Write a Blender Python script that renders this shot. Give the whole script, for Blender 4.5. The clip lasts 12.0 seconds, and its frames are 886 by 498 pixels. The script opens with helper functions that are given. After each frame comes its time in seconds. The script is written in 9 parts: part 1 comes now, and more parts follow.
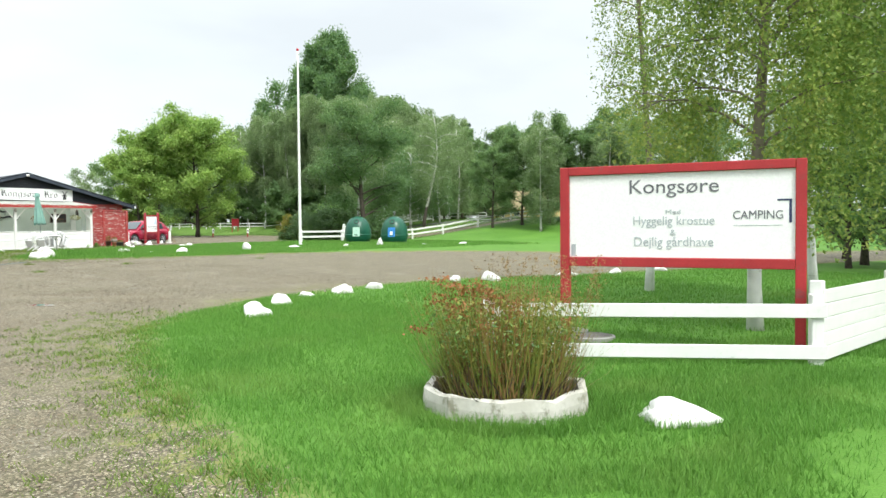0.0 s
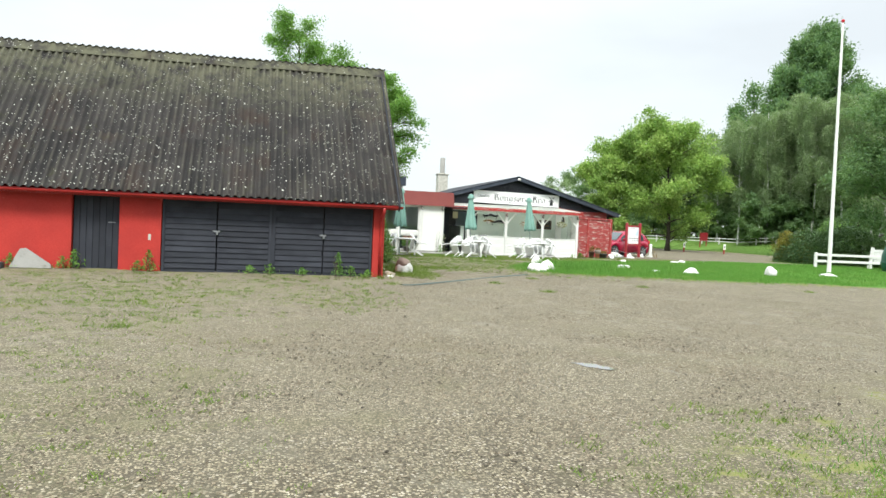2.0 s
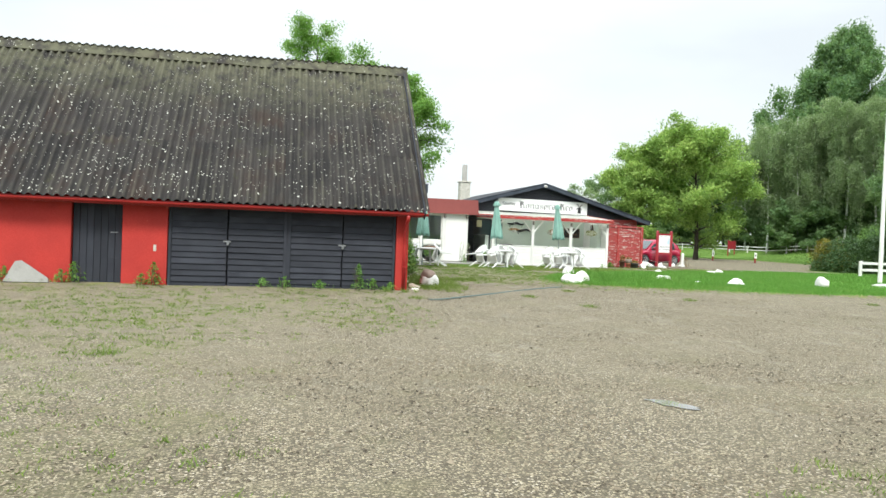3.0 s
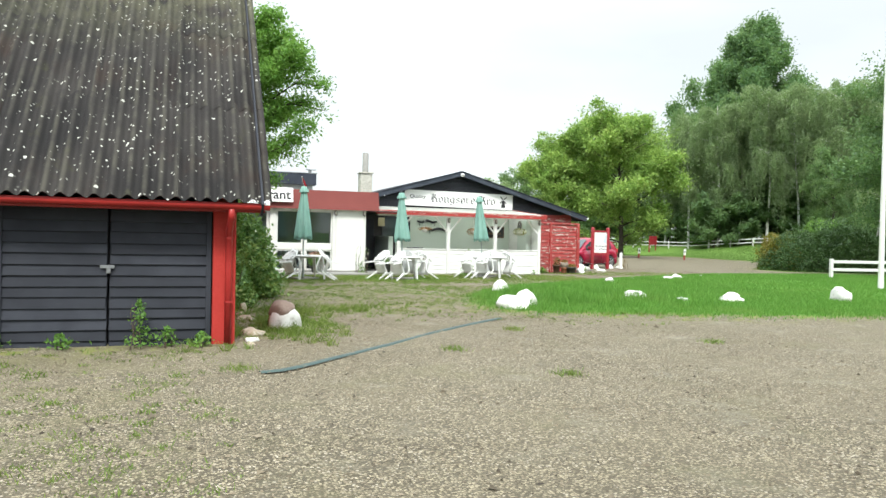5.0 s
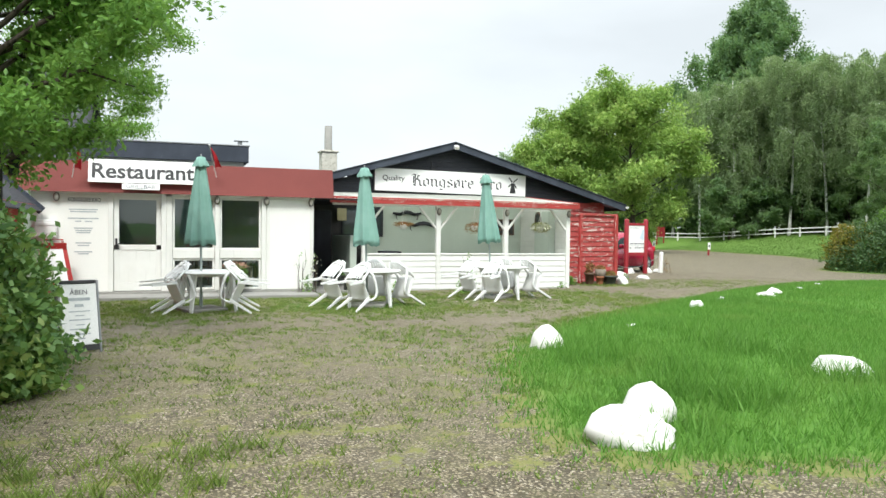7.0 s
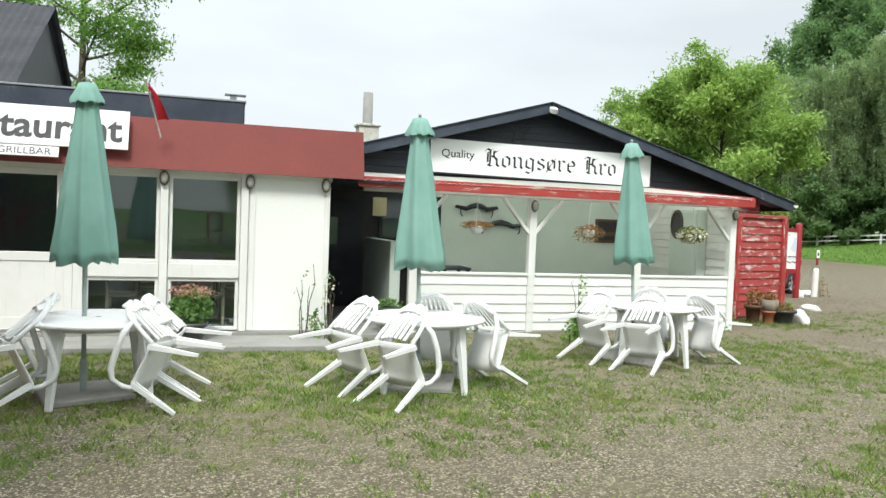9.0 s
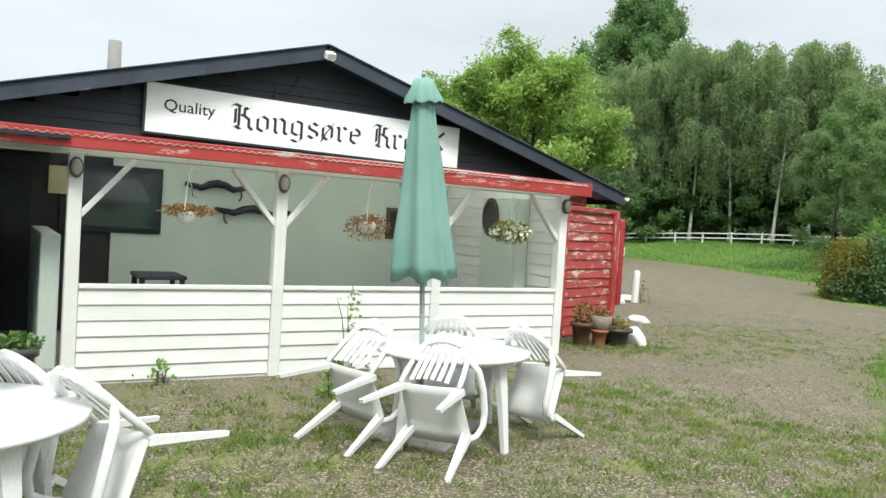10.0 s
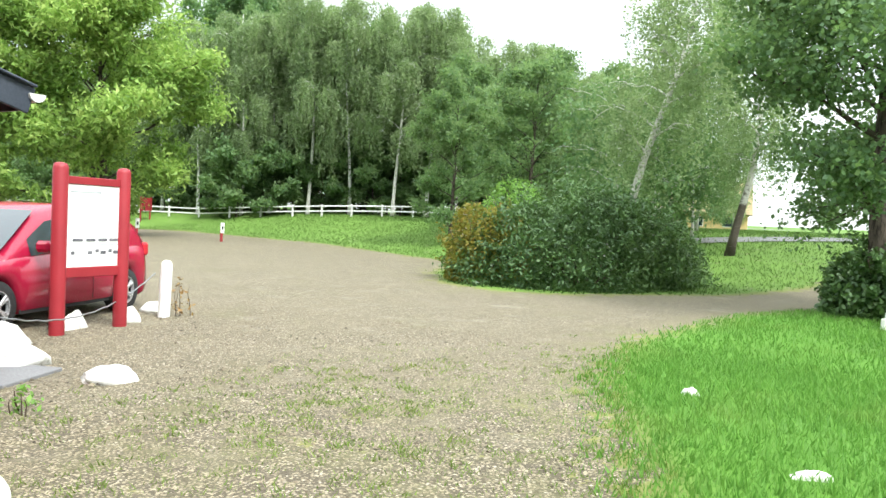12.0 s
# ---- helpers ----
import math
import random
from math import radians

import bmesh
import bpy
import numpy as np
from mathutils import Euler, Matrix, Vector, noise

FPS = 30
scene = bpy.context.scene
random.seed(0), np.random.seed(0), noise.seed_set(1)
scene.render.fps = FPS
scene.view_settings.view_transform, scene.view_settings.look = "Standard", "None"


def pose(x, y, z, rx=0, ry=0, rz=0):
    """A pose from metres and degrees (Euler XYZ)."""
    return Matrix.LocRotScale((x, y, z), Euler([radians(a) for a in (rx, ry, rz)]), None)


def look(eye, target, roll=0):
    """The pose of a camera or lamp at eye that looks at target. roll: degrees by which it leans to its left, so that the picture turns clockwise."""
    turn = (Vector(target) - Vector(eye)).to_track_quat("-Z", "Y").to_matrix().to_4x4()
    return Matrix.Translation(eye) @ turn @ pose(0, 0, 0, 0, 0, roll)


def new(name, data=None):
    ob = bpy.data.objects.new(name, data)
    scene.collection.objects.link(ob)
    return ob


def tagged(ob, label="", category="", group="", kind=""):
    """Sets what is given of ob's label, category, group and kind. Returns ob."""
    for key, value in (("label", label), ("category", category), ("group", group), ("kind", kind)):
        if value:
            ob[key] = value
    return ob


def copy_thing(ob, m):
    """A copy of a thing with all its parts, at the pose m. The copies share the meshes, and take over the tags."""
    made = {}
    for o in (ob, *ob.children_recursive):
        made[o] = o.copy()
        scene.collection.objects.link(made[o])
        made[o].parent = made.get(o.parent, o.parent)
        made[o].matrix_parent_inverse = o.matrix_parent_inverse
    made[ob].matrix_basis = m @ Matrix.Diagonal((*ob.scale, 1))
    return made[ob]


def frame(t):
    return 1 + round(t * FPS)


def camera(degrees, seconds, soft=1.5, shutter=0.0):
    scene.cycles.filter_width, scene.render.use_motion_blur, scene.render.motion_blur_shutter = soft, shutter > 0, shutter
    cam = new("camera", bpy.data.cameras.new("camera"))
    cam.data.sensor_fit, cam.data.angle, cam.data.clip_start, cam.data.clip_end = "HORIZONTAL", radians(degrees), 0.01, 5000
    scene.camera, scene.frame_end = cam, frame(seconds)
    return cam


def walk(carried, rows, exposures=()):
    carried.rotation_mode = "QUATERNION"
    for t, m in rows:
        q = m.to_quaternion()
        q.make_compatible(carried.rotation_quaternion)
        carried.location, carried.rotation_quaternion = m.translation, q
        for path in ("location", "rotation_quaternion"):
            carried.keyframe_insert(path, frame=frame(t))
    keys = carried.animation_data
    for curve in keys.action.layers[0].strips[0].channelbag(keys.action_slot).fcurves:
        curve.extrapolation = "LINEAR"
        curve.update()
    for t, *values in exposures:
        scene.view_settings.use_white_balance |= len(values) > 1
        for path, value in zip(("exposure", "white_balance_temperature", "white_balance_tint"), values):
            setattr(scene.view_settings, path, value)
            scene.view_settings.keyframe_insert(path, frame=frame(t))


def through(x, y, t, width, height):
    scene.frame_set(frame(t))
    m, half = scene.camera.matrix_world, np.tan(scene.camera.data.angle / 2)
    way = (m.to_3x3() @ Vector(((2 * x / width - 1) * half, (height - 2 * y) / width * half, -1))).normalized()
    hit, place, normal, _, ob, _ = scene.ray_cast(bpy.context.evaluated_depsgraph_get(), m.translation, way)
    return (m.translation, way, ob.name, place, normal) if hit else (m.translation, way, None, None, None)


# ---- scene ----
cam = camera(60.4, 12.0)
PATH = [
    (0, (1.01, 0.335, 1.077), (2.451, 1.72, 1.013), -0.5),
    (0.2, (1.26, 1.23, 1.085), (2.572, 2.732, 1.024), 1.8),
    (0.5, (1.575, 2.455, 1.108), (2.688, 4.115, 1.054), 2.3),
    (1, (1.882, 4.534, 1.162), (2.645, 6.382, 1.101), 2.1),
    (1.5, (1.998, 5.99, 1.145), (2.555, 7.91, 1.085), 2.0),
    (2, (2.096, 6.954, 1.172), (2.564, 8.898, 1.119), 2.5),
    (2.5, (2.121, 7.595, 1.161), (2.547, 9.549, 1.12), 2.3),
    (2.7, (2.137, 7.903, 1.145), (2.553, 9.859, 1.11), 2.2),
    (4.3, (3.402, 12.477, 1.223), (3.915, 14.41, 1.204), 1.5),
    (4.5, (3.675, 13.339, 1.237), (4.223, 15.262, 1.216), 1.0),
    (5, (4.448, 15.566, 1.3), (5.09, 17.459, 1.273), 1.2),
    (5.5, (5.279, 17.742, 1.343), (5.999, 19.608, 1.316), 0.7),
    (6, (6.116, 20.099, 1.341), (6.877, 21.948, 1.311), 1.3),
    (6.5, (6.722, 22.102, 1.375), (7.474, 23.955, 1.335), 1.1),
    (7, (7.22, 24.109, 1.517), (7.905, 25.988, 1.467), 0.7),
    (7.5, (7.519, 25.976, 1.573), (8.114, 27.884, 1.514), 2.2),
    (7.7, (7.642, 26.751, 1.602), (8.199, 28.671, 1.537), 2.3),
    (9.3, (9.386, 32.226, 1.68), (9.982, 34.134, 1.605), 2.0),
    (9.5, (9.77, 32.937, 1.677), (10.463, 34.811, 1.604), 2.6),
    (10, (11.158, 34.646, 1.69), (12.177, 36.366, 1.619), 3.5),
    (10.5, (12.741, 35.942, 1.69), (14.04, 37.461, 1.622), 2.9),
    (11, (14.488, 37.181, 1.648), (15.99, 38.5, 1.578), 3.6),
    (11.5, (16.137, 38.224, 1.605), (17.752, 39.401, 1.533), 3.7),
    (12, (17.865, 39.316, 1.56), (19.554, 40.384, 1.48), 2.7),
]
walk(cam, [(t, look(eye, target, roll)) for t, eye, target, roll in PATH], exposures=[(0, 0.60), (0.5, 0.74), (1, 0.58), (2, 0.58), (4.5, 0.68), (5.5, 0.66), (6.5, 0.56), (7.5, 0.52), (9.5, 0.42), (10.5, 0.38), (11, 0.60), (11.5, 1.06), (12, 1.18)])

# ---- daylight: thin bright overcast ----
SUN_DIRECTION = Vector((-0.20, -0.62, 0.80)).normalized()
world = bpy.data.worlds.new("overcast_sky")
scene.world = world
world.use_nodes = True
wn, wl = world.node_tree.nodes, world.node_tree.links
wn.clear()
sky = wn.new("ShaderNodeTexSky")
sky.sky_type = "NISHITA"
sky.sun_disc = False
sky.sun_elevation = math.asin(SUN_DIRECTION.z)
sky.sun_rotation = math.atan2(SUN_DIRECTION.x, SUN_DIRECTION.y)
sky_gain = wn.new("ShaderNodeVectorMath")
sky_gain.operation = "SCALE"
sky_gain.inputs["Scale"].default_value = 0.12
wl.new(sky.outputs["Color"], sky_gain.inputs[0])
wcoord = wn.new("ShaderNodeTexCoord")
wnoise = wn.new("ShaderNodeTexNoise")
wnoise.inputs["Scale"].default_value = 2.2
wnoise.inputs["Detail"].default_value = 5
wmap = wn.new("ShaderNodeMapping")
wmap.inputs["Scale"].default_value = (1, 1, 3)
wl.new(wcoord.outputs["Generated"], wmap.inputs["Vector"])
wl.new(wmap.outputs["Vector"], wnoise.inputs["Vector"])
wramp = wn.new("ShaderNodeMapRange")
wramp.inputs["From Min"].default_value, wramp.inputs["From Max"].default_value = 0.3, 0.7
wramp.inputs["To Min"].default_value, wramp.inputs["To Max"].default_value = 0.86, 1.08
wl.new(wnoise.outputs["Fac"], wramp.inputs["Value"])
# an overcast sky grows brighter from the horizon to the zenith
wsep = wn.new("ShaderNodeSeparateXYZ")
wl.new(wcoord.outputs["Generated"], wsep.inputs["Vector"])
wrise = wn.new("ShaderNodeMapRange")
wrise.interpolation_type = "SMOOTHSTEP"
wrise.inputs["From Min"].default_value, wrise.inputs["From Max"].default_value = 0.22, 0.85
wrise.inputs["To Min"].default_value, wrise.inputs["To Max"].default_value = 0.74, 1.85
wl.new(wsep.outputs["Z"], wrise.inputs["Value"])
wgain = wn.new("ShaderNodeMath")
wgain.operation = "MULTIPLY"
wl.new(wramp.outputs["Result"], wgain.inputs[0])
wl.new(wrise.outputs["Result"], wgain.inputs[1])
wcloud = wn.new("ShaderNodeVectorMath")
wcloud.operation = "SCALE"
wcloud.inputs[0].default_value = (0.940, 1.0, 1.020)
wl.new(wgain.outputs["Value"], wcloud.inputs["Scale"])
wmix = wn.new("ShaderNodeMix")
wmix.data_type = "RGBA"
wmix.inputs["Factor"].default_value = 0.88
wl.new(sky_gain.outputs["Vector"], wmix.inputs["A"])
wl.new(wcloud.outputs["Vector"], wmix.inputs["B"])
wback = wn.new("ShaderNodeBackground")
wback.inputs["Strength"].default_value = 1.0
wl.new(wmix.outputs["Result"], wback.inputs["Color"])
wout = wn.new("ShaderNodeOutputWorld")
wl.new(wback.outputs["Background"], wout.inputs["Surface"])

sun_data = bpy.data.lights.new("sun", "SUN")
sun_data.energy = 2.2
sun_data.angle = radians(14)
sun_data.color = (0.97, 0.97, 0.92)
sun = new("sun", sun_data)
sun.matrix_world = look(SUN_DIRECTION * 60, (0, 0, 0))

# ---- mesh building ----
class G:
    """Collects vertices and faces for one mesh."""

    def __init__(self):
        self.v, self.f = [], []

    def add(self, verts, faces):
        o = len(self.v)
        self.v.extend(tuple(p) for p in verts)
        self.f.extend(tuple(i + o for i in f) for f in faces)
        return self

    def box(self, x0, x1, y0, y1, z0, z1, b=0.0, m=None):
        lo, hi = (x0, y0, z0), (x1, y1, z1)
        b = min(b, (x1 - x0) * 0.45, (y1 - y0) * 0.45, (z1 - z0) * 0.45)
        if b <= 0:
            v = [(x, y, z) for x in (x0, x1) for y in (y0, y1) for z in (z0, z1)]
            f = [(0, 1, 3, 2), (4, 6, 7, 5), (0, 4, 5, 1), (2, 3, 7, 6), (0, 2, 6, 4), (1, 5, 7, 3)]
        else:
            v, index = [], {}
            for c in range(8):
                s = ((c >> 2) & 1, (c >> 1) & 1, c & 1)
                for a in range(3):
                    p = []
                    for k in range(3):
                        e = hi[k] if s[k] else lo[k]
                        if k != a:
                            e += -b if s[k] else b
                        p.append(e)
                    index[c, a] = len(v)
                    v.append(tuple(p))
            f = []
            ring = {0: (0, 1, 3, 2), 1: (0, 4, 5, 1), 2: (0, 2, 6, 4)}
            for a in range(3):
                step = 4 >> a
                q = ring[a]
                f.append(tuple(index[c, a] for c in q))
                f.append(tuple(index[c + step, a] for c in reversed(q)))
            for a in range(3):
                o1, o2 = [k for k in range(3) if k != a]
                step = 4 >> a
                for c in range(8):
                    if not c & step:
                        f.append((index[c, o1], index[c + step, o1], index[c + step, o2], index[c, o2]))
            for c in range(8):
                f.append((index[c, 0], index[c, 1], index[c, 2]))
        if m is not None:
            v = [m @ Vector(p) for p in v]
        return self.add(v, f)

    def tube(self, points, radii, seg=8, caps=True):
        pts = [Vector(p) for p in points]
        n = len(pts)
        if not hasattr(radii, "__len__"):
            radii = [radii] * n
        ref = Vector((0, 0, 1))
        first = (pts[1] - pts[0]).normalized()
        if abs(first.dot(ref)) > 0.9:
            ref = Vector((1, 0, 0))
        v = []
        for i, p in enumerate(pts):
            t = (pts[min(i + 1, n - 1)] - pts[max(i - 1, 0)]).normalized()
            a = t.cross(ref).normalized()
            c = t.cross(a)
            for k in range(seg):
                w = 2 * math.pi * k / seg
                v.append(p + (a * math.cos(w) + c * math.sin(w)) * radii[i])
        f = [(i * seg + k, i * seg + (k + 1) % seg, (i + 1) * seg + (k + 1) % seg, (i + 1) * seg + k) for i in range(n - 1) for k in range(seg)]
        if caps:
            f.append(tuple(reversed(range(seg))))
            f.append(tuple(range((n - 1) * seg, n * seg)))
        return self.add(v, f)

    def lathe(self, profile, seg=24, at=(0, 0, 0), wobble=0.0, caps=False):
        v = []
        for r, z in profile:
            for k in range(seg):
                w = 2 * math.pi * k / seg
                q = r * (1 + wobble * math.cos(w * 8))
                v.append((at[0] + q * math.cos(w), at[1] + q * math.sin(w), at[2] + z))
        n = len(profile)
        f = [(i * seg + k, i * seg + (k + 1) % seg, (i + 1) * seg + (k + 1) % seg, (i + 1) * seg + k) for i in range(n - 1) for k in range(seg)]
        if caps:
            f.append(tuple(reversed(range(seg))))
            f.append(tuple(range((n - 1) * seg, n * seg)))
        return self.add(v, f)

    def prism(self, outline, axis, a, b):
        """An outline in the other two axes (in x, y, z order), drawn out along the axis from a to b."""
        def at(p, w):
            return {"x": (w, p[0], p[1]), "y": (p[0], w, p[1]), "z": (p[0], p[1], w)}[axis]
        n = len(outline)
        v = [at(p, a) for p in outline] + [at(p, b) for p in outline]
        f = [tuple(reversed(range(n))), tuple(range(n, 2 * n))] + [(i, (i + 1) % n, n + (i + 1) % n, n + i) for i in range(n)]
        return self.add(v, f)

    def beam(self, p, q, w, h, up=(0, 0, 1), b=0.006):
        """A squared timber from p to q, w wide and h high."""
        p, q = Vector(p), Vector(q)
        t = q - p
        length = t.length
        t.normalize()
        side = t.cross(Vector(up)).normalized()
        top = side.cross(t)
        m = Matrix((side, t, top)).transposed().to_4x4()
        m.translation = p
        return self.box(-w / 2, w / 2, 0, length, -h / 2, h / 2, b, m)

    def mesh(self, name, smooth=False, fix=True):
        me = bpy.data.meshes.new(name)
        me.from_pydata(self.v, [], self.f)
        if fix:
            bm = bmesh.new()
            bm.from_mesh(me)
            bmesh.ops.recalc_face_normals(bm, faces=bm.faces)
            bm.to_mesh(me)
            bm.free()
        if smooth:
            me.polygons.foreach_set("use_smooth", [True] * len(me.polygons))
        me.update()
        return me


def part(name, g, material, parent, label="", smooth=False, at=None):
    """One mesh object under a thing or under a part."""
    me = g.mesh(name, smooth) if isinstance(g, G) else g
    if material is not None and not me.materials:
        me.materials.append(material)
    ob = new(name, me)
    ob.parent = parent
    if at is not None:
        ob.matrix_basis = at
    if label:
        ob["label"] = label
    return ob


def thing(name, label, category, at=None, group="", kind=""):
    ob = new(name)
    ob.empty_display_size = 0.1
    if at is not None:
        ob.matrix_basis = at
    return tagged(ob, label, category, group, kind)


def solid(name, g, material, label, category="", group="", kind="", smooth=False, at=None):
    """A thing that is one mesh."""
    me = g.mesh(name, smooth) if isinstance(g, G) else g
    if material is not None and not me.materials:
        me.materials.append(material)
    ob = new(name, me)
    if at is not None:
        ob.matrix_basis = at
    return tagged(ob, label, category, group, kind)


def quads(name, verts, per, material=None):
    """A mesh from an array of loose polygons with per corners each."""
    verts = np.asarray(verts, dtype=np.float32).reshape(-1, 3)
    n = len(verts) // per
    me = bpy.data.meshes.new(name)
    me.vertices.add(len(verts))
    me.vertices.foreach_set("co", verts.ravel())
    me.loops.add(n * per)
    me.loops.foreach_set("vertex_index", np.arange(n * per, dtype=np.int32))
    me.polygons.add(n)
    me.polygons.foreach_set("loop_start", np.arange(0, n * per, per, dtype=np.int32))
    me.update(calc_edges=True)
    if material is not None:
        me.materials.append(material)
    return me


def lettering(text, width, height, parent, material, at, name="lettering", shear=0.0, bold=0.0):
    """Raised letters with the built-in font, fitted to a width and a height, centred in the plane x, z of at."""
    cu = bpy.data.curves.new("letters", "FONT")
    cu.body, cu.size, cu.extrude, cu.resolution_u, cu.shear, cu.offset = text, 1.0, 0.004, 3, shear, bold
    tmp = new("letters", cu)
    bpy.context.view_layer.update()
    me = bpy.data.meshes.new_from_object(tmp.evaluated_get(bpy.context.evaluated_depsgraph_get()))
    bpy.data.objects.remove(tmp)
    co = np.zeros(len(me.vertices) * 3)
    me.vertices.foreach_get("co", co)
    co = co.reshape(-1, 3)
    lo, hi = co.min(axis=0), co.max(axis=0)
    mid = (lo + hi) / 2
    sx, sy = width / (hi[0] - lo[0]), height / (hi[1] - lo[1])
    co = (co - mid) * np.array((sx, sy, 1.0))
    co = np.stack((co[:, 0], -co[:, 2], co[:, 1]), axis=1)
    me.vertices.foreach_set("co", co.ravel())
    me.materials.clear()
    me.materials.append(material)
    me.update()
    return part(name, me, material, parent, at=at)


NIB = Vector((math.cos(radians(40)), math.sin(radians(40)))) * 0.085
# broad-pen strokes of the gothic letters, on a body one unit high between the lines
GOTHIC = {}
GOTHIC["K"] = (1.14, [[(0.37, 1.46), (0.37, 0.16)], [(0.20, 1.22), (0.20, 0.36)], [(0.0, 1.30), (0.14, 1.5), (0.44, 1.38), (0.60, 1.50)], [(0.02, 0.02), (0.20, 0.17), (0.44, 0.02), (0.60, 0.14)], [(0.63, 1.36), (0.80, 1.26), (0.98, 1.46)], [(0.63, 1.34), (0.63, 0.86)], [(0.46, 0.92), (0.68, 0.80), (0.85, 0.66), (0.85, 0.22), (1.02, 0.02)]])
GOTHIC["o"] = (0.82, [[(0.14, 0.80), (0.14, 0.20), (0.38, 0.02)], [(0.14, 0.80), (0.38, 0.98), (0.62, 0.80), (0.62, 0.20), (0.38, 0.02)]])
GOTHIC["n"] = (0.90, [[(0.08, 0.96), (0.18, 0.86), (0.18, 0.14), (0.30, 0.02)], [(0.18, 0.80), (0.44, 1.0), (0.64, 0.82), (0.64, 0.14), (0.78, 0.02)]])
GOTHIC["g"] = (0.84, [[(0.14, 0.80), (0.14, 0.22), (0.40, 0.06), (0.62, 0.20)], [(0.14, 0.80), (0.38, 0.98), (0.62, 0.84), (0.62, -0.16), (0.40, -0.36), (0.12, -0.24)]])
GOTHIC["s"] = (0.76, [[(0.60, 0.84), (0.38, 1.0), (0.16, 0.82), (0.18, 0.62), (0.58, 0.40), (0.60, 0.18), (0.36, 0.0), (0.12, 0.16)]])
GOTHIC["r"] = (0.70, [[(0.08, 0.96), (0.18, 0.86), (0.18, 0.14), (0.32, 0.02)], [(0.18, 0.80), (0.42, 1.0), (0.58, 0.84)]])
GOTHIC["e"] = (0.76, [[(0.14, 0.80), (0.14, 0.20), (0.38, 0.0), (0.62, 0.16)], [(0.14, 0.80), (0.38, 1.0), (0.60, 0.82), (0.60, 0.58)], [(0.62, 0.56), (0.20, 0.56)]])
GOTHIC["ø"] = (0.82, GOTHIC["o"][1] + [[(0.06, -0.14), (0.30, 0.44), (0.70, 1.14)]])


def gothic(text, width, height, parent, material, at):
    """Raised letters drawn with a broad pen, fitted to a width and a height, centred in the plane x, z of at."""
    quads_2d, x = [], 0.0
    for ch in text:
        advance, strokes = GOTHIC[ch]
        for line in strokes:
            for (ax, az), (bx, bz) in zip(line[:-1], line[1:]):
                quads_2d.append([(x + ax - NIB.x, az - NIB.y), (x + bx - NIB.x, bz - NIB.y), (x + bx + NIB.x, bz + NIB.y), (x + ax + NIB.x, az + NIB.y)])
        x += advance
    xs, zs = [p[0] for q in quads_2d for p in q], [p[1] for q in quads_2d for p in q]
    sx, sz = width / (max(xs) - min(xs)), height / (max(zs) - min(zs))
    mx, mz = (max(xs) + min(xs)) / 2, (max(zs) + min(zs)) / 2
    g = G()
    for k, q in enumerate(quads_2d):
        # each stroke a hair proud of the one before
        g.prism([((px - mx) * sx, (pz - mz) * sz) for px, pz in q], "y", -0.004 - 0.0002 * (k % 7), 0.001)
    return part("lettering", g, material, parent, at=at)


def rng(seed):
    return np.random.default_rng(seed)


# ---- ground plan ----
def outline_distance(x, y, poly):
    """How far points lie inside (positive) or outside (negative) a polygon."""
    x, y = np.asarray(x, float), np.asarray(y, float)
    best = np.full(x.shape, 1e9)
    inside = np.zeros(x.shape, bool)
    n = len(poly)
    for i in range(n):
        (ax, ay), (bx, by) = poly[i], poly[(i + 1) % n]
        dx, dy = bx - ax, by - ay
        k = np.clip(((x - ax) * dx + (y - ay) * dy) / (dx * dx + dy * dy + 1e-9), 0, 1)
        best = np.minimum(best, np.hypot(x - ax - k * dx, y - ay - k * dy))
        hit = (ay > y) != (by > y)
        cross = ax + (y - ay) * dx / (dy if abs(dy) > 1e-9 else 1e-9)
        inside ^= hit & (x < cross)
    return np.where(inside, best, -best)


def smooth01(a):
    a = np.clip(a, 0, 1)
    return a * a * (3 - 2 * a)


ISLAND = [(2.3, -2), (2.65, 2.3), (3.12, 4.54), (3.48, 5.92), (3.97, 7.46), (4.57, 9.0), (5.45, 10.75), (6.75, 11.83), (9.02, 13.0), (12.12, 13.8),
          (14.86, 13.43), (18.0, 12.07), (21.05, 11.37), (27.1, 9.7), (35.4, 7.06), (48, 3), (48, -60), (4, -60)]
GREEN = [(9.55, 29.3), (9.65, 28.4), (10.3, 27.8), (11.3, 27.5), (13.3, 27.0), (16, 26.4), (18.4, 26.3), (22.3, 24.9), (25.4, 23.2), (28.2, 20), (31, 16),
         (36, 12), (48, 8), (120, -20), (400, 0), (400, 40), (70, 30), (46, 37.2), (40, 39.7), (36, 41.1), (32.5, 42.45), (28.1, 42.85), (26.1, 42.5), (24.4, 42.0), (22.9, 41.25), (21.2, 40.4), (19.4, 39.25),
         (17.2, 37.8), (15.2, 36.5), (13.4, 35.2), (11.7, 33.7), (10.3, 31.4)]
MEADOW = [(32.4, 47.3), (33.6, 45.6), (36.8, 43.4), (40, 41.6), (46, 38.9), (70, 32), (400, 43), (400, 400), (-40, 400), (-40, 96), (30, 92), (45, 84), (49, 78), (47.4, 70), (46.6, 65.2),
          (42.8, 57.5), (40.8, 53.4), (36, 51.5), (33.4, 49.5)]
YARD = [(-60, 27), (5.2, 26.2), (4.6, 33), (4.6, 41), (4.6, 90), (-60, 90)]


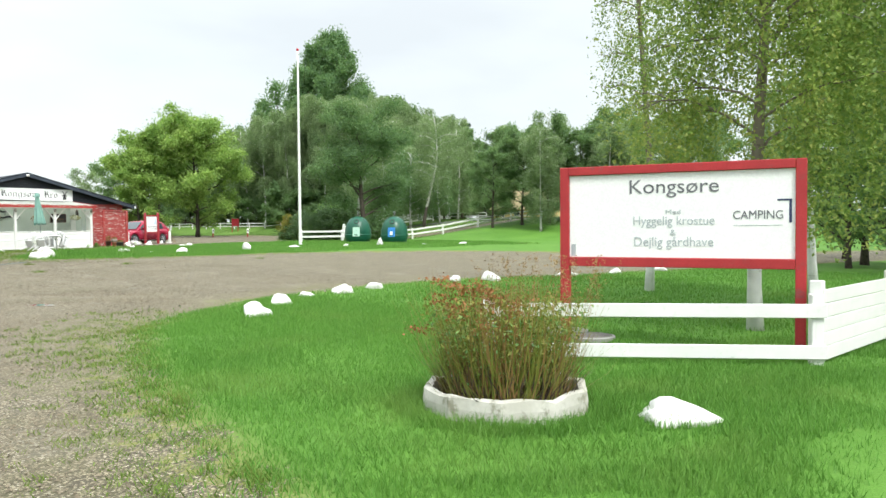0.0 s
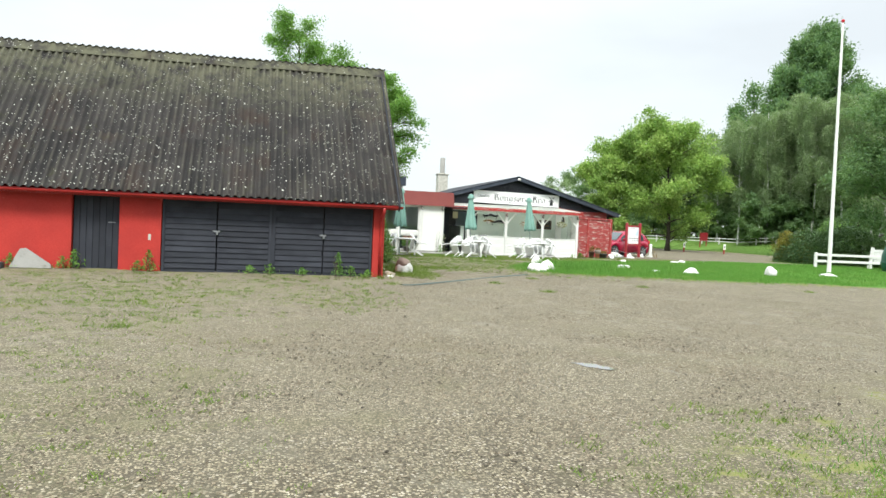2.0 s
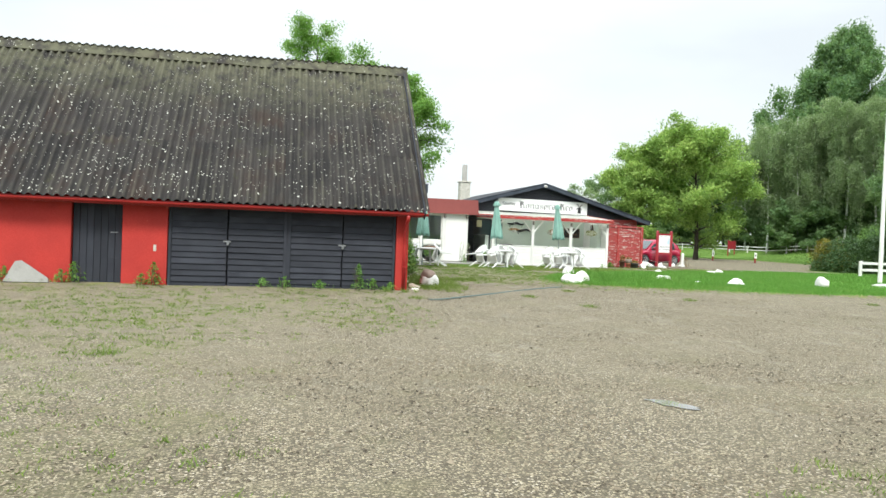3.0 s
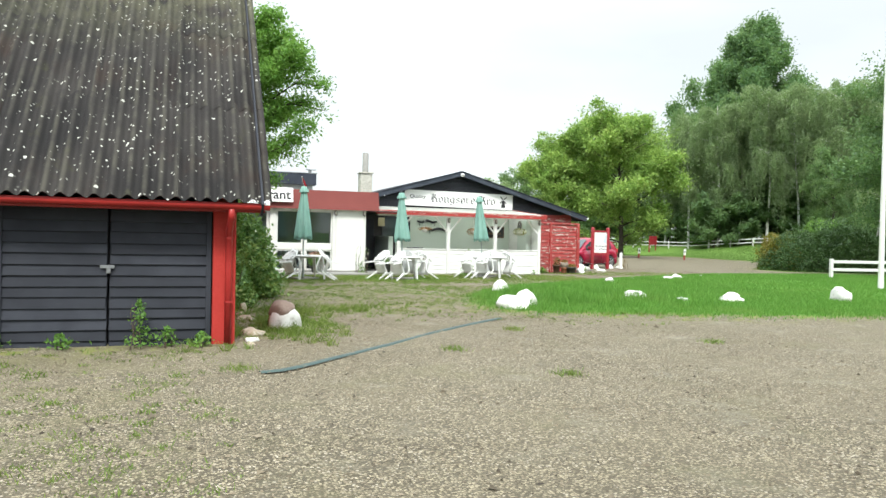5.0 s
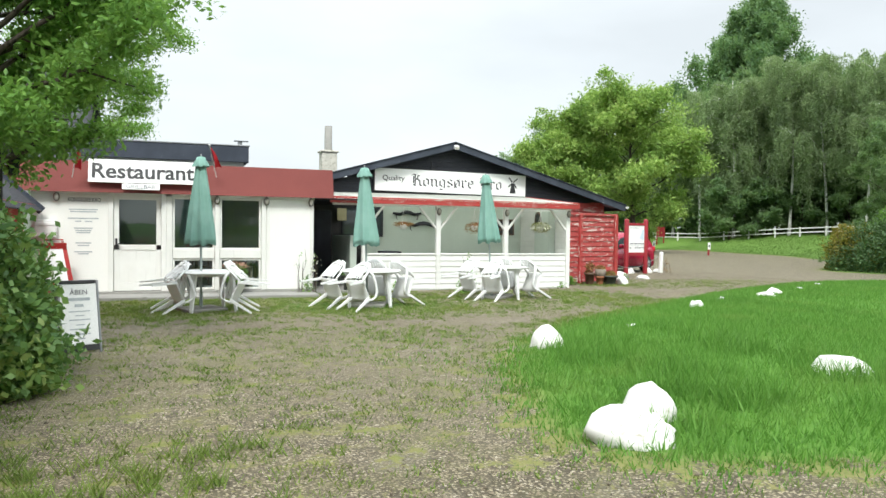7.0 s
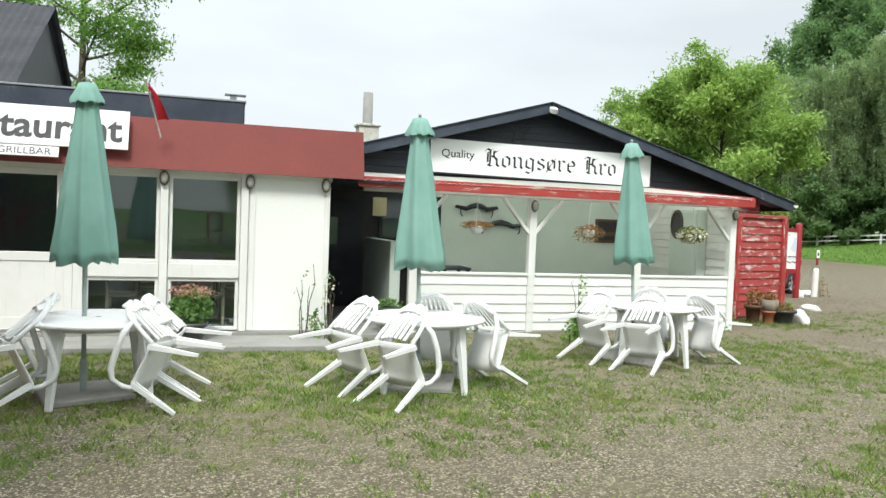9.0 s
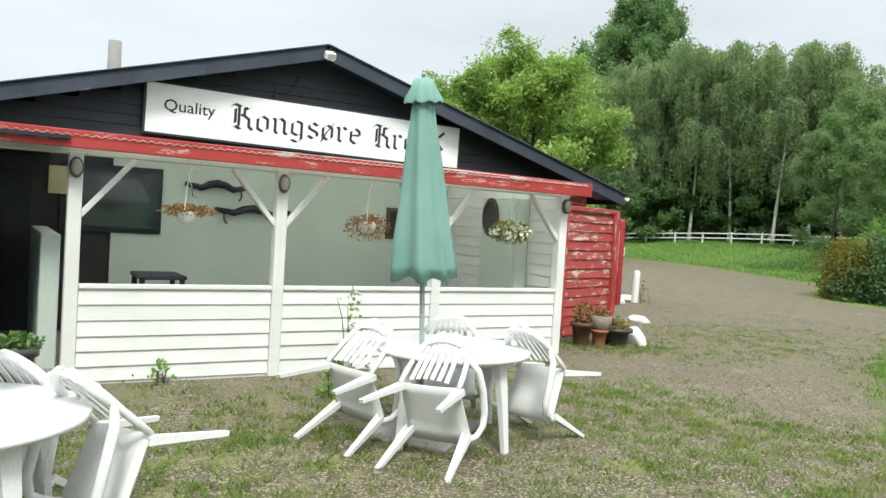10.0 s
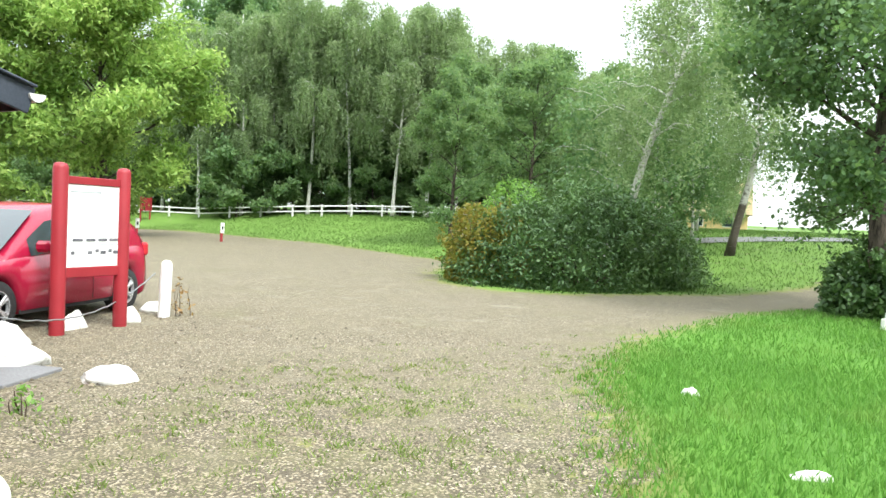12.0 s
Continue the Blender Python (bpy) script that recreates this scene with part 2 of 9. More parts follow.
def ground_height(x, y):
    x, y = np.asarray(x, float), np.asarray(y, float)
    edge = np.interp(y, [-50, 0, 20, 36, 44, 54, 68, 85, 110], [60, 55, 44, 35.5, 37.5, 41, 47, 49, 40])
    u = x - edge
    bank = 1.55 * smooth01(u / 15.0) + 0.012 * np.clip(u - 15, 0, 120)
    soft = 0.03 * np.sin(x * 0.9 + 1.3 * np.sin(y * 0.4)) * np.sin(y * 0.8) * smooth01(np.maximum(outline_distance(x, y, ISLAND), outline_distance(x, y, GREEN)) / 2)
    lawn = 0.05 * smooth01((np.maximum(outline_distance(x, y, ISLAND), outline_distance(x, y, GREEN)) + 0.1) / 0.5)
    # the yard falls away gently towards the road
    fall = np.interp(y, [-10, 0, 4, 8, 11, 14, 17, 20, 23, 26, 29, 32], [-0.50, -0.46, -0.425, -0.385, -0.35, -0.31, -0.26, -0.20, -0.135, -0.07, -0.02, 0.0])
    return bank + lawn + soft + fall


def height(x, y):
    return float(ground_height(np.array([x]), np.array([y]))[0])


def grass_share(x, y):
    """0 on bare gravel, 1 on closed turf, between the two where weeds grow through."""
    d = np.maximum(np.maximum(outline_distance(x, y, ISLAND), outline_distance(x, y, GREEN)), np.maximum(outline_distance(x, y, MEADOW), outline_distance(x, y, YARD)))
    g = np.where(d > 0, 0.5 + 0.5 * smooth01(d / 0.9), 0.5 * np.exp(d / 0.7))
    meadow = outline_distance(x, y, MEADOW)
    g = np.where(meadow > 0, np.minimum(g, 0.86), g)
    # thin weeds in front of the inn, along the barn and on the left of the yard
    strip = (0.54 - 0.13 * smooth01((x - 10.5) / 3)) * smooth01((x - 3.5) / 1.5) * smooth01((19 - x) / 2.0) * smooth01((y - 35.0) / 3.2) * smooth01((42.4 - y) / 0.4)
    passage = 0.44 * smooth01((x - 4.5) / 1) * smooth01((13.5 - x) / 3) * smooth01((y - 26.5) / 2.5) * smooth01((37 - y) / 3)
    foot = 0.48 * smooth01((y - 23.9) / 1.2) * smooth01((5.6 - x) / 1.2) * smooth01((26 - y) / 0.4)
    yard_left = 0.27 * smooth01((4.5 - x) / 4.5) * smooth01((y - 8) / 4)
    drive = 0.37 * np.exp(-(((x - 22.5) / 4.0) ** 2 + ((y - 42.9) / 2.4) ** 2))
    verge = 0.49 * np.exp(-((np.clip(-outline_distance(x, y, ISLAND), 0, 9) / (0.5 + 0.9 * smooth01((y - 8) / 3.5))) ** 2))
    corner = 0.60 * np.exp(-((x - 5.9) ** 2 / 0.7 + (y - 27.2) ** 2 / 3.0))
    barn_side = 0.26 * smooth01((6.2 - x) / 2.5) * smooth01((y - 17.5) / 3)
    screen = 0.4 * np.exp(-((x - 19.2) ** 2 + (y - 42.9) ** 2) / 1.6)
    return np.clip(np.maximum.reduce([g, strip, passage, foot, yard_left, drive, verge, screen, corner, barn_side]), 0, 1)

# ---- materials ----
class N:
    """A node material in the making."""

    def __init__(self, name, shifted=False):
        self.m = bpy.data.materials.new(name)
        self.m.use_nodes = True
        self.t = self.m.node_tree
        self.t.nodes.clear()
        self.out = self.node("ShaderNodeOutputMaterial")
        self.co = self.node("ShaderNodeTexCoord").outputs["Object"]
        if shifted:
            # alike pieces each take another stretch of the pattern
            add = self.node("ShaderNodeVectorMath")
            add.operation = "MULTIPLY_ADD"
            self.link(self.node("ShaderNodeObjectInfo").outputs["Random"], add.inputs[0])
            add.inputs[1].default_value = (37.0, 91.0, 53.0)
            self.link(self.co, add.inputs[2])
            self.plain_co, self.co = self.co, add.outputs["Vector"]

    def node(self, kind, **values):
        n = self.t.nodes.new(kind)
        for k, v in values.items():
            n.inputs[k.replace("_", " ")].default_value = v
        return n

    def link(self, a, b):
        self.t.links.new(a, b)

    def scaled(self, s):
        m = self.node("ShaderNodeMapping")
        m.inputs["Scale"].default_value = s
        self.link(self.co, m.inputs["Vector"])
        return m.outputs["Vector"]

    def noise(self, scale, detail=4.0, rough=0.55, stretch=None, distortion=0.0):
        n = self.node("ShaderNodeTexNoise", Scale=scale, Detail=detail, Roughness=rough, Distortion=distortion)
        self.link(self.scaled(stretch) if stretch else self.co, n.inputs["Vector"])
        return n.outputs["Fac"]

    def cells(self, scale, feature="F1", stretch=None, out="Distance", rand=1.0):
        n = self.node("ShaderNodeTexVoronoi", Scale=scale, Randomness=rand)
        n.feature = feature
        self.link(self.scaled(stretch) if stretch else self.co, n.inputs["Vector"])
        return n.outputs[out]

    def span(self, v, a, b, lo=0.0, hi=1.0, smooth=True):
        n = self.node("ShaderNodeMapRange")
        n.interpolation_type = "SMOOTHSTEP" if smooth else "LINEAR"
        n.inputs["From Min"].default_value, n.inputs["From Max"].default_value = a, b
        n.inputs["To Min"].default_value, n.inputs["To Max"].default_value = lo, hi
        self.link(v, n.inputs["Value"])
        return n.outputs["Result"]

    def math(self, op, a, b=None):
        n = self.t.nodes.new("ShaderNodeMath")
        n.operation = op
        for i, v in enumerate((a, b)):
            if v is None:
                continue
            if isinstance(v, (int, float)):
                n.inputs[i].default_value = v
            else:
                self.link(v, n.inputs[i])
        return n.outputs[0]

    def mix(self, fac, a, b, mode="MIX"):
        n = self.t.nodes.new("ShaderNodeMix")
        n.data_type, n.blend_type = "RGBA", mode
        for key, v in (("Factor", fac), ("A", a), ("B", b)):
            if isinstance(v, (int, float)):
                n.inputs[key].default_value = v
            elif isinstance(v, tuple):
                n.inputs[6 if key == "A" else 7].default_value = (*v, 1)
            else:
                self.link(v, n.inputs[0] if key == "Factor" else n.inputs[6 if key == "A" else 7])
        return n.outputs[2]

    def bump(self, h, strength, distance=0.01, prior=None):
        n = self.node("ShaderNodeBump", Strength=strength, Distance=distance)
        self.link(h, n.inputs["Height"])
        if prior is not None:
            self.link(prior, n.inputs["Normal"])
        return n.outputs["Normal"]

    def island(self):
        return self.node("ShaderNodeNewGeometry").outputs["Random Per Island"]

    def object_random(self):
        return self.node("ShaderNodeObjectInfo").outputs["Random"]

    def done(self, color, rough=0.7, normal=None, metal=0.0, spec=0.5, **more):
        p = self.node("ShaderNodeBsdfPrincipled")
        for key, v in (("Base Color", color), ("Roughness", rough), ("Metallic", metal), ("Specular IOR Level", spec), *[(k.replace("_", " "), v) for k, v in more.items()]):
            if isinstance(v, tuple):
                p.inputs[key].default_value = (*v, 1)
            elif isinstance(v, (int, float)):
                p.inputs[key].default_value = v
            else:
                self.link(v, p.inputs[key])
        if normal is not None:
            self.link(normal, p.inputs["Normal"])
        self.link(p.outputs["BSDF"], self.out.inputs["Surface"])
        return self.m


def plain(name, a, b, scale=3.0, rough=0.6, bump=0.15, fine=60.0, dirt=None, dirt_at=(0.58, 0.72), metal=0.0, spec=0.4, vary=0.0):
    """Two tones at a large scale, a fine grain, and stains where dirt is given."""
    n = N(name)
    c = n.mix(n.span(n.noise(scale, 5), 0.3, 0.7), a, b)
    grain = n.noise(fine, 3)
    c = n.mix(n.span(grain, 0.35, 0.65, 0.0, 0.25), c, tuple(x * 0.7 for x in a))
    if vary:
        c = n.mix(n.span(n.object_random(), 0, 1, 0, vary, False), c, tuple(x * 0.45 for x in b))
    if dirt:
        c = n.mix(n.span(n.noise(scale * 2.3, 8, 0.65), dirt_at[0], dirt_at[1]), c, dirt)
    return n.done(c, n.span(grain, 0.3, 0.7, rough - 0.08, min(1, rough + 0.1)), n.bump(grain, bump, 0.004), metal, spec)


def painted_wood(name, a, b, bare, grain_axis=(1, 1, 1), peel=(0.62, 0.7), rough=0.55, vary=0.12, bump=0.35):
    """Paint on boards, with grain along one axis and flakes gone to bare wood."""
    n = N(name, True)
    grain = n.noise(26, 5, 0.6, grain_axis)
    c = n.mix(n.span(n.noise(2.2, 4), 0.3, 0.7), a, b)
    c = n.mix(n.span(n.object_random(), 0, 1, 0, vary, False), c, tuple(x * 0.5 for x in a))
    flakes = n.noise(13, 9, 0.7, tuple(0.22 + 0.78 * (g > 0.5) for g in grain_axis), 0.3)
    gone = n.span(flakes, peel[0], peel[1])
    c = n.mix(gone, c, bare)
    c = n.mix(n.span(grain, 0.55, 0.8, 0, 0.35), c, tuple(x * 0.55 for x in b))
    return n.done(c, n.span(gone, 0, 1, rough, 0.9), n.bump(grain, bump, 0.004, n.bump(gone, 0.4, 0.003)))


def leaves(name, tones, gloss=0.35, through=0.45):
    """Leaves that let some light through, each of its own tone."""
    n = N(name)
    ramp = n.node("ShaderNodeValToRGB")
    ramp.color_ramp.interpolation = "LINEAR"
    els = ramp.color_ramp.elements
    while len(els) < len(tones):
        els.new(0.5)
    for i, t in enumerate(tones):
        els[i].position = i / (len(tones) - 1)
        els[i].color = (*t, 1)
    patch = n.noise(0.35, 3)
    n.link(n.math("ADD", n.math("MULTIPLY", n.island(), 0.65), n.span(patch, 0.3, 0.7, 0, 0.35)), ramp.inputs["Fac"])
    c = ramp.outputs["Color"]
    p = n.node("ShaderNodeBsdfPrincipled", Roughness=0.5)
    p.inputs["Specular IOR Level"].default_value = gloss
    n.link(c, p.inputs["Base Color"])
    tr = n.node("ShaderNodeBsdfTranslucent")
    n.link(n.mix(0.5, c, (0.22, 0.34, 0.06)), tr.inputs["Color"])
    s = n.node("ShaderNodeMixShader", Fac=through)
    n.link(p.outputs["BSDF"], s.inputs[1])
    n.link(tr.outputs["BSDF"], s.inputs[2])
    n.link(s.outputs["Shader"], n.out.inputs["Surface"])
    return n.m


def make_ground():
    n = N("gravel_and_turf")
    stone = n.cells(52, "F1", None, "Color")
    gap = n.cells(52, "F1", None, "Distance")
    sep = n.node("ShaderNodeSeparateColor")
    n.link(stone, sep.inputs["Color"])
    pebble = n.mix(n.span(sep.outputs["Red"], 0.1, 0.95, 0, 1), (0.026, 0.022, 0.014), (0.369, 0.323, 0.219))
    pebble = n.mix(n.span(sep.outputs["Green"], 0.55, 1.0, 0, 0.55), pebble, (0.153, 0.119, 0.083))
    pebble = n.mix(n.span(sep.outputs["Blue"], 0.9, 0.98), pebble, (0.458, 0.414, 0.334))
    pebble = n.mix(n.span(gap, 0.40, 0.66), pebble, (0.047, 0.039, 0.026))
    broad = n.noise(0.35, 6, 0.6)
    pebble = n.mix(n.span(broad, 0.35, 0.7, 0, 0.35), pebble, (0.116, 0.098, 0.062))
    damp = n.span(n.noise(1.3, 5, 0.6), 0.52, 0.72)
    pebble = n.mix(n.math("MULTIPLY", damp, 0.4), pebble, (0.102, 0.092, 0.055))
    mottle = n.noise(7, 7, 0.7)
    pebble = n.mix(n.span(mottle, 0.54, 0.74, 0, 0.35), pebble, (0.164, 0.139, 0.098))
    pebble = n.mix(n.span(mottle, 0.5, 0.30, 0, 0.5), pebble, (0.058, 0.048, 0.031))
    # a thin film of moss in trodden patches
    pebble = n.mix(n.span(n.noise(0.8, 7, 0.7), 0.50, 0.70, 0, 0.38), pebble, (0.089, 0.087, 0.036))
    share = n.node("ShaderNodeAttribute")
    share.attribute_name = "grass"
    tuft = n.noise(2.6, 8, 0.72)
    film = n.math("MULTIPLY", n.span(share.outputs["Fac"], 0.08, 0.34), n.span(n.noise(1.6, 7, 0.7), 0.42, 0.68, 0, 0.40))
    pebble = n.mix(film, pebble, (0.112, 0.112, 0.040))
    tiny = n.noise(30, 4, 0.7)
    fac = n.span(n.math("ADD", share.outputs["Fac"], n.math("MULTIPLY", n.math("SUBTRACT", n.math("ADD", n.math("MULTIPLY", tuft, 0.75), n.math("MULTIPLY", tiny, 0.25)), 0.5), 2.6)), 0.52, 0.68)
    green = n.mix(n.span(n.noise(0.6, 5), 0.3, 0.7), (0.080, 0.195, 0.026), (0.112, 0.245, 0.036))
    green = n.mix(n.span(n.noise(5, 6, 0.7), 0.55, 0.8, 0, 0.6), green, (0.155, 0.235, 0.046))
    green = n.mix(n.span(n.noise(90, 3), 0.35, 0.7, 0, 0.6), green, (0.06, 0.15, 0.016))
    poor = n.mix(n.span(tiny, 0.3, 0.7), (0.14, 0.175, 0.045), (0.215, 0.20, 0.08))
    green = n.mix(n.span(share.outputs["Fac"], 0.55, 1.0), poor, green)
    c = n.mix(fac, pebble, green)
    rough = n.mix(fac, n.mix(damp, (0.85, 0.85, 0.85), (0.5, 0.5, 0.5)), (0.9, 0.9, 0.9))
    h = n.math("SUBTRACT", 1.0, gap)
    nb = n.bump(h, 0.35, 0.008)
    m = n.done(c, rough, nb, 0.0, 0.25)
    # an added sheen puts extra brightness into gravel seen at shallow angles
    ground_bsdf = next(x for x in m.node_tree.nodes if x.type == "BSDF_PRINCIPLED")
    ground_bsdf.inputs["Diffuse Roughness"].default_value = 1.0
    n.link(n.math("MULTIPLY", n.math("SUBTRACT", 1.0, fac), 0.19), ground_bsdf.inputs["Sheen Weight"])
    ground_bsdf.inputs["Sheen Roughness"].default_value = 0.5
    ground_bsdf.inputs["Sheen Tint"].default_value = (0.90, 0.81, 0.60, 1)
    return m


def make_fibre_cement():
    n = N("mossy_fibre_cement", True)
    base = n.mix(n.span(n.noise(1.4, 6, 0.6, (1, 0.4, 0.4)), 0.3, 0.7), (0.019, 0.018, 0.018), (0.045, 0.041, 0.038))
    base = n.mix(n.span(n.noise(0.7, 6, 0.65), 0.5, 0.72, 0, 0.75), base, (0.040, 0.026, 0.020))
    base = n.mix(n.span(n.noise(2.1, 8, 0.7), 0.56, 0.72, 0, 0.7), base, (0.048, 0.048, 0.026))
    spots = n.cells(11, "F1", None, "Distance")
    some = n.span(n.noise(0.9, 4), 0.40, 0.60)
    lichen = n.math("MULTIPLY", n.span(spots, 0.20, 0.13), some)
    few = n.cells(3.4, "F1", None, "Distance")
    lichen = n.math("MAXIMUM", lichen, n.span(few, 0.10, 0.075))
    base = n.mix(lichen, base, (0.55, 0.55, 0.49))
    # wave crests tinted paler: weathering, plus the corrugation's shading put into the colour
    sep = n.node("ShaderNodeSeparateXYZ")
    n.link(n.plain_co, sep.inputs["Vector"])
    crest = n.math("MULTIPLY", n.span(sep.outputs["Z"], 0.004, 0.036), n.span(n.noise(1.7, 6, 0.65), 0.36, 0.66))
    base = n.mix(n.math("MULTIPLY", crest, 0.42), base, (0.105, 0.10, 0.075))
    # moss and pale algae thrive towards the ridge
    place = n.node("ShaderNodeSeparateXYZ")
    n.link(n.node("ShaderNodeNewGeometry").outputs["Position"], place.inputs["Vector"])
    high = n.math("MULTIPLY", n.span(place.outputs["Z"], 3.6, 5.6), n.span(n.noise(2.6, 6, 0.65), 0.32, 0.62))
    base = n.mix(n.math("MULTIPLY", high, 0.75), base, (0.135, 0.135, 0.085))
    grain = n.noise(45, 4)
    return n.done(base, 0.82, n.bump(grain, 0.5, 0.01), 0, 0.2)


def make_blade(name, tones):
    n = N(name)
    c = n.mix(n.island(), tones[0], tones[1])
    c = n.mix(n.span(n.noise(0.7, 4), 0.5, 0.75, 0, 0.6), c, tones[2])
    c = n.mix(n.span(n.noise(0.45, 5, 0.65), 0.5, 0.3, 0, 0.4), c, tuple(x * 0.8 for x in tones[0]))
    c = n.mix(n.span(n.noise(3.5, 5, 0.7), 0.55, 0.75, 0, 0.4), c, tuple(x * 0.8 for x in tones[0]))
    p = n.node("ShaderNodeBsdfPrincipled", Roughness=0.55)
    p.inputs["Specular IOR Level"].default_value = 0.25
    n.link(c, p.inputs["Base Color"])
    tr = n.node("ShaderNodeBsdfTranslucent")
    n.link(c, tr.inputs["Color"])
    s = n.node("ShaderNodeMixShader", Fac=0.35)
    n.link(p.outputs["BSDF"], s.inputs[1])
    n.link(tr.outputs["BSDF"], s.inputs[2])
    n.link(s.outputs["Shader"], n.out.inputs["Surface"])
    return n.m


def make_glass(name, tint, rough=0.02):
    n = N(name)
    p = n.node("ShaderNodeBsdfGlass", Roughness=rough, IOR=1.75)
    p.inputs["Color"].default_value = (*tint, 1)
    wave = n.noise(1.2, 2)
    n.link(n.bump(wave, 0.08, 0.01), p.inputs["Normal"])
    n.link(p.outputs["BSDF"], n.out.inputs["Surface"])
    return n.m


def make_bark(name, pale, dark, mark_scale=(1, 1, 6), amount=(0.56, 0.64), painted_to=None, rugged_to=None):
    n = N(name)
    c = n.mix(n.span(n.noise(3, 5), 0.3, 0.7), pale, tuple(x * 0.75 for x in pale))
    marks = n.span(n.noise(5, 7, 0.7, mark_scale), amount[0], amount[1])
    c = n.mix(marks, c, dark)
    if rugged_to:
        # old bark splits into dark plates near the ground
        sep = n.node("ShaderNodeSeparateXYZ")
        n.link(n.co, sep.inputs["Vector"])
        edge = n.math("ADD", sep.outputs["Z"], n.span(n.noise(3, 5, 0.7), 0, 1, -1.3, 1.3))
        c = n.mix(n.span(edge, rugged_to, rugged_to + 0.5), n.mix(marks, (0.085, 0.072, 0.058), (0.19, 0.165, 0.135)), c)
    if painted_to:
        # limewash reaches only so far up the stem
        sep = n.node("ShaderNodeSeparateXYZ")
        n.link(n.co, sep.inputs["Vector"])
        edge = n.math("ADD", sep.outputs["Z"], n.span(n.noise(4, 3), 0, 1, -0.2, 0.2))
        c = n.mix(n.span(edge, painted_to, painted_to + 0.15), c, n.mix(marks, (0.20, 0.17, 0.135), (0.06, 0.05, 0.04)))
    return n.done(c, 0.85, n.bump(marks, 0.6, 0.01), 0, 0.2)


GROUND = make_ground()
GRASS_BLADE = make_blade("lawn_blade", ((0.090, 0.235, 0.034), (0.166, 0.345, 0.062), (0.202, 0.320, 0.072)))
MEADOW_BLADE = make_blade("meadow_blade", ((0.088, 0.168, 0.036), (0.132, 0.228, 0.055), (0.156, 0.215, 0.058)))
WEED_BLADE = make_blade("weed_blade", ((0.115, 0.195, 0.032), (0.215, 0.30, 0.065), (0.26, 0.27, 0.075)))
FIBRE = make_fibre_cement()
RED_RENDER = plain("red_limewash", (0.50, 0.040, 0.030), (0.42, 0.033, 0.026), 1.6, 0.75, 0.4, 45, (0.60, 0.16, 0.11), (0.66, 0.76))
RED_TRIM = plain("red_gloss_paint", (0.42, 0.030, 0.026), (0.33, 0.024, 0.022), 2.0, 0.4, 0.15, 70, (0.16, 0.035, 0.03), (0.66, 0.75))
RED_FASCIA = plain("brown_red_sheet", (0.205, 0.044, 0.036), (0.175, 0.036, 0.030), 0.9, 0.68, 0.06, 80, (0.24, 0.075, 0.06), (0.62, 0.75))
RED_FLAKED = painted_wood("flaked_red_paint", (0.40, 0.060, 0.055), (0.34, 0.050, 0.046), (0.55, 0.43, 0.39), (0.05, 1, 1), (0.53, 0.60), 0.6, 0.25, 0.6)
RED_UPRIGHT = painted_wood("flaked_red_upright", (0.42, 0.05, 0.045), (0.35, 0.04, 0.036), (0.55, 0.43, 0.39), (1, 1, 0.05), (0.56, 0.62), 0.6, 0.2, 0.5)
RED_EDGE = painted_wood("weathered_red_edge", (0.43, 0.045, 0.038), (0.36, 0.035, 0.03), (0.55, 0.40, 0.36), (0.05, 1, 1), (0.555, 0.63), 0.55, 0.1, 0.4)
TAR_WOOD = painted_wood("blue_black_boards", (0.024, 0.027, 0.037), (0.040, 0.044, 0.057), (0.10, 0.10, 0.105), (0.05, 1, 1), (0.64, 0.76), 0.85, 0.45, 0.8)
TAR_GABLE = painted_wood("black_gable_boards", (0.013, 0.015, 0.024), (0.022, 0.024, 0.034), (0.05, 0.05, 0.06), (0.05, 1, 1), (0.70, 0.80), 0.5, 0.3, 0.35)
WHITE_WOOD = painted_wood("white_painted_boards", (0.80, 0.80, 0.765), (0.74, 0.745, 0.71), (0.52, 0.50, 0.44), (0.05, 1, 1), (0.70, 0.80), 0.5, 0.06, 0.2)
WHITE_POST = painted_wood("white_painted_timber", (0.80, 0.80, 0.77), (0.74, 0.74, 0.70), (0.48, 0.46, 0.40), (1, 1, 0.05), (0.68, 0.78), 0.5, 0.06, 0.2)
WHITE_WALL = plain("white_render", (0.85, 0.85, 0.81), (0.82, 0.82, 0.78), 0.7, 0.75, 0.05, 70, (0.64, 0.62, 0.54), (0.68, 0.82))
PORCH_WALL = plain("pale_green_grey_wall", (0.62, 0.69, 0.62), (0.55, 0.62, 0.55), 0.9, 0.75, 0.15, 40, (0.48, 0.52, 0.475), (0.6, 0.78))
SIGN_WHITE = plain("white_sign_board", (0.88, 0.88, 0.86), (0.84, 0.845, 0.83), 0.8, 0.4, 0.03, 50, (0.76, 0.76, 0.72), (0.66, 0.8))
SIGN_BLACK = plain("black_letter_paint", (0.02, 0.02, 0.022), (0.03, 0.03, 0.033), 4, 0.5, 0.05)
SIGN_FADED = plain("faded_letter_paint", (0.36, 0.40, 0.42), (0.50, 0.53, 0.54), 6, 0.6, 0.05)
SIGN_GREY = plain("worn_letter_paint", (0.10, 0.10, 0.115), (0.20, 0.20, 0.215), 7, 0.6, 0.05)
SIGN_BLUE = plain("navy_line_paint", (0.03, 0.04, 0.10), (0.04, 0.05, 0.12), 6, 0.6, 0.05)
RED_SIGN = plain("red_sign_frame", (0.43, 0.032, 0.036), (0.35, 0.026, 0.03), 2.2, 0.55, 0.2, 50, (0.25, 0.05, 0.05), (0.56, 0.7))
RED_BOARD_POST = plain("crimson_post_paint", (0.34, 0.026, 0.036), (0.28, 0.022, 0.03), 2, 0.45, 0.1, 60)
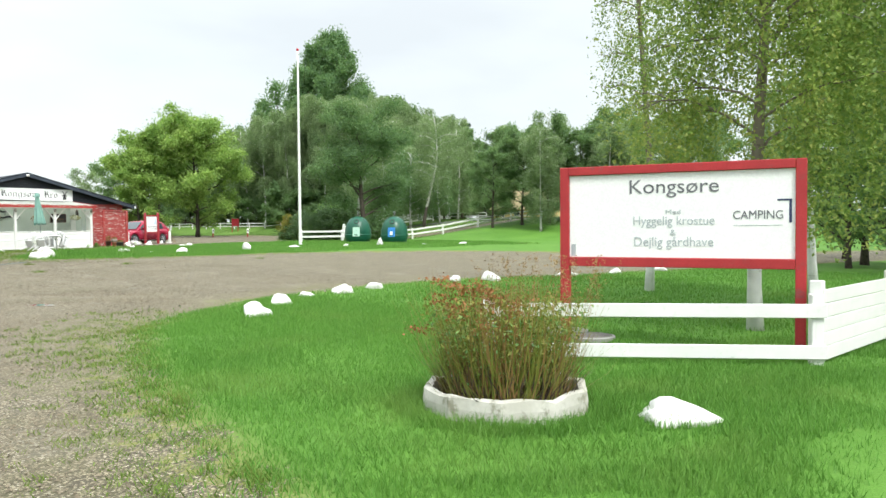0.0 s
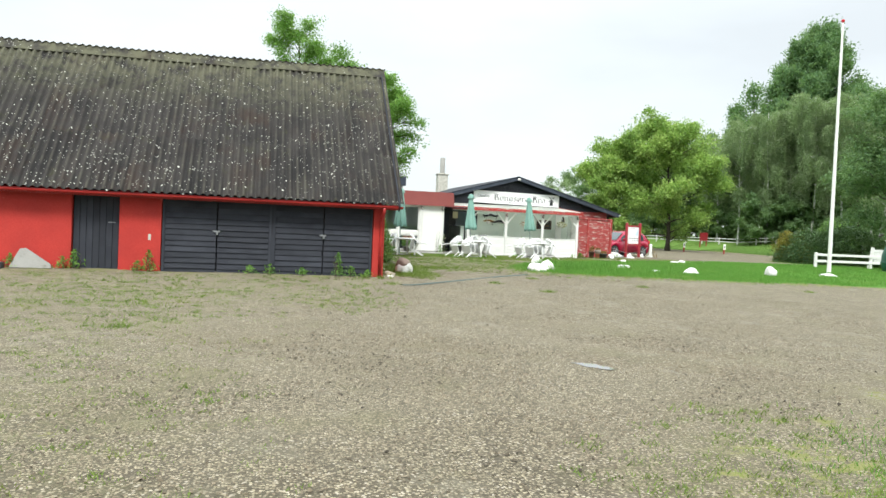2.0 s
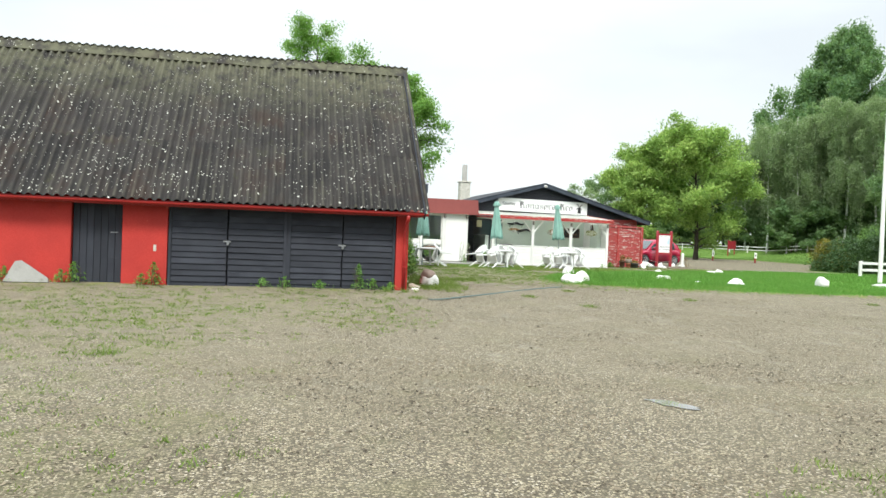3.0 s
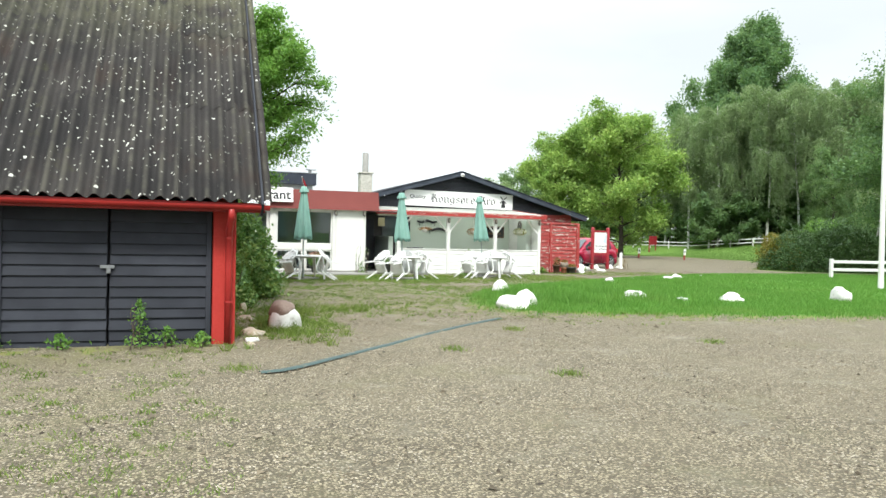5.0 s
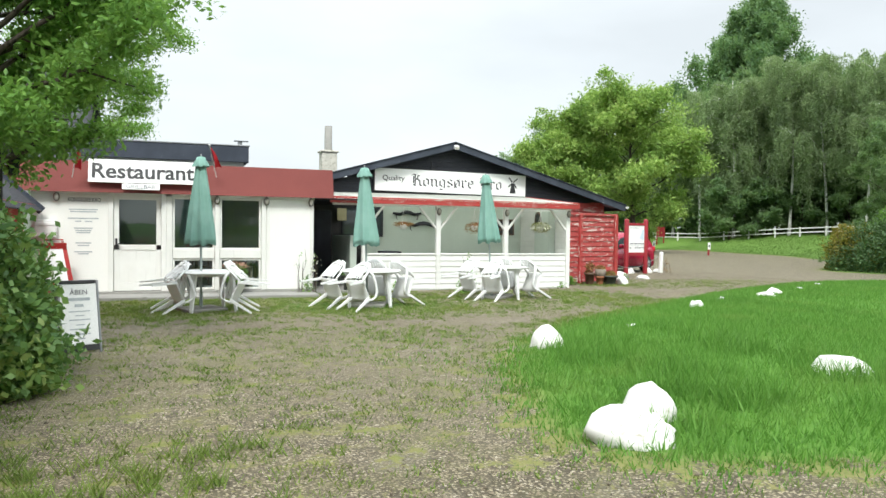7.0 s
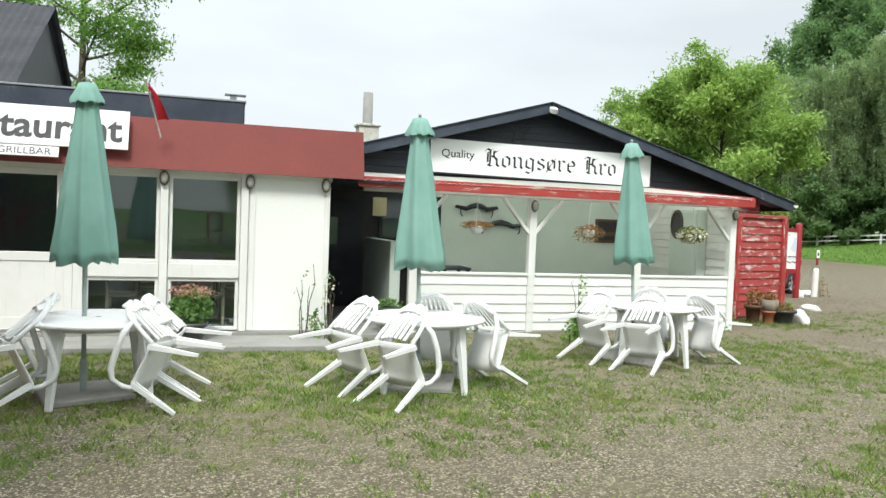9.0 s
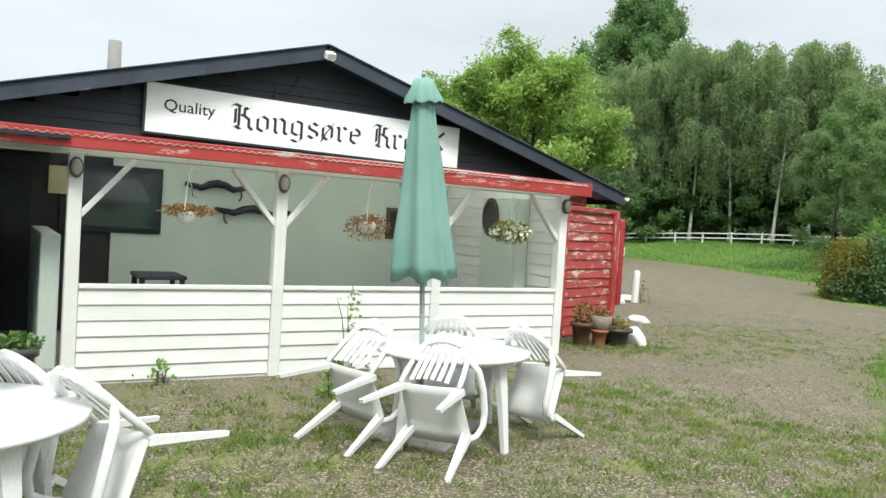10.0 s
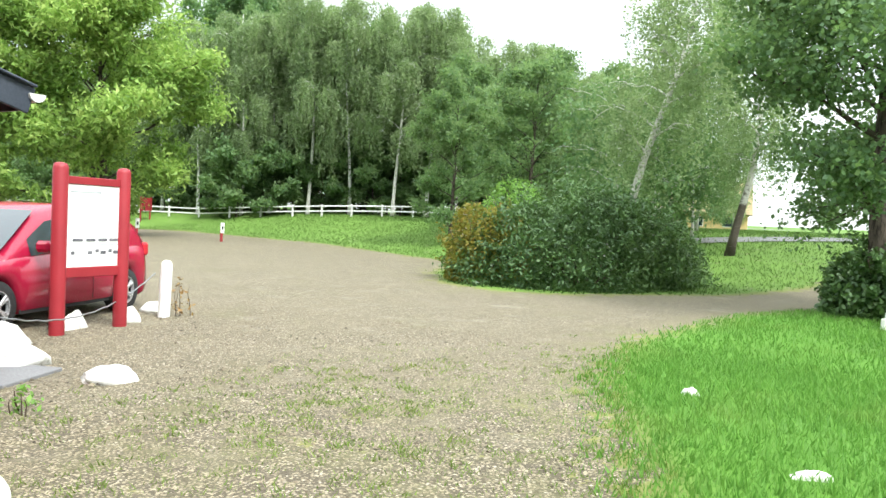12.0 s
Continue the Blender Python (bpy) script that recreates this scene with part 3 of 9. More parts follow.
PLASTIC = plain("white_garden_plastic", (0.84, 0.845, 0.83), (0.79, 0.80, 0.785), 2.5, 0.42, 0.04, 70, (0.62, 0.63, 0.58), (0.68, 0.82), 0, 0.5, 0.04)
PARASOL = None
ROCK_WHITE = plain("whitewashed_stone", (0.76, 0.755, 0.72), (0.66, 0.655, 0.615), 3.5, 0.8, 0.6, 22, (0.30, 0.285, 0.22), (0.54, 0.74))
ROCK_RAW = plain("raw_field_stone", (0.30, 0.22, 0.18), (0.22, 0.16, 0.13), 3, 0.85, 0.6, 22, (0.42, 0.36, 0.30), (0.55, 0.7))
FIELD_STONE = plain("tan_field_stone", (0.50, 0.43, 0.33), (0.40, 0.33, 0.24), 5, 0.85, 0.5, 30, (0.62, 0.58, 0.50), (0.54, 0.66))
CONCRETE = plain("grey_concrete", (0.33, 0.325, 0.30), (0.27, 0.265, 0.245), 2.2, 0.85, 0.4, 45, (0.17, 0.165, 0.14), (0.58, 0.75))
CONCRETE_TUB = plain("worn_pale_concrete", (0.60, 0.585, 0.52), (0.48, 0.465, 0.40), 4, 0.85, 0.5, 35, (0.24, 0.23, 0.17), (0.52, 0.68))
DARK_METAL = plain("dark_metal", (0.03, 0.03, 0.032), (0.05, 0.05, 0.052), 5, 0.5, 0.1)
POLE_GREY = plain("grey_green_pole_paint", (0.36, 0.42, 0.40), (0.30, 0.36, 0.34), 4, 0.45, 0.1)
ZINC = plain("dull_zinc", (0.35, 0.36, 0.37), (0.28, 0.29, 0.30), 5, 0.45, 0.1, 60, metal=0.8)
ROOF_FELT = plain("dark_roofing_felt", (0.035, 0.037, 0.043), (0.055, 0.058, 0.066), 1.5, 0.8, 0.4, 40, (0.09, 0.095, 0.085), (0.58, 0.72))
VERGE = plain("weathered_black_verge", (0.030, 0.038, 0.055), (0.052, 0.063, 0.085), 2.0, 0.55, 0.3, 50, (0.14, 0.15, 0.165), (0.60, 0.72))
def make_clear_roof():
    n = N("cloudy_corrugated_plastic")
    c = n.mix(n.span(n.noise(2, 5), 0.3, 0.7), (0.90, 0.91, 0.88), (0.80, 0.81, 0.76))
    d = n.node("ShaderNodeBsdfDiffuse")
    t = n.node("ShaderNodeBsdfTranslucent")
    n.link(c, d.inputs["Color"])
    n.link(c, t.inputs["Color"])
    s = n.node("ShaderNodeMixShader", Fac=0.8)
    n.link(d.outputs["BSDF"], s.inputs[1])
    n.link(t.outputs["BSDF"], s.inputs[2])
    n.link(s.outputs["Shader"], n.out.inputs["Surface"])
    return n.m


ROOF_CLEAR = make_clear_roof()
FRAME_BROWN = plain("brown_picture_frame", (0.09, 0.05, 0.03), (0.12, 0.07, 0.04), 5, 0.5)
ROOM = plain("pale_room_paint", (0.50, 0.53, 0.56), (0.60, 0.62, 0.64), 0.8, 0.8)
DARK_ROOM = plain("near_black_tone", (0.035, 0.032, 0.034), (0.05, 0.046, 0.048), 2, 0.8)
GLASS = make_glass("window_glass", (0.80, 0.85, 0.84))
MIRROR_GLASS = plain("dark_oval_glass", (0.05, 0.05, 0.055), (0.07, 0.07, 0.075), 2, 0.12)
BIN_GREEN = plain("dark_green_fibreglass", (0.008, 0.080, 0.046), (0.011, 0.105, 0.060), 2, 0.35, 0.05, 60, (0.02, 0.06, 0.04), (0.6, 0.75))
TERRACOTTA = plain("terracotta", (0.42, 0.17, 0.085), (0.36, 0.14, 0.07), 5, 0.8, 0.3)
POT_DARK = plain("dark_glazed_pot", (0.045, 0.05, 0.04), (0.065, 0.07, 0.055), 6, 0.4, 0.15)
WICKER = plain("grey_wicker", (0.34, 0.29, 0.23), (0.22, 0.185, 0.15), 9, 0.8, 0.8, 25)
SOIL = plain("potting_soil", (0.05, 0.035, 0.025), (0.075, 0.055, 0.04), 10, 0.95, 0.8, 30)
CAR_RED = plain("crimson_car_paint", (0.36, 0.012, 0.045), (0.33, 0.010, 0.04), 1, 0.18, 0.0, 80, spec=0.6)
CAR_SILVER = plain("silver_car_paint", (0.44, 0.49, 0.54), (0.40, 0.45, 0.50), 1, 0.25, 0.0, 80, metal=0.3)
CAR_GLASS = plain("car_window_glass", (0.03, 0.045, 0.055), (0.04, 0.055, 0.065), 1, 0.05, 0.0, spec=0.8)
TYRE = plain("tyre_rubber", (0.022, 0.022, 0.023), (0.032, 0.032, 0.033), 6, 0.85, 0.3)
ALLOY = plain("alloy_rim", (0.62, 0.63, 0.65), (0.55, 0.56, 0.58), 4, 0.3, 0.0, metal=0.7)
LAMP_GREY = plain("grey_lamp_housing", (0.12, 0.105, 0.09), (0.09, 0.08, 0.07), 9, 0.5, 0.1)
LAMP_LENS = plain("cloudy_lamp_glass", (0.46, 0.44, 0.39), (0.40, 0.38, 0.34), 9, 0.25, 0.05)
FLAG_RED = plain("red_flag_cloth", (0.55, 0.02, 0.03), (0.48, 0.018, 0.025), 4, 0.8, 0.2)
YELLOW_WALL = plain("ochre_house_wall", (0.66, 0.50, 0.24), (0.60, 0.44, 0.21), 1, 0.85, 0.2)
THATCH = plain("weathered_thatch", (0.36, 0.29, 0.16), (0.29, 0.235, 0.13), 1.5, 0.85, 0.4)
ASPHALT = plain("grey_asphalt", (0.16, 0.16, 0.165), (0.20, 0.20, 0.205), 0.6, 0.8, 0.4, 50)
HOSE = plain("grey_green_cable_cover", (0.066, 0.108, 0.100), (0.048, 0.080, 0.075), 3, 0.6, 0.3, 40, (0.20, 0.18, 0.12), (0.54, 0.66))
BIRCH_BARK = make_bark("white_birch_bark", (0.70, 0.685, 0.65), (0.045, 0.04, 0.036))
OLD_BIRCH_BARK = make_bark("old_birch_bark", (0.66, 0.645, 0.60), (0.045, 0.04, 0.036), rugged_to=1.9)
LIME_BARK = make_bark("limewashed_bark", (0.74, 0.735, 0.71), (0.33, 0.31, 0.27), (1, 1, 4), (0.60, 0.72), 1.75)
GREY_BARK = make_bark("grey_brown_bark", (0.115, 0.095, 0.075), (0.04, 0.033, 0.027), (3, 3, 0.6), (0.48, 0.6))
TWIG = plain("brown_twig", (0.075, 0.055, 0.04), (0.11, 0.08, 0.055), 4, 0.85)
LEAF_BIRCH = leaves("birch_leaf", [(0.155, 0.240, 0.130), (0.295, 0.395, 0.210), (0.455, 0.540, 0.310)], 0.35, 0.63)
LEAF_BIRCH_GOLD = leaves("yellowing_birch_leaf", [(0.135, 0.250, 0.075), (0.330, 0.420, 0.115), (0.620, 0.560, 0.170)], 0.35, 0.62)
LEAF_WILLOW = leaves("bright_green_leaf", [(0.115, 0.235, 0.058), (0.320, 0.490, 0.118), (0.550, 0.690, 0.205)], 0.3, 0.50)
LEAF_DARK = leaves("dark_green_leaf", [(0.095, 0.180, 0.090), (0.180, 0.300, 0.136), (0.295, 0.405, 0.185)], 0.35, 0.60)
LEAF_POPLAR = leaves("poplar_leaf", [(0.078, 0.165, 0.078), (0.142, 0.262, 0.115), (0.240, 0.370, 0.165)], 0.35, 0.5)
LEAF_ASH = leaves("ash_leaf", [(0.095, 0.225, 0.050), (0.190, 0.385, 0.078), (0.325, 0.540, 0.120)], 0.35, 0.5)
LEAF_BUSH = leaves("laurel_leaf", [(0.030, 0.078, 0.024), (0.068, 0.150, 0.040), (0.140, 0.245, 0.070)], 0.6, 0.2)
LEAF_ROSE = leaves("rose_leaf", [(0.048, 0.128, 0.040), (0.105, 0.225, 0.062), (0.200, 0.345, 0.088), (0.290, 0.350, 0.090)], 0.5, 0.32)
LEAF_SYCAMORE = leaves("sycamore_leaf", [(0.066, 0.140, 0.066), (0.125, 0.235, 0.098), (0.215, 0.345, 0.140)], 0.45, 0.5)
LEAF_CONIFER = leaves("spruce_needle", [(0.020, 0.061, 0.026), (0.037, 0.098, 0.037), (0.058, 0.131, 0.044)], 0.2, 0.1)
LEAF_AUTUMN = leaves("yellowed_shrub_leaf", [(0.100, 0.130, 0.020), (0.240, 0.200, 0.030), (0.360, 0.200, 0.040)])
STALK_DRY = leaves("dry_stalk", [(0.15, 0.075, 0.035), (0.29, 0.165, 0.065), (0.42, 0.30, 0.12)], 0.2, 0.15)
STALK_GREEN = leaves("green_stalk", [(0.11, 0.13, 0.03), (0.21, 0.225, 0.05), (0.34, 0.29, 0.075)], 0.2, 0.25)
SEED_RUST = leaves("rusty_seed_head", [(0.17, 0.062, 0.026), (0.30, 0.11, 0.042), (0.36, 0.19, 0.07)], 0.2, 0.1)
PETAL_WHITE = leaves("white_petal", [(0.70, 0.70, 0.60), (0.80, 0.80, 0.74), (0.84, 0.82, 0.60)], 0.2, 0.3)
PETAL_PINK = leaves("pink_petal", [(0.45, 0.20, 0.16), (0.55, 0.30, 0.24), (0.60, 0.42, 0.34)], 0.2, 0.3)


def make_parasol_cloth():
    n = N("faded_green_cloth")
    c = n.mix(n.span(n.noise(2.0, 4), 0.3, 0.7), (0.185, 0.350, 0.295), (0.240, 0.415, 0.360))
    c = n.mix(n.span(n.noise(3, 5, 0.6, (1, 1, 0.2)), 0.55, 0.8, 0, 0.5), c, (0.13, 0.265, 0.215))
    weave = n.noise(160, 2)
    return n.done(c, 0.85, n.bump(weave, 0.15, 0.002), 0, 0.2)


PARASOL = make_parasol_cloth()

# ---- the ground: one sheet to the horizon ----
def spaced(core0, core1, step, far):
    core = np.arange(core0, core1 + 1e-6, step)
    grow = [step]
    while sum(grow) < far:
        grow.append(grow[-1] * 1.22)
    out = np.cumsum(grow)
    return np.concatenate((core[0] - out[::-1], core, core[-1] + out))


def build_ground():
    xs, ys = spaced(-6, 44, 0.3, 1800), spaced(-1, 58, 0.3, 1800)
    X, Y = np.meshgrid(xs, ys)
    Z = ground_height(X, Y) + 0.012 * np.sin(X * 1.7 + np.cos(Y * 1.1) * 2) * np.sin(Y * 1.3 + X * 0.4) * smooth01((120 - np.hypot(X - 15, Y - 30)) / 60)
    far = np.hypot(X - 15, Y - 30)
    Z = np.where(far > 260, Z * 0 + 2.5, Z)
    ny, nx = X.shape
    me = bpy.data.meshes.new("ground")
    co = np.stack((X, Y, Z), axis=-1).reshape(-1, 3)
    i = np.arange(ny - 1)[:, None] * nx + np.arange(nx - 1)[None, :]
    f = np.stack((i, i + 1, i + 1 + nx, i + nx), axis=-1).reshape(-1, 4)
    me.vertices.add(len(co))
    me.vertices.foreach_set("co", co.astype(np.float32).ravel())
    me.loops.add(f.size)
    me.loops.foreach_set("vertex_index", f.astype(np.int32).ravel())
    me.polygons.add(len(f))
    me.polygons.foreach_set("loop_start", np.arange(0, f.size, 4, dtype=np.int32))
    me.polygons.foreach_set("use_smooth", [True] * len(f))
    me.update(calc_edges=True)
    share = grass_share(X.ravel(), Y.ravel())
    share = np.where(far.ravel() > 130, 1.0, share)
    me.attributes.new("grass", "FLOAT", "POINT").data.foreach_set("value", share.astype(np.float32))
    solid("ground", me, GROUND, "reddish-grey gravel yard with patchy weeds running into bright green lawn", "ground", kind="structure")


build_ground()


def build_road():
    g = G()
    pts = [(90, -60), (84, -10), (82, 25), (86, 60), (96, 110)]
    v, f = [], []
    for i, (x, y) in enumerate(pts):
        for s in (-3, 3):
            v.append((x + s, y, height(x + s, y) + 0.05))
    for i in range(len(pts) - 1):
        f.append((2 * i, 2 * i + 1, 2 * i + 3, 2 * i + 2))
    solid("road", g.add(v, f), ASPHALT, "pale grey asphalt road across the far fields", "road", kind="structure")
    # a grey farm track along the top of the bank
    v, f = [], []
    for i in range(41):
        y = 30 + i * 0.55
        x = 53.2 - 0.30 * (y - 30) + 0.35 * math.sin(y * 0.3)
        for s in (-0.8, -0.25, 0.25, 0.8):
            v.append((x + s, y, height(x + s, y) + 0.035))
    f = [(4 * i + k, 4 * i + k + 1, 4 * i + k + 5, 4 * i + k + 4) for i in range(40) for k in range(3)]
    solid("farm_track", G().add(v, f), ASPHALT, "narrow pale grey track along the top of the bank", "track", kind="structure")


build_road()

# ---- the red barn ----
BARN_Y, BARN_X0, BARN_X1, EAVE_Z = 25.5, -15.0, 5.06, 1.72


def corrugated(width, length, pitch=0.177, depth=0.036, thick=0.007, per=8, sag=0.0):
    """A sheet in x and y with waves across x, lying on z = 0."""
    n = max(2, int(round(width / pitch * per)))
    xs = np.linspace(0, width, n + 1)
    z = depth * np.cos(2 * np.pi * xs / pitch)
    g = G()
    m = n + 1
    top = [[(float(x), y, float(h)) for x, h in zip(xs, z)] for y in (0, length)]
    low = [[(p[0], p[1], p[2] - thick) for p in row] for row in top]
    strip = [(i, i + 1, m + i + 1, m + i) for i in range(n)]
    back = [tuple(reversed(q)) for q in strip]
    # every side has corners of its own, so that the rims stay sharp
    g.add(top[0] + top[1], strip)
    g.add(low[0] + low[1], back)
    g.add(top[0] + low[0], back)
    g.add(top[1] + low[1], strip)
    g.add([top[0][0], top[1][0], low[1][0], low[0][0]], [(0, 1, 2, 3)])
    g.add([top[0][-1], low[0][-1], low[1][-1], top[1][-1]], [(0, 1, 2, 3)])
    return g


def build_barn():
    barn = thing("barn", "low red barn with black plank gates and mossy corrugated roof", "barn")
    y, z1 = BARN_Y, 1.80
    depth = 7.4
    # walls, with the openings left free
    for x0, x1 in ((BARN_X0, -2.02), (-1.03, -0.12), (4.78, BARN_X1)):
        part("front_wall", G().box(x0, x1, y, y + 0.3, -0.30, z1, 0.012), RED_RENDER, barn, "red limewashed masonry")
    part("back_wall", G().box(BARN_X0, BARN_X1, y + depth - 0.3, y + depth, -0.30, z1, 0.01), RED_RENDER, barn)
    part("gable_wall", G().box(BARN_X1 - 0.3, BARN_X1 - 0.003, y + 0.303, y + depth - 0.303, -0.30, z1 - 0.1, 0.01), RED_RENDER, barn)
    part("gable_wall", G().box(BARN_X0, BARN_X0 + 0.3, y + 0.303, y + depth - 0.303, -0.30, z1 - 0.1, 0.01), RED_RENDER, barn)
    part("inner_floor", G().box(BARN_X0 + 0.31, BARN_X1 - 0.31, y + 0.31, y + depth - 0.31, -0.1, 0.02), CONCRETE, barn)
    # roof
    ridge_y, ridge_z, eave_y, eave_z = y + depth / 2 - 0.05, 5.62, y - 0.36, 1.70
    slope = math.atan2(ridge_z - eave_z, ridge_y - eave_y)
    run = math.hypot(ridge_z - eave_z, ridge_y - eave_y)
    # black boarding of the gable
    for k in range(22):
        za, zb = z1 - 0.1 + k * 0.175, z1 - 0.1 + k * 0.175 + 0.19
        half = (ridge_z - 0.12 - zb) / math.tan(slope)
        half2 = half
        if half < 0.1:
            break
        part("board", G().box(BARN_X1 - 0.02, BARN_X1 + 0.012 + 0.01 * (k % 2), ridge_y - half2, ridge_y + half2, za, zb, 0.004), TAR_GABLE, barn)
    roof = part("roof", G().box(BARN_X0 - 0.1, BARN_X1 + 0.30, ridge_y - 0.06, ridge_y + 0.06, ridge_z - 0.35, ridge_z - 0.12, 0.01), TWIG, barn, "corrugated sheets grown with moss and lichen")
    cols, rows = 19, 3
    w = 1.062
    sheet_len = run / rows
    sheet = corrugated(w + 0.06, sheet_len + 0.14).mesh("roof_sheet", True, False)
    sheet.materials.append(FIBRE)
    r = rng(5)
    for side in (0, 1):
        for c in range(cols):
            for k in range(rows):
                x = BARN_X1 + 0.34 - (c + 1) * w
                droop = -0.09 * math.sin(math.pi * min(1, (c + 0.5) / cols)) * (k / (rows - 1))
                d = k * sheet_len - 0.02
                lift = 0.028 + 0.002 * r.normal()
                if side == 0:
                    m = Matrix.Translation((x, eave_y + d * math.cos(slope), eave_z + d * math.sin(slope) + droop + 0.004 * k + lift)) @ Matrix.Rotation(slope - 0.002, 4, "X") @ Matrix.Rotation(0.002 * r.normal(), 4, "Z")
                else:
                    yy = 2 * ridge_y - eave_y - d * math.cos(slope)
                    m = Matrix.Translation((x + w + 0.06, yy, eave_z + d * math.sin(slope) + droop + 0.004 * k + lift)) @ Matrix.Rotation(math.pi, 4, "Z") @ Matrix.Rotation(slope - 0.002, 4, "X")
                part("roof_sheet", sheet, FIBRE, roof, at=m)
    # ridge caps, a little uneven
    for c in range(cols):
        x = BARN_X1 + 0.34 - (c + 1) * w
        g = G()
        g.prism([(-0.24, -0.27), (-0.06, -0.02), (0.06, -0.02), (0.24, -0.27), (0.22, -0.29), (0.05, -0.05), (-0.05, -0.05), (-0.22, -0.29)], "x", 0, w + 0.03)
        droop = -0.09 * math.sin(math.pi * min(1, (c + 0.5) / cols))
        part("ridge_cap", g, FIBRE, roof, at=Matrix.Translation((x, ridge_y, ridge_z + 0.12 + droop + 0.008 * r.normal())))
    # verge boards at the gable
    for s in (-1, 1):
        g = G().beam((BARN_X1 + 0.28, ridge_y + s * (ridge_y - eave_y + 0.06), eave_z - 0.10), (BARN_X1 + 0.28, ridge_y, ridge_z - 0.04), 0.028, 0.2)
        part("verge_board", g, TAR_WOOD, barn, "grey-black verge board")
    # red eave board, gutter and downpipe
    part("eave_board", G().box(BARN_X0, BARN_X1 + 0.32, eave_y + 0.045, eave_y + 0.075, eave_z - 0.13, eave_z - 0.015, 0.004), RED_TRIM, barn)
    part("soffit", G().box(BARN_X0, BARN_X1 + 0.3, eave_y + 0.08, y - 0.003, eave_z - 0.035, eave_z - 0.01), RED_TRIM, barn)
    gut = G()
    prof = [(math.cos(a) * 0.058, math.sin(a) * 0.058) for a in np.linspace(math.pi, 2 * math.pi, 9)] + [(math.cos(a) * 0.050, math.sin(a) * 0.050) for a in np.linspace(2 * math.pi, math.pi, 9)]
    gut.prism([(eave_y - 0.02 + p, eave_z - 0.045 + q) for p, q in prof], "x", BARN_X0, BARN_X1 + 0.37)
    part("gutter", gut, RED_TRIM, barn, "red-painted half-round gutter")
    pipe = G().tube([(4.98, eave_y - 0.02, eave_z - 0.09), (4.98, eave_y, eave_z - 0.2), (4.97, y - 0.07, eave_z - 0.36), (4.97, y - 0.06, 0.9), (4.97, y - 0.06, -0.08)], 0.042, 12)
    part("downpipe", pipe, RED_TRIM, barn, "red-painted downpipe", True)
    for z in (0.45, 1.25):
        part("pipe_clip", G().lathe([(0.046, -0.015), (0.052, -0.012), (0.052, 0.012), (0.046, 0.015)], 14, (4.97, y - 0.06, z)), RED_TRIM, barn)
    # four gate leaves of lapped boards
    edges = (-0.12, 1.11, 2.37, 3.58, 4.78)
    for i in range(4):
        x0, x1 = edges[i] + 0.012, edges[i + 1] - 0.012
        leaf = part("gate", G().box(x0, x1, y + 0.07, y + 0.10, -0.13, z1 - 0.06, 0.004), TAR_WOOD, barn, "black lapped-board gate leaf")
        n = 14
        h = (z1 - 0.06 + 0.09) / n
        for k in range(n):
            za = -0.13 + k * h
            t = 0.010 * r.normal()
            sag = 0.004 * r.normal()
            m = Matrix.Translation(((x0 + x1) / 2, y + 0.045, za + h / 2 + sag)) @ Matrix.Rotation(-0.20 + 0.03 * r.normal(), 4, "X") @ Matrix.Rotation(0.003 * r.normal(), 4, "Y")
            g = G().box(-(x1 - x0) / 2 + abs(t), (x1 - x0) / 2 - abs(t) * 0.5, -0.013, 0.013, -h / 2 - 0.016, h / 2 + 0.008, 0.004)
            part("plank", g, TAR_WOOD, leaf, at=m)
        for xa in ((x0 + 0.035,) if i % 2 == 0 else (x1 - 0.035,)):
            part("gate_batten", G().box(xa - 0.03, xa + 0.03, y + 0.0, y + 0.022, -0.12, z1 - 0.09, 0.004), TAR_WOOD, leaf)
    for xa in (1.11, 3.58):
        lock = part("hasp", G().box(xa - 0.09, xa + 0.07, y - 0.005, y + 0.012, 0.86, 0.90, 0.003).box(xa - 0.02, xa + 0.03, y - 0.03, y - 0.004, 0.80, 0.87, 0.006), ZINC, barn, "zinc hasp with padlock")
    part("gate_post", G().box(2.345, 2.395, y + 0.0, y + 0.10, -0.12, z1 - 0.06, 0.004), TAR_WOOD, barn)
    part("gate_lintel", G().box(-0.12, 4.78, y + 0.02, y + 0.16, z1 - 0.058, z1 + 0.02, 0.004), TAR_WOOD, barn)
    part("gate_backing", G().box(-0.12, 4.78, y + 0.2, y + 0.24, -0.2, z1 + 0.02), DARK_ROOM, barn)
    # plank door
    door = part("door", G().box(-2.01, -1.04, y + 0.12, y + 0.15, -0.12, z1, 0.004), TAR_WOOD, barn, "black upright-plank door")
    for k in range(7):
        x0 = -2.01 + k * 0.1386
        part("plank", G().box(x0 + 0.004, x0 + 0.134, y + 0.092 + 0.003 * r.random(), y + 0.118, -0.10 + 0.02 * r.random(), z1 - 0.01, 0.004), TAR_WOOD, door)
    part("door_latch", G().box(-1.28, -1.12, y + 0.075, y + 0.09, 0.98, 1.0, 0.003), ZINC, door)
    part("door_lintel", G().box(-2.02, -1.03, y + 0.09, y + 0.28, z1 - 0.001, z1 + 0.06, 0.004), TAR_WOOD, barn)
    # bare spots where a bracket has been
    part("wall_patch", G().box(-0.40, -0.34, y - 0.006, y + 0.002, 0.62, 0.76, 0.003), CONCRETE_TUB, barn)
    return barn


build_barn()

# ---- the restaurant wing: flat roof, white front ----
WY = 41.67


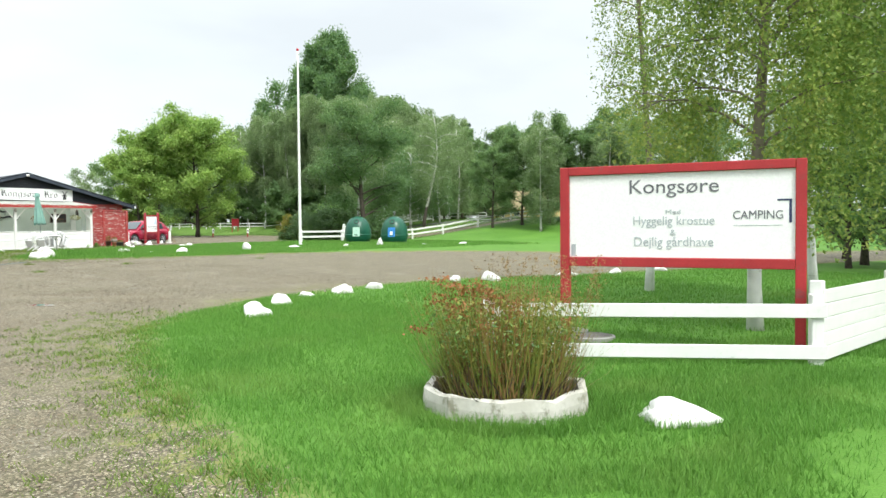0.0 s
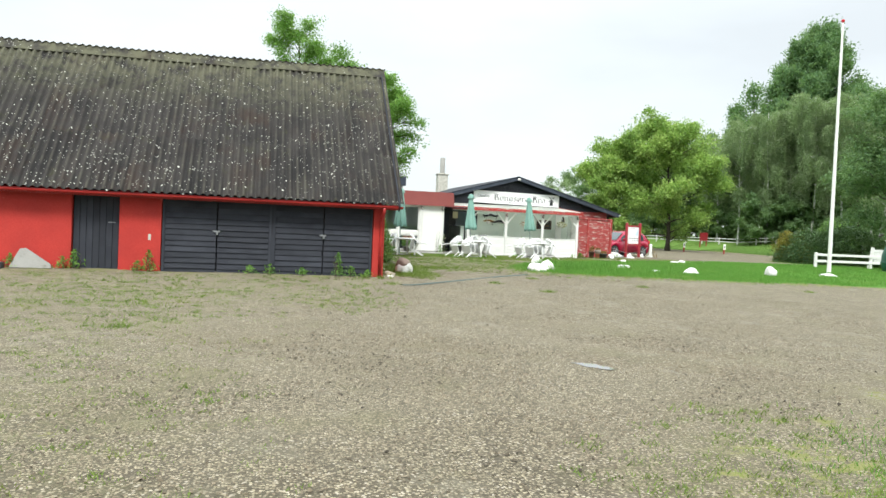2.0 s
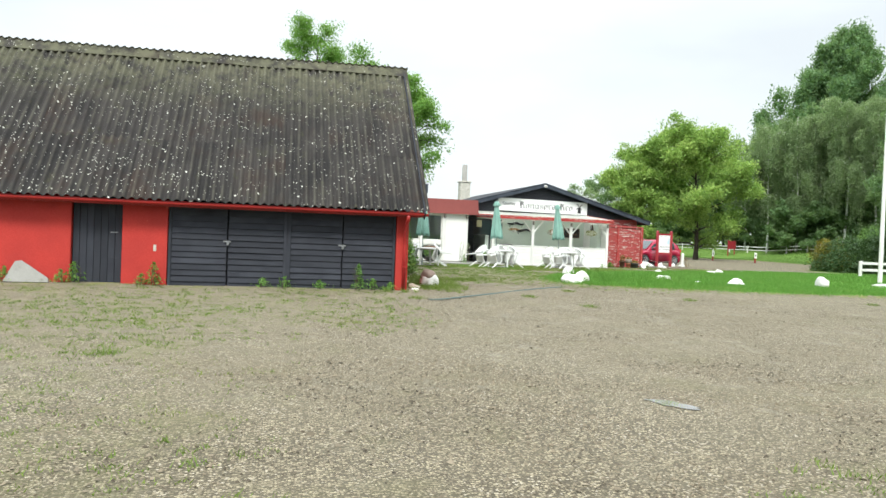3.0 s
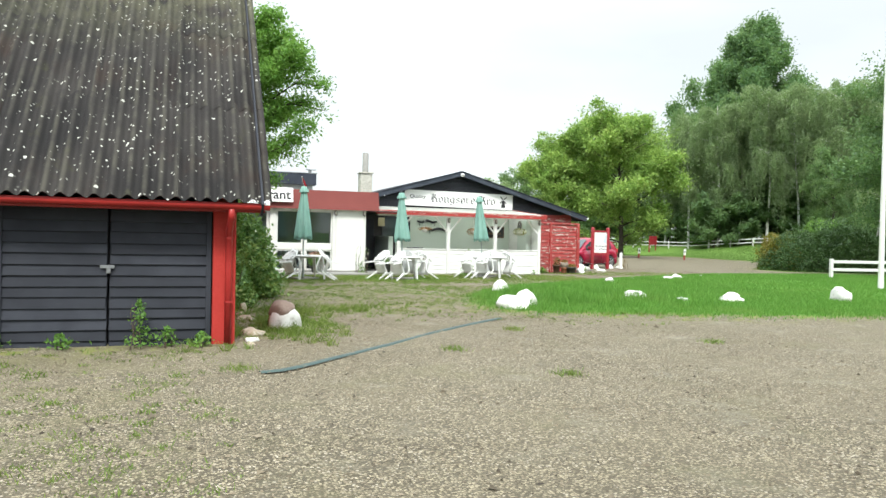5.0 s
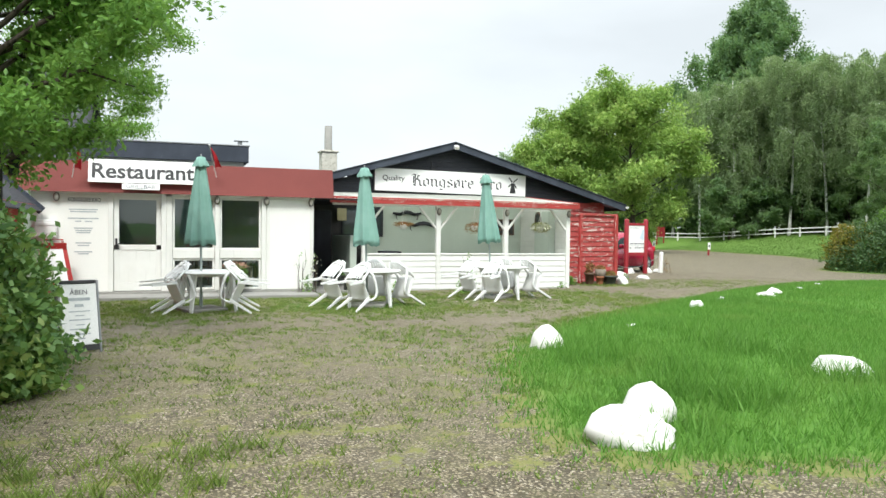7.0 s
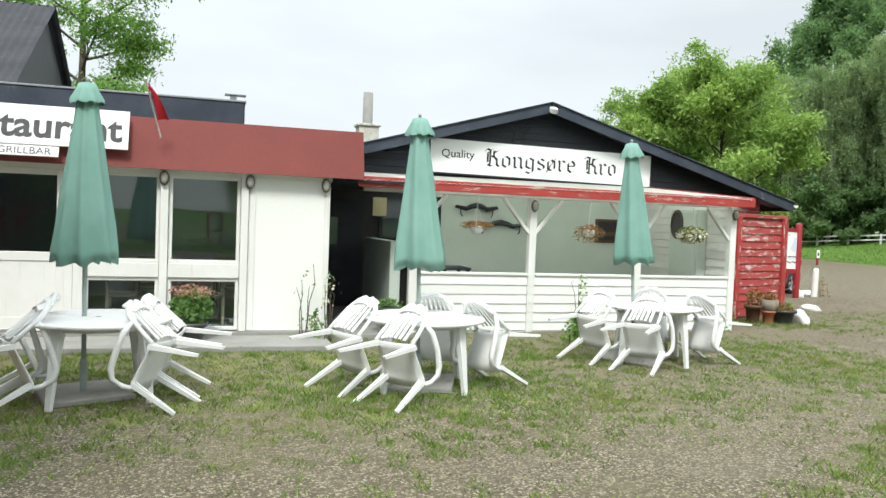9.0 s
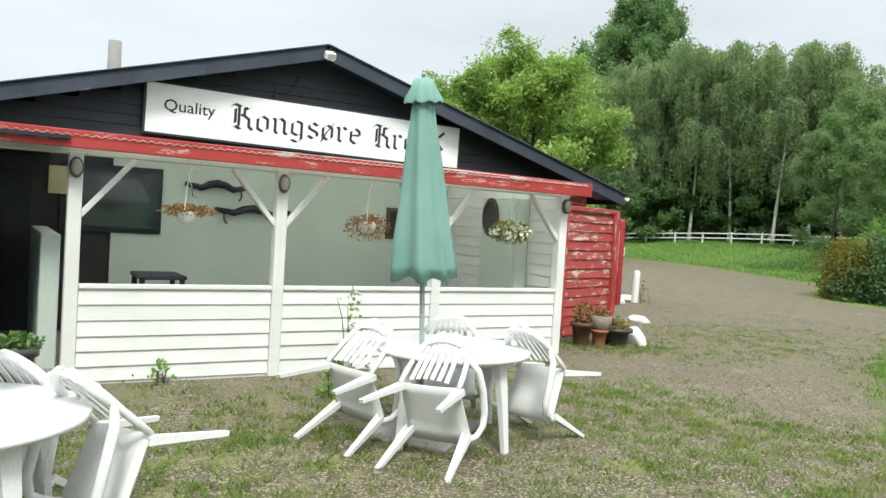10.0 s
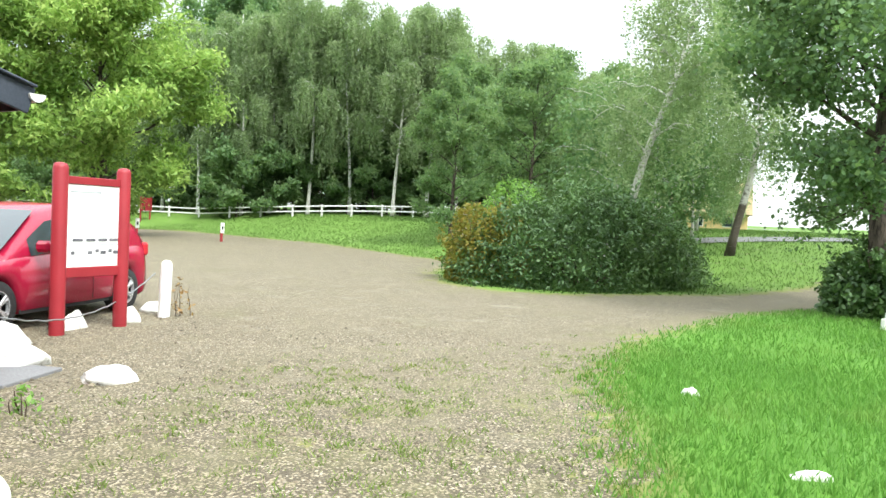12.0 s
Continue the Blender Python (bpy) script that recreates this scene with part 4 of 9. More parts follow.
def bulkhead_lamp(parent, x, y, z):
    lamp = part("bulkhead_lamp", G().lathe([(0.001, 0.0), (0.055, 0.004), (0.062, 0.02), (0.055, 0.045), (0.045, 0.05)], 16), LAMP_GREY, parent, "small oval outdoor lamp", True,
                Matrix.Translation((x, y, z)) @ Matrix.Rotation(math.pi / 2, 4, "X") @ Matrix.Diagonal((1.0, 1.55, 1.0, 1)))
    part("lens", G().lathe([(0.046, 0.048), (0.040, 0.066), (0.022, 0.078), (0.001, 0.08)], 16), LAMP_LENS, lamp, "", True)
    return lamp


def glazed(parent, x0, x1, z0, z1, y, frame=0.045, label="white-framed window pane"):
    """A pane in its own frame."""
    g = G()
    g.box(x0, x1, y - 0.03, y + 0.03, z1 - frame, z1, 0.005)
    g.box(x0, x1, y - 0.03, y + 0.03, z0, z0 + frame, 0.005)
    g.box(x0, x0 + frame, y - 0.028, y + 0.028, z0 + frame, z1 - frame, 0.005)
    g.box(x1 - frame, x1, y - 0.028, y + 0.028, z0 + frame, z1 - frame, 0.005)
    w = part("window", g, WHITE_POST, parent, label)
    p = part("pane", G().box(x0 + frame, x1 - frame, y - 0.004, y + 0.004, z0 + frame, z1 - frame), GLASS, w)
    p.visible_shadow = False
    return w


def build_restaurant():
    inn = thing("restaurant_wing", "white flat-roofed restaurant wing with a deep brown-red fascia", "building", Matrix.Diagonal((1, 1, 1.03, 1)))
    # walls
    part("front_wall", G().box(4.62, 6.08, WY, WY + 0.2, 0.12, 2.22, 0.006), WHITE_WALL, inn, "white rendered wall")
    part("front_wall", G().box(9.355, 10.42, WY, WY + 0.2, 0.12, 2.22, 0.006), WHITE_WALL, inn, "white rendered wall")
    part("plinth", G().box(4.6, 10.45, WY - 0.03, WY + 0.21, -0.2, 0.117, 0.012), CONCRETE, inn, "grey concrete plinth")
    for x in (6.08, 7.13, 8.245, 9.25):
        part("mullion", G().box(x, x + 0.10, WY - 0.035, WY + 0.15, 0.117, 2.22, 0.006), WHITE_POST, inn, "white timber upright")
    part("mullion", G().box(7.232, 7.355, WY - 0.03, WY + 0.15, 0.117, 2.22, 0.006), WHITE_POST, inn, "white timber upright")
    for x in (9.37, 10.36):
        part("cover_strip", G().box(x, x + 0.07, WY - 0.022, WY - 0.003, 0.13, 2.16, 0.004), WHITE_POST, inn)
    part("head_rail", G().box(4.62, 10.45, WY - 0.03, WY + 0.15, 2.10, 2.16, 0.005), WHITE_POST, inn)
    # door
    d = part("door", G().box(6.185, 7.125, WY + 0.02, WY + 0.06, 0.13, 0.30, 0.004).box(6.185, 7.125, WY + 0.02, WY + 0.06, 0.98, 1.09, 0.004)
             .box(6.185, 6.29, WY + 0.02, WY + 0.06, 0.30, 2.10, 0.004).box(7.03, 7.125, WY + 0.02, WY + 0.06, 0.30, 2.10, 0.004)
             .box(6.29, 7.03, WY + 0.02, WY + 0.06, 2.02, 2.10, 0.004).box(6.29, 7.03, WY + 0.032, WY + 0.05, 0.30, 0.98, 0.004), WHITE_POST, inn, "white half-glazed entrance door")
    p = part("pane", G().box(6.29, 7.03, WY + 0.036, WY + 0.044, 1.09, 2.02), GLASS, d)
    p.visible_shadow = False
    part("door_handle", G().box(6.215, 6.255, WY - 0.002, WY + 0.02, 1.0, 1.22, 0.006).box(6.22, 6.33, WY - 0.05, WY - 0.035, 1.09, 1.115, 0.005), DARK_METAL, d, "dark door handle")
    # two tall windows, with a white rail across
    for x0, x1 in ((7.36, 8.24), (8.35, 9.245)):
        glazed(inn, x0, x1, 0.985, 2.10, WY + 0.05)
        glazed(inn, x0, x1, 0.13, 0.80, WY + 0.05)
        part("window_rail", G().box(x0, x1, WY - 0.01, WY + 0.09, 0.802, 0.983, 0.006), WHITE_POST, inn, "broad white rail")
    # fascia, leaning a little
    g = G()
    g.prism([(WY - 0.20, 2.15), (WY - 0.17, 2.15), (WY + 0.03, 2.78), (WY - 0.005, 2.79)], "x", 4.2, 10.86)
    part("fascia", g, RED_FASCIA, inn, "plain brown-red fascia sheet")
    for x in (6.4, 8.62):
        part("fascia_joint", G().prism([(WY - 0.204, 2.16), (WY - 0.199, 2.16), (WY - 0.004, 2.785), (WY - 0.009, 2.785)], "x", x, x + 0.012), RED_FASCIA, inn)
    part("fascia_soffit", G().box(4.2, 10.86, WY - 0.165, WY + 0.02, 2.16, 2.18), WHITE_POST, inn)
    part("fascia_end", G().prism([(WY - 0.165, 2.16), (WY + 1.2, 2.16), (WY + 1.2, 2.74), (WY + 0.02, 2.76)], "x", 10.835, 10.855), RED_FASCIA, inn)
    part("flat_roof", G().box(4.3, 10.83, WY + 0.05, 46.4, 2.62, 2.72), ROOF_FELT, inn)
    # rooms behind the glass
    part("room_floor", G().box(4.64, 10.4, WY + 0.22, 46.3, 0.06, 0.12), ROOM, inn)
    part("room_wall", G().box(4.64, 10.4, 46.1, 46.3, 0.12, 2.6).box(4.64, 4.8, WY + 0.21, 46.09, 0.12, 2.6).box(10.28, 10.42, WY + 0.21, 46.09, 0.12, 2.6), ROOM, inn)
    part("room_ceiling", G().box(4.64, 10.4, WY + 0.2, 46.3, 2.30, 2.35), ROOM, inn)
    # lamps under the fascia
    for x in (5.1, 8.29, 9.36, 10.36):
        bulkhead_lamp(inn, x, WY - 0.04, 2.05)
    # upper flat-roofed block behind
    part("upper_wall", G().box(5.0, 9.3, 46.45, 51.5, 2.4, 3.5), WHITE_WALL, inn)
    part("upper_fascia", G().box(4.85, 9.40, 46.2, 46.26, 3.25, 3.68, 0.01).box(9.36, 9.42, 46.262, 51.6, 3.25, 3.68, 0.01), VERGE, inn, "black fascia of the raised roof")
    part("upper_roof", G().box(4.83, 9.44, 46.18, 51.7, 3.683, 3.72, 0.006), ZINC, inn, "pale metal roof edge")
    part("roof_vent", G().box(9.15, 9.27, 46.6, 46.72, 3.72, 3.86, 0.004).box(9.05, 9.45, 46.55, 46.8, 3.862, 3.88, 0.003), ZINC, inn, "small metal roof cowl")
    # writing on the wall
    lettering("KONGSØRE KRO", 0.62, 0.085, inn, SIGN_BLACK, Matrix.Translation((5.62, WY - 0.003, 2.00)))
    for i, (w, z) in enumerate(((0.55, 1.80), (0.50, 1.755), (0.58, 1.62), (0.12, 1.56), (0.14, 1.56), (0.36, 1.42), (0.30, 1.37), (0.26, 1.33), (0.30, 1.12), (0.22, 1.07), (0.34, 0.94), (0.2, 0.9))):
        x = 5.60 + (0.1 if i == 4 else -0.1 if i == 3 else 0)
        part("faded_line", G().box(x - w / 2, x + w / 2, WY - 0.004, WY + 0.001, z - 0.012, z + 0.012), SIGN_FADED, inn, "faded line of writing")
    return inn


build_restaurant()


def build_restaurant_sign():
    s = thing("restaurant_sign", "white board with bold black letters on the red fascia", "sign", Matrix.Translation((6.79, 41.50, 2.655)) @ Matrix.Rotation(radians(-17), 4, "X"))
    part("board", G().box(-1.08, 1.08, -0.045, -0.02, -0.255, 0.255, 0.004), SIGN_WHITE, s)
    lettering("Restaurant", 2.02, 0.335, s, SIGN_BLACK, Matrix.Translation((0, -0.047, 0.0)), bold=0.022)
    b = thing("grill_sign", "small white board under the restaurant sign", "sign", Matrix.Translation((6.73, 41.40, 2.335)) @ Matrix.Rotation(radians(-17), 4, "X"))
    part("board", G().box(-0.37, 0.37, -0.045, -0.025, -0.065, 0.065, 0.003), SIGN_WHITE, b)
    lettering("GRILLBAR", 0.58, 0.085, b, SIGN_GREY, Matrix.Translation((0, -0.047, 0)))


build_restaurant_sign()


# ---- the inn: black gable, porch ----
GY = 45.25
APEX_X, APEX_Z, EAVE_R, EAVE_RZ, EAVE_L, EAVE_LZ = 15.12, 4.05, 20.90, 2.35, 9.3, 2.42


def build_inn():
    inn = thing("inn", "low inn with a black boarded gable and a white veranda", "building")
    def roof_z(x):
        return APEX_Z - (x - APEX_X) / (EAVE_R - APEX_X) * (APEX_Z - EAVE_RZ) if x > APEX_X else APEX_Z - (APEX_X - x) / (APEX_X - EAVE_L) * (APEX_Z - EAVE_LZ)
    # walls
    part("right_wall", G().box(20.2, 20.4, GY + 0.01, 58, -0.1, 2.36), RED_FLAKED, inn, "red boarded side wall")
    part("left_wall", G().box(9.7, 9.9, 46.5, 58, -0.1, 2.4), WHITE_WALL, inn)
    part("back_wall", G().box(9.7, 20.4, 58, 58.2, -0.1, 2.4), WHITE_WALL, inn)
    part("gable_backing", G().prism([(10.45, 2.5), (20.35, 2.42), (APEX_X, APEX_Z - 0.12)], "y", GY + 0.03, GY + 0.15), TAR_GABLE, inn)
    n = 12
    for k in range(n):
        za = 2.42 + k * 0.135
        zb = za + 0.15
        xr = APEX_X + (APEX_Z - 0.06 - zb) / (APEX_Z - EAVE_RZ) * (EAVE_R - APEX_X) - 0.05
        xl = APEX_X - (APEX_Z - 0.06 - zb) / (APEX_Z - EAVE_LZ) * (APEX_X - EAVE_L) + 0.05
        xl, xr = max(xl, 10.3), min(xr, 20.35)
        if xr - xl < 0.3:
            break
        part("gable_board", G().box(xl, xr, -0.013, 0.012, -0.075, 0.075, 0.003), TAR_GABLE, inn, at=Matrix.Translation((0, GY + 0.012, (za + zb) / 2)) @ Matrix.Rotation(-0.12, 4, "X"))
    for k in range(17):
        part("front_board", G().box(17.47, 20.35, -0.011, 0.011, -0.08, 0.072, 0.003), RED_FLAKED, inn, at=Matrix.Translation((0, GY + 0.014, 0.07 + 0.144 * k)) @ Matrix.Rotation(-0.12, 4, "X"))
    # roof: two slopes of dark sheets
    front = 44.86
    for side, ex, ez in ((1, EAVE_R, EAVE_RZ), (-1, EAVE_L, EAVE_LZ)):
        length = math.hypot(ex - APEX_X, APEX_Z - ez)
        a = math.atan2(APEX_Z - ez, abs(ex - APEX_X))
        sheet = corrugated(14.0, length, 0.177, 0.02, 0.008, 4)
        m = Matrix.Translation((APEX_X, front if side < 0 else front + 14.0, APEX_Z)) @ Matrix.Rotation(-math.pi / 2 * side, 4, "Z")
        m = m @ Matrix.Rotation(-a, 4, "X")
        part("roof_slope", sheet.mesh("roof_slope", True, False), ROOF_FELT, inn, "dark corrugated roof", at=m)
        g = G().beam((APEX_X, front - 0.02, APEX_Z - 0.085), (ex + 0.03 * side, front - 0.02, ez - 0.085), 0.03, 0.19)
        part("verge_board", g, VERGE, inn, "blue-black weathered verge board")
        g = G().beam((APEX_X, front - 0.03, APEX_Z + 0.022), (ex + 0.05 * side, front - 0.03, ez + 0.022), 0.09, 0.02)
        part("verge_capping", g, VERGE, inn)
        part("eave_soffit", G().beam((APEX_X, front + 0.32, APEX_Z - 0.09), (ex, front + 0.32, ez - 0.09), 0.60, 0.015), TAR_GABLE, inn)
    part("right_fascia", G().box(EAVE_R - 0.05, EAVE_R - 0.02, front, 58.5, EAVE_RZ - 0.16, EAVE_RZ - 0.01, 0.004), TAR_GABLE, inn)
    gut = G()
    prof = [(math.cos(w) * 0.06, math.sin(w) * 0.06) for w in np.linspace(math.pi, 2 * math.pi, 9)] + [(math.cos(w) * 0.052, math.sin(w) * 0.052) for w in np.linspace(2 * math.pi, math.pi, 9)]
    gut.prism([(EAVE_R + 0.06 + p, EAVE_RZ - 0.03 + q) for p, q in prof], "y", front - 0.05, 58.5)
    part("gutter", gut, WHITE_POST, inn, "white half-round gutter")
    part("gutter_end", G().prism([(EAVE_R + 0.06 + p, EAVE_RZ - 0.03 + q) for p, q in prof[:9]], "y", front - 0.06, front - 0.045), WHITE_POST, inn)
    # chimney
    ch = part("chimney", G().box(13.42, 14.08, 56.2, 56.85, 3.2, 4.75, 0.02).box(13.36, 14.14, 56.14, 56.91, 4.752, 4.84, 0.02), CONCRETE_TUB, inn, "pale rendered chimney")
    part("flue", G().lathe([(0.17, 4.84), (0.165, 5.9), (0.12, 5.9), (0.12, 5.0)], 16, (13.75, 56.52, 0)), CONCRETE, ch, "grey flue pipe", True)
    # flood lamp and cables at the apex
    fl = part("floodlight", G().box(-0.07, 0.07, -0.16, -0.02, -0.06, 0.05, 0.02), PLASTIC, inn, "white floodlight", at=Matrix.Translation((15.13, 44.84, 3.95)) @ Matrix.Rotation(0.4, 4, "X"))
    part("lens", G().box(-0.055, 0.055, -0.166, -0.162, -0.045, 0.035), LAMP_LENS, fl)
    part("bracket", G().box(-0.02, 0.02, -0.02, 0.04, -0.02, 0.06, 0.004), DARK_METAL, fl)
    part("cable", G().tube([(14.52, GY - 0.02, 3.30), (14.54, GY - 0.04, 3.42), (14.50, GY - 0.03, 3.55), (14.42, GY - 0.03, 3.62)], 0.008, 6), DARK_METAL, inn)
    part("cable", G().tube([(14.62, GY - 0.02, 3.34), (14.72, GY - 0.05, 3.40), (14.82, GY - 0.03, 3.55), (14.86, GY - 0.03, 3.64)], 0.008, 6), DARK_METAL, inn)
    part("cable_box", G().box(14.5, 14.64, GY - 0.06, GY - 0.012, 3.24, 3.33, 0.006), DARK_METAL, inn)
    # veranda
    ver = PY = 42.27
    posts = (11.78, 13.70, 15.58, 17.40)
    bays = list(zip(posts[:-1], posts[1:]))
    r = rng(3)
    for x in posts:
        po = part("post", G().box(x - 0.06, x + 0.06, PY - 0.06, PY + 0.06, -0.1, 2.12, 0.008), WHITE_POST, inn, "white veranda post")
        bulkhead_lamp(inn, x, PY - 0.065, 1.98)
        for s in (-1, 1):
            if (x == posts[0] and s < 0) or (x == posts[-1] and s > 0):
                continue
            part("brace", G().beam((x + s * 0.05, PY, 1.55), (x + s * 0.50, PY, 2.09), 0.05, 0.075, (0, 1, 0)), WHITE_POST, inn, "slanting white brace")
    part("front_beam", G().box(11.0, 17.50, PY - 0.05, PY + 0.05, 2.095, 2.185, 0.008), WHITE_POST, inn)
    for x0, x1 in bays:
        a, b = x0 + 0.063, x1 - 0.063
        infill = part("parapet", G().box(a, b, PY + 0.0, PY + 0.02, 0.02, 0.88), WHITE_WOOD, inn, "white lapped-board parapet")
        n = 6
        for k in range(n):
            h = 0.86 / n
            g = G().box(-(b - a) / 2, (b - a) / 2, -0.011, 0.011, -h / 2 - 0.012, h / 2, 0.003)
            part("board", g, WHITE_WOOD, infill, at=Matrix.Translation(((a + b) / 2, PY - 0.022, 0.03 + (k + 0.5) * h + 0.003 * r.normal())) @ Matrix.Rotation(-0.13 + 0.012 * r.normal(), 4, "X"))
        part("sill", G().box(a, b, PY - 0.055, PY + 0.06, 0.885, 0.925, 0.006), WHITE_POST, inn)
        part("base_board", G().box(a, b, PY - 0.03, PY + 0.02, -0.12, 0.045, 0.005), WHITE_WOOD, inn)
    # veranda roof
    part("roof_edge", G().beam((10.86, 41.93, 2.215), (17.58, 41.93, 2.185), 0.028, 0.155), RED_EDGE, inn, "flaking red edge board")
    rise, run = 0.30, 45.2 - 41.88
    sheet = corrugated(6.66, math.hypot(rise, run), 0.076, 0.009, 0.004, 6)
    part("veranda_roof", sheet.mesh("veranda_roof", True, False), ROOF_CLEAR, inn, "cloudy corrugated plastic roof", at=Matrix.Translation((10.84, 41.90, 2.246)) @ Matrix.Rotation(math.atan2(rise, run), 4, "X"))
    for k in range(8):
        x = 10.95 + k * 0.93
        part("rafter", G().beam((x, 41.95, 2.215), (x, 45.2, 2.215 + rise * 0.96), 0.045, 0.09), WHITE_POST, inn)
    part("right_edge", G().beam((17.56, 41.96, 2.20), (17.56, 45.2, 2.49), 0.028, 0.15), RED_EDGE, inn)
    # veranda inside
    part("veranda_floor", G().box(11.7, 17.45, PY + 0.07, GY - 0.05, -0.1, 0.05), CONCRETE, inn)
    part("veranda_back_wall", G().box(12.45, 17.45, GY - 0.10, GY - 0.02, 0.05, 2.5), PORCH_WALL, inn, "pale green-grey painted wall")
    side = part("veranda_side_wall", G().prism([(PY + 0.07, 0.0), (GY - 0.11, 0.0), (GY - 0.11, 2.50), (PY + 0.07, 2.24)], "x", 17.42, 17.46), WHITE_WOOD, inn, "white boarded side wall")
    for k in range(15):
        h = 0.144
        part("board", G().box(-0.008, 0.008, -1.39, 1.39, -h / 2 - 0.006, h / 2, 0.003), WHITE_WOOD, side, at=Matrix.Translation((17.405, (PY + GY) / 2 - 0.02, 0.06 + (k + 0.5) * h)) @ Matrix.Rotation(0.10, 4, "Y"))
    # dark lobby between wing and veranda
    # back wall, side and ceiling all take near-black colours
    part("lobby_wall", G().box(10.42, 12.45, GY - 0.08, GY - 0.02, 0.0, 2.5), DARK_ROOM, inn, "near-black lobby wall")
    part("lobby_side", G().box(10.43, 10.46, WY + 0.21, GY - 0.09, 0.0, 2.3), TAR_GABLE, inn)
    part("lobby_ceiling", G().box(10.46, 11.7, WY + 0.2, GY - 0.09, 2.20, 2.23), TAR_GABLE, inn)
    part("lobby_floor", G().box(10.45, 11.695, WY - 0.02, GY - 0.09, -0.1, 0.06), CONCRETE, inn)
    part("lobby_counter", G().box(11.55, 11.72, PY + 0.5, GY - 0.3, 0.05, 1.35, 0.01), PORCH_WALL, inn)
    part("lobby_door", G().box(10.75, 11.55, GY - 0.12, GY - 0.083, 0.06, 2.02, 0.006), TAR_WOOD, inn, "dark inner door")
    part("door_pane", G().box(10.86, 11.08, GY - 0.126, GY - 0.121, 1.2, 1.7), CAR_GLASS, inn)
    part("veranda_window", G().box(11.85, 13.05, GY - 0.135, GY - 0.10, 1.30, 2.15, 0.006), TAR_WOOD, inn, "dark window in the veranda wall")
    part("window_pane", G().box(11.92, 12.98, GY - 0.14, GY - 0.136, 1.37, 2.08), CAR_GLASS, inn)
    # small red-brown frame at the wall top seen under the eave
    return inn


build_inn()


def build_kro_sign():
    s = thing("inn_sign", "long white board with black gothic-style lettering on the black gable", "sign", Matrix.Translation((15.17, GY - 0.10, 2.915)) @ Matrix.Rotation(radians(0.8), 4, "Y"))
    part("board", G().box(-2.37, 2.37, -0.02, 0.02, -0.32, 0.32, 0.004), SIGN_WHITE, s)
    part("frame", G().box(-2.40, 2.40, -0.012, 0.03, 0.322, 0.345).box(-2.40, 2.40, -0.012, 0.03, -0.345, -0.322).box(2.372, 2.40, -0.012, 0.03, -0.32, 0.32).box(-2.40, -2.372, -0.012, 0.03, -0.32, 0.32), DARK_METAL, s)
    lettering("Quality", 0.66, 0.20, s, SIGN_BLACK, Matrix.Translation((-1.82, -0.021, 0.03)), bold=0.006)
    gothic("Kongsøre", 1.95, 0.44, s, SIGN_BLACK, Matrix.Translation((-0.32, -0.021, -0.015)))
    gothic("Kro", 0.72, 0.36, s, SIGN_BLACK, Matrix.Translation((1.20, -0.021, 0.025)))
    g = G()
    x0, z0 = 1.94, 0.0
    g.prism([(x0 - 0.10, -0.24), (x0 + 0.10, -0.24), (x0 + 0.055, 0.02), (x0, 0.07), (x0 - 0.055, 0.02)], "y", -0.026, -0.0205)
    for a in (40, 130, 220, 310):
        g.box(0.02, 0.20, -0.027, -0.021, -0.016, 0.022, 0, Matrix.Translation((x0, 0, 0.08)) @ Matrix.Rotation(radians(-a), 4, "Y"))
    part("windmill_emblem", g, SIGN_BLACK, s, "small black windmill emblem")


build_kro_sign()


# ---- the wing with a dark roof beside the restaurant, and a hall behind ----
def build_side_wing():
    w = thing("side_building", "red-walled outbuilding with a dark pitched roof", "building")
    part("wall", G().box(4.25, 4.5, 36.5, 41.5, -0.1, 2.05, 0.008), RED_RENDER, w, "red rendered wall")
    part("gable_wall", G().box(-4.5, 4.245, 36.5, 36.75, -0.1, 2.05, 0.008), RED_RENDER, w)
    for py in (41.0, 38.6):
        part("wall_post", G().box(4.5, 4.58, py, py + 0.1, 0, 2.0, 0.008), RED_TRIM, w)
    part("gable", G().prism([(-4.4, 2.05), (4.3, 2.05), (-0.05, 6.1)], "y", 36.5, 36.7), TAR_GABLE, w)
    for s in (1, -1):
        a = math.atan2(4.5, 4.9)
        sheet = corrugated(5.2, math.hypot(4.9, 4.5), 0.177, 0.022, 0.008, 4)
        m = Matrix.Translation((-0.05, 36.25 if s < 0 else 41.45, 6.3)) @ Matrix.Rotation(-math.pi / 2 * s, 4, "Z") @ Matrix.Rotation(-a, 4, "X")
        part("roof_slope", sheet.mesh("roof_slope", True, False), ROOF_FELT, w, "dark corrugated roof", at=m)
    part("eave_board", G().box(4.70, 4.74, 36.3, 41.42, 1.80, 1.93, 0.004), RED_TRIM, w)
    # the steeper slope behind the restaurant's fascia, with a zinc edge
    part("roof_slope", G().prism([(4.62, 2.60), (2.20, 6.10), (2.02, 6.10), (4.44, 2.60)], "y", 41.95, 46.0), ROOF_FELT, w, "dark felted roof")
    part("zinc_edge", G().beam((4.63, 46.03, 2.62), (2.21, 46.03, 6.12), 0.05, 0.09), ZINC, w, "pale zinc verge")
    part("verge_board", G().beam((4.86, 41.47, 1.80), (-0.05, 41.47, 6.30), 0.03, 0.18), VERGE, w)


build_side_wing()


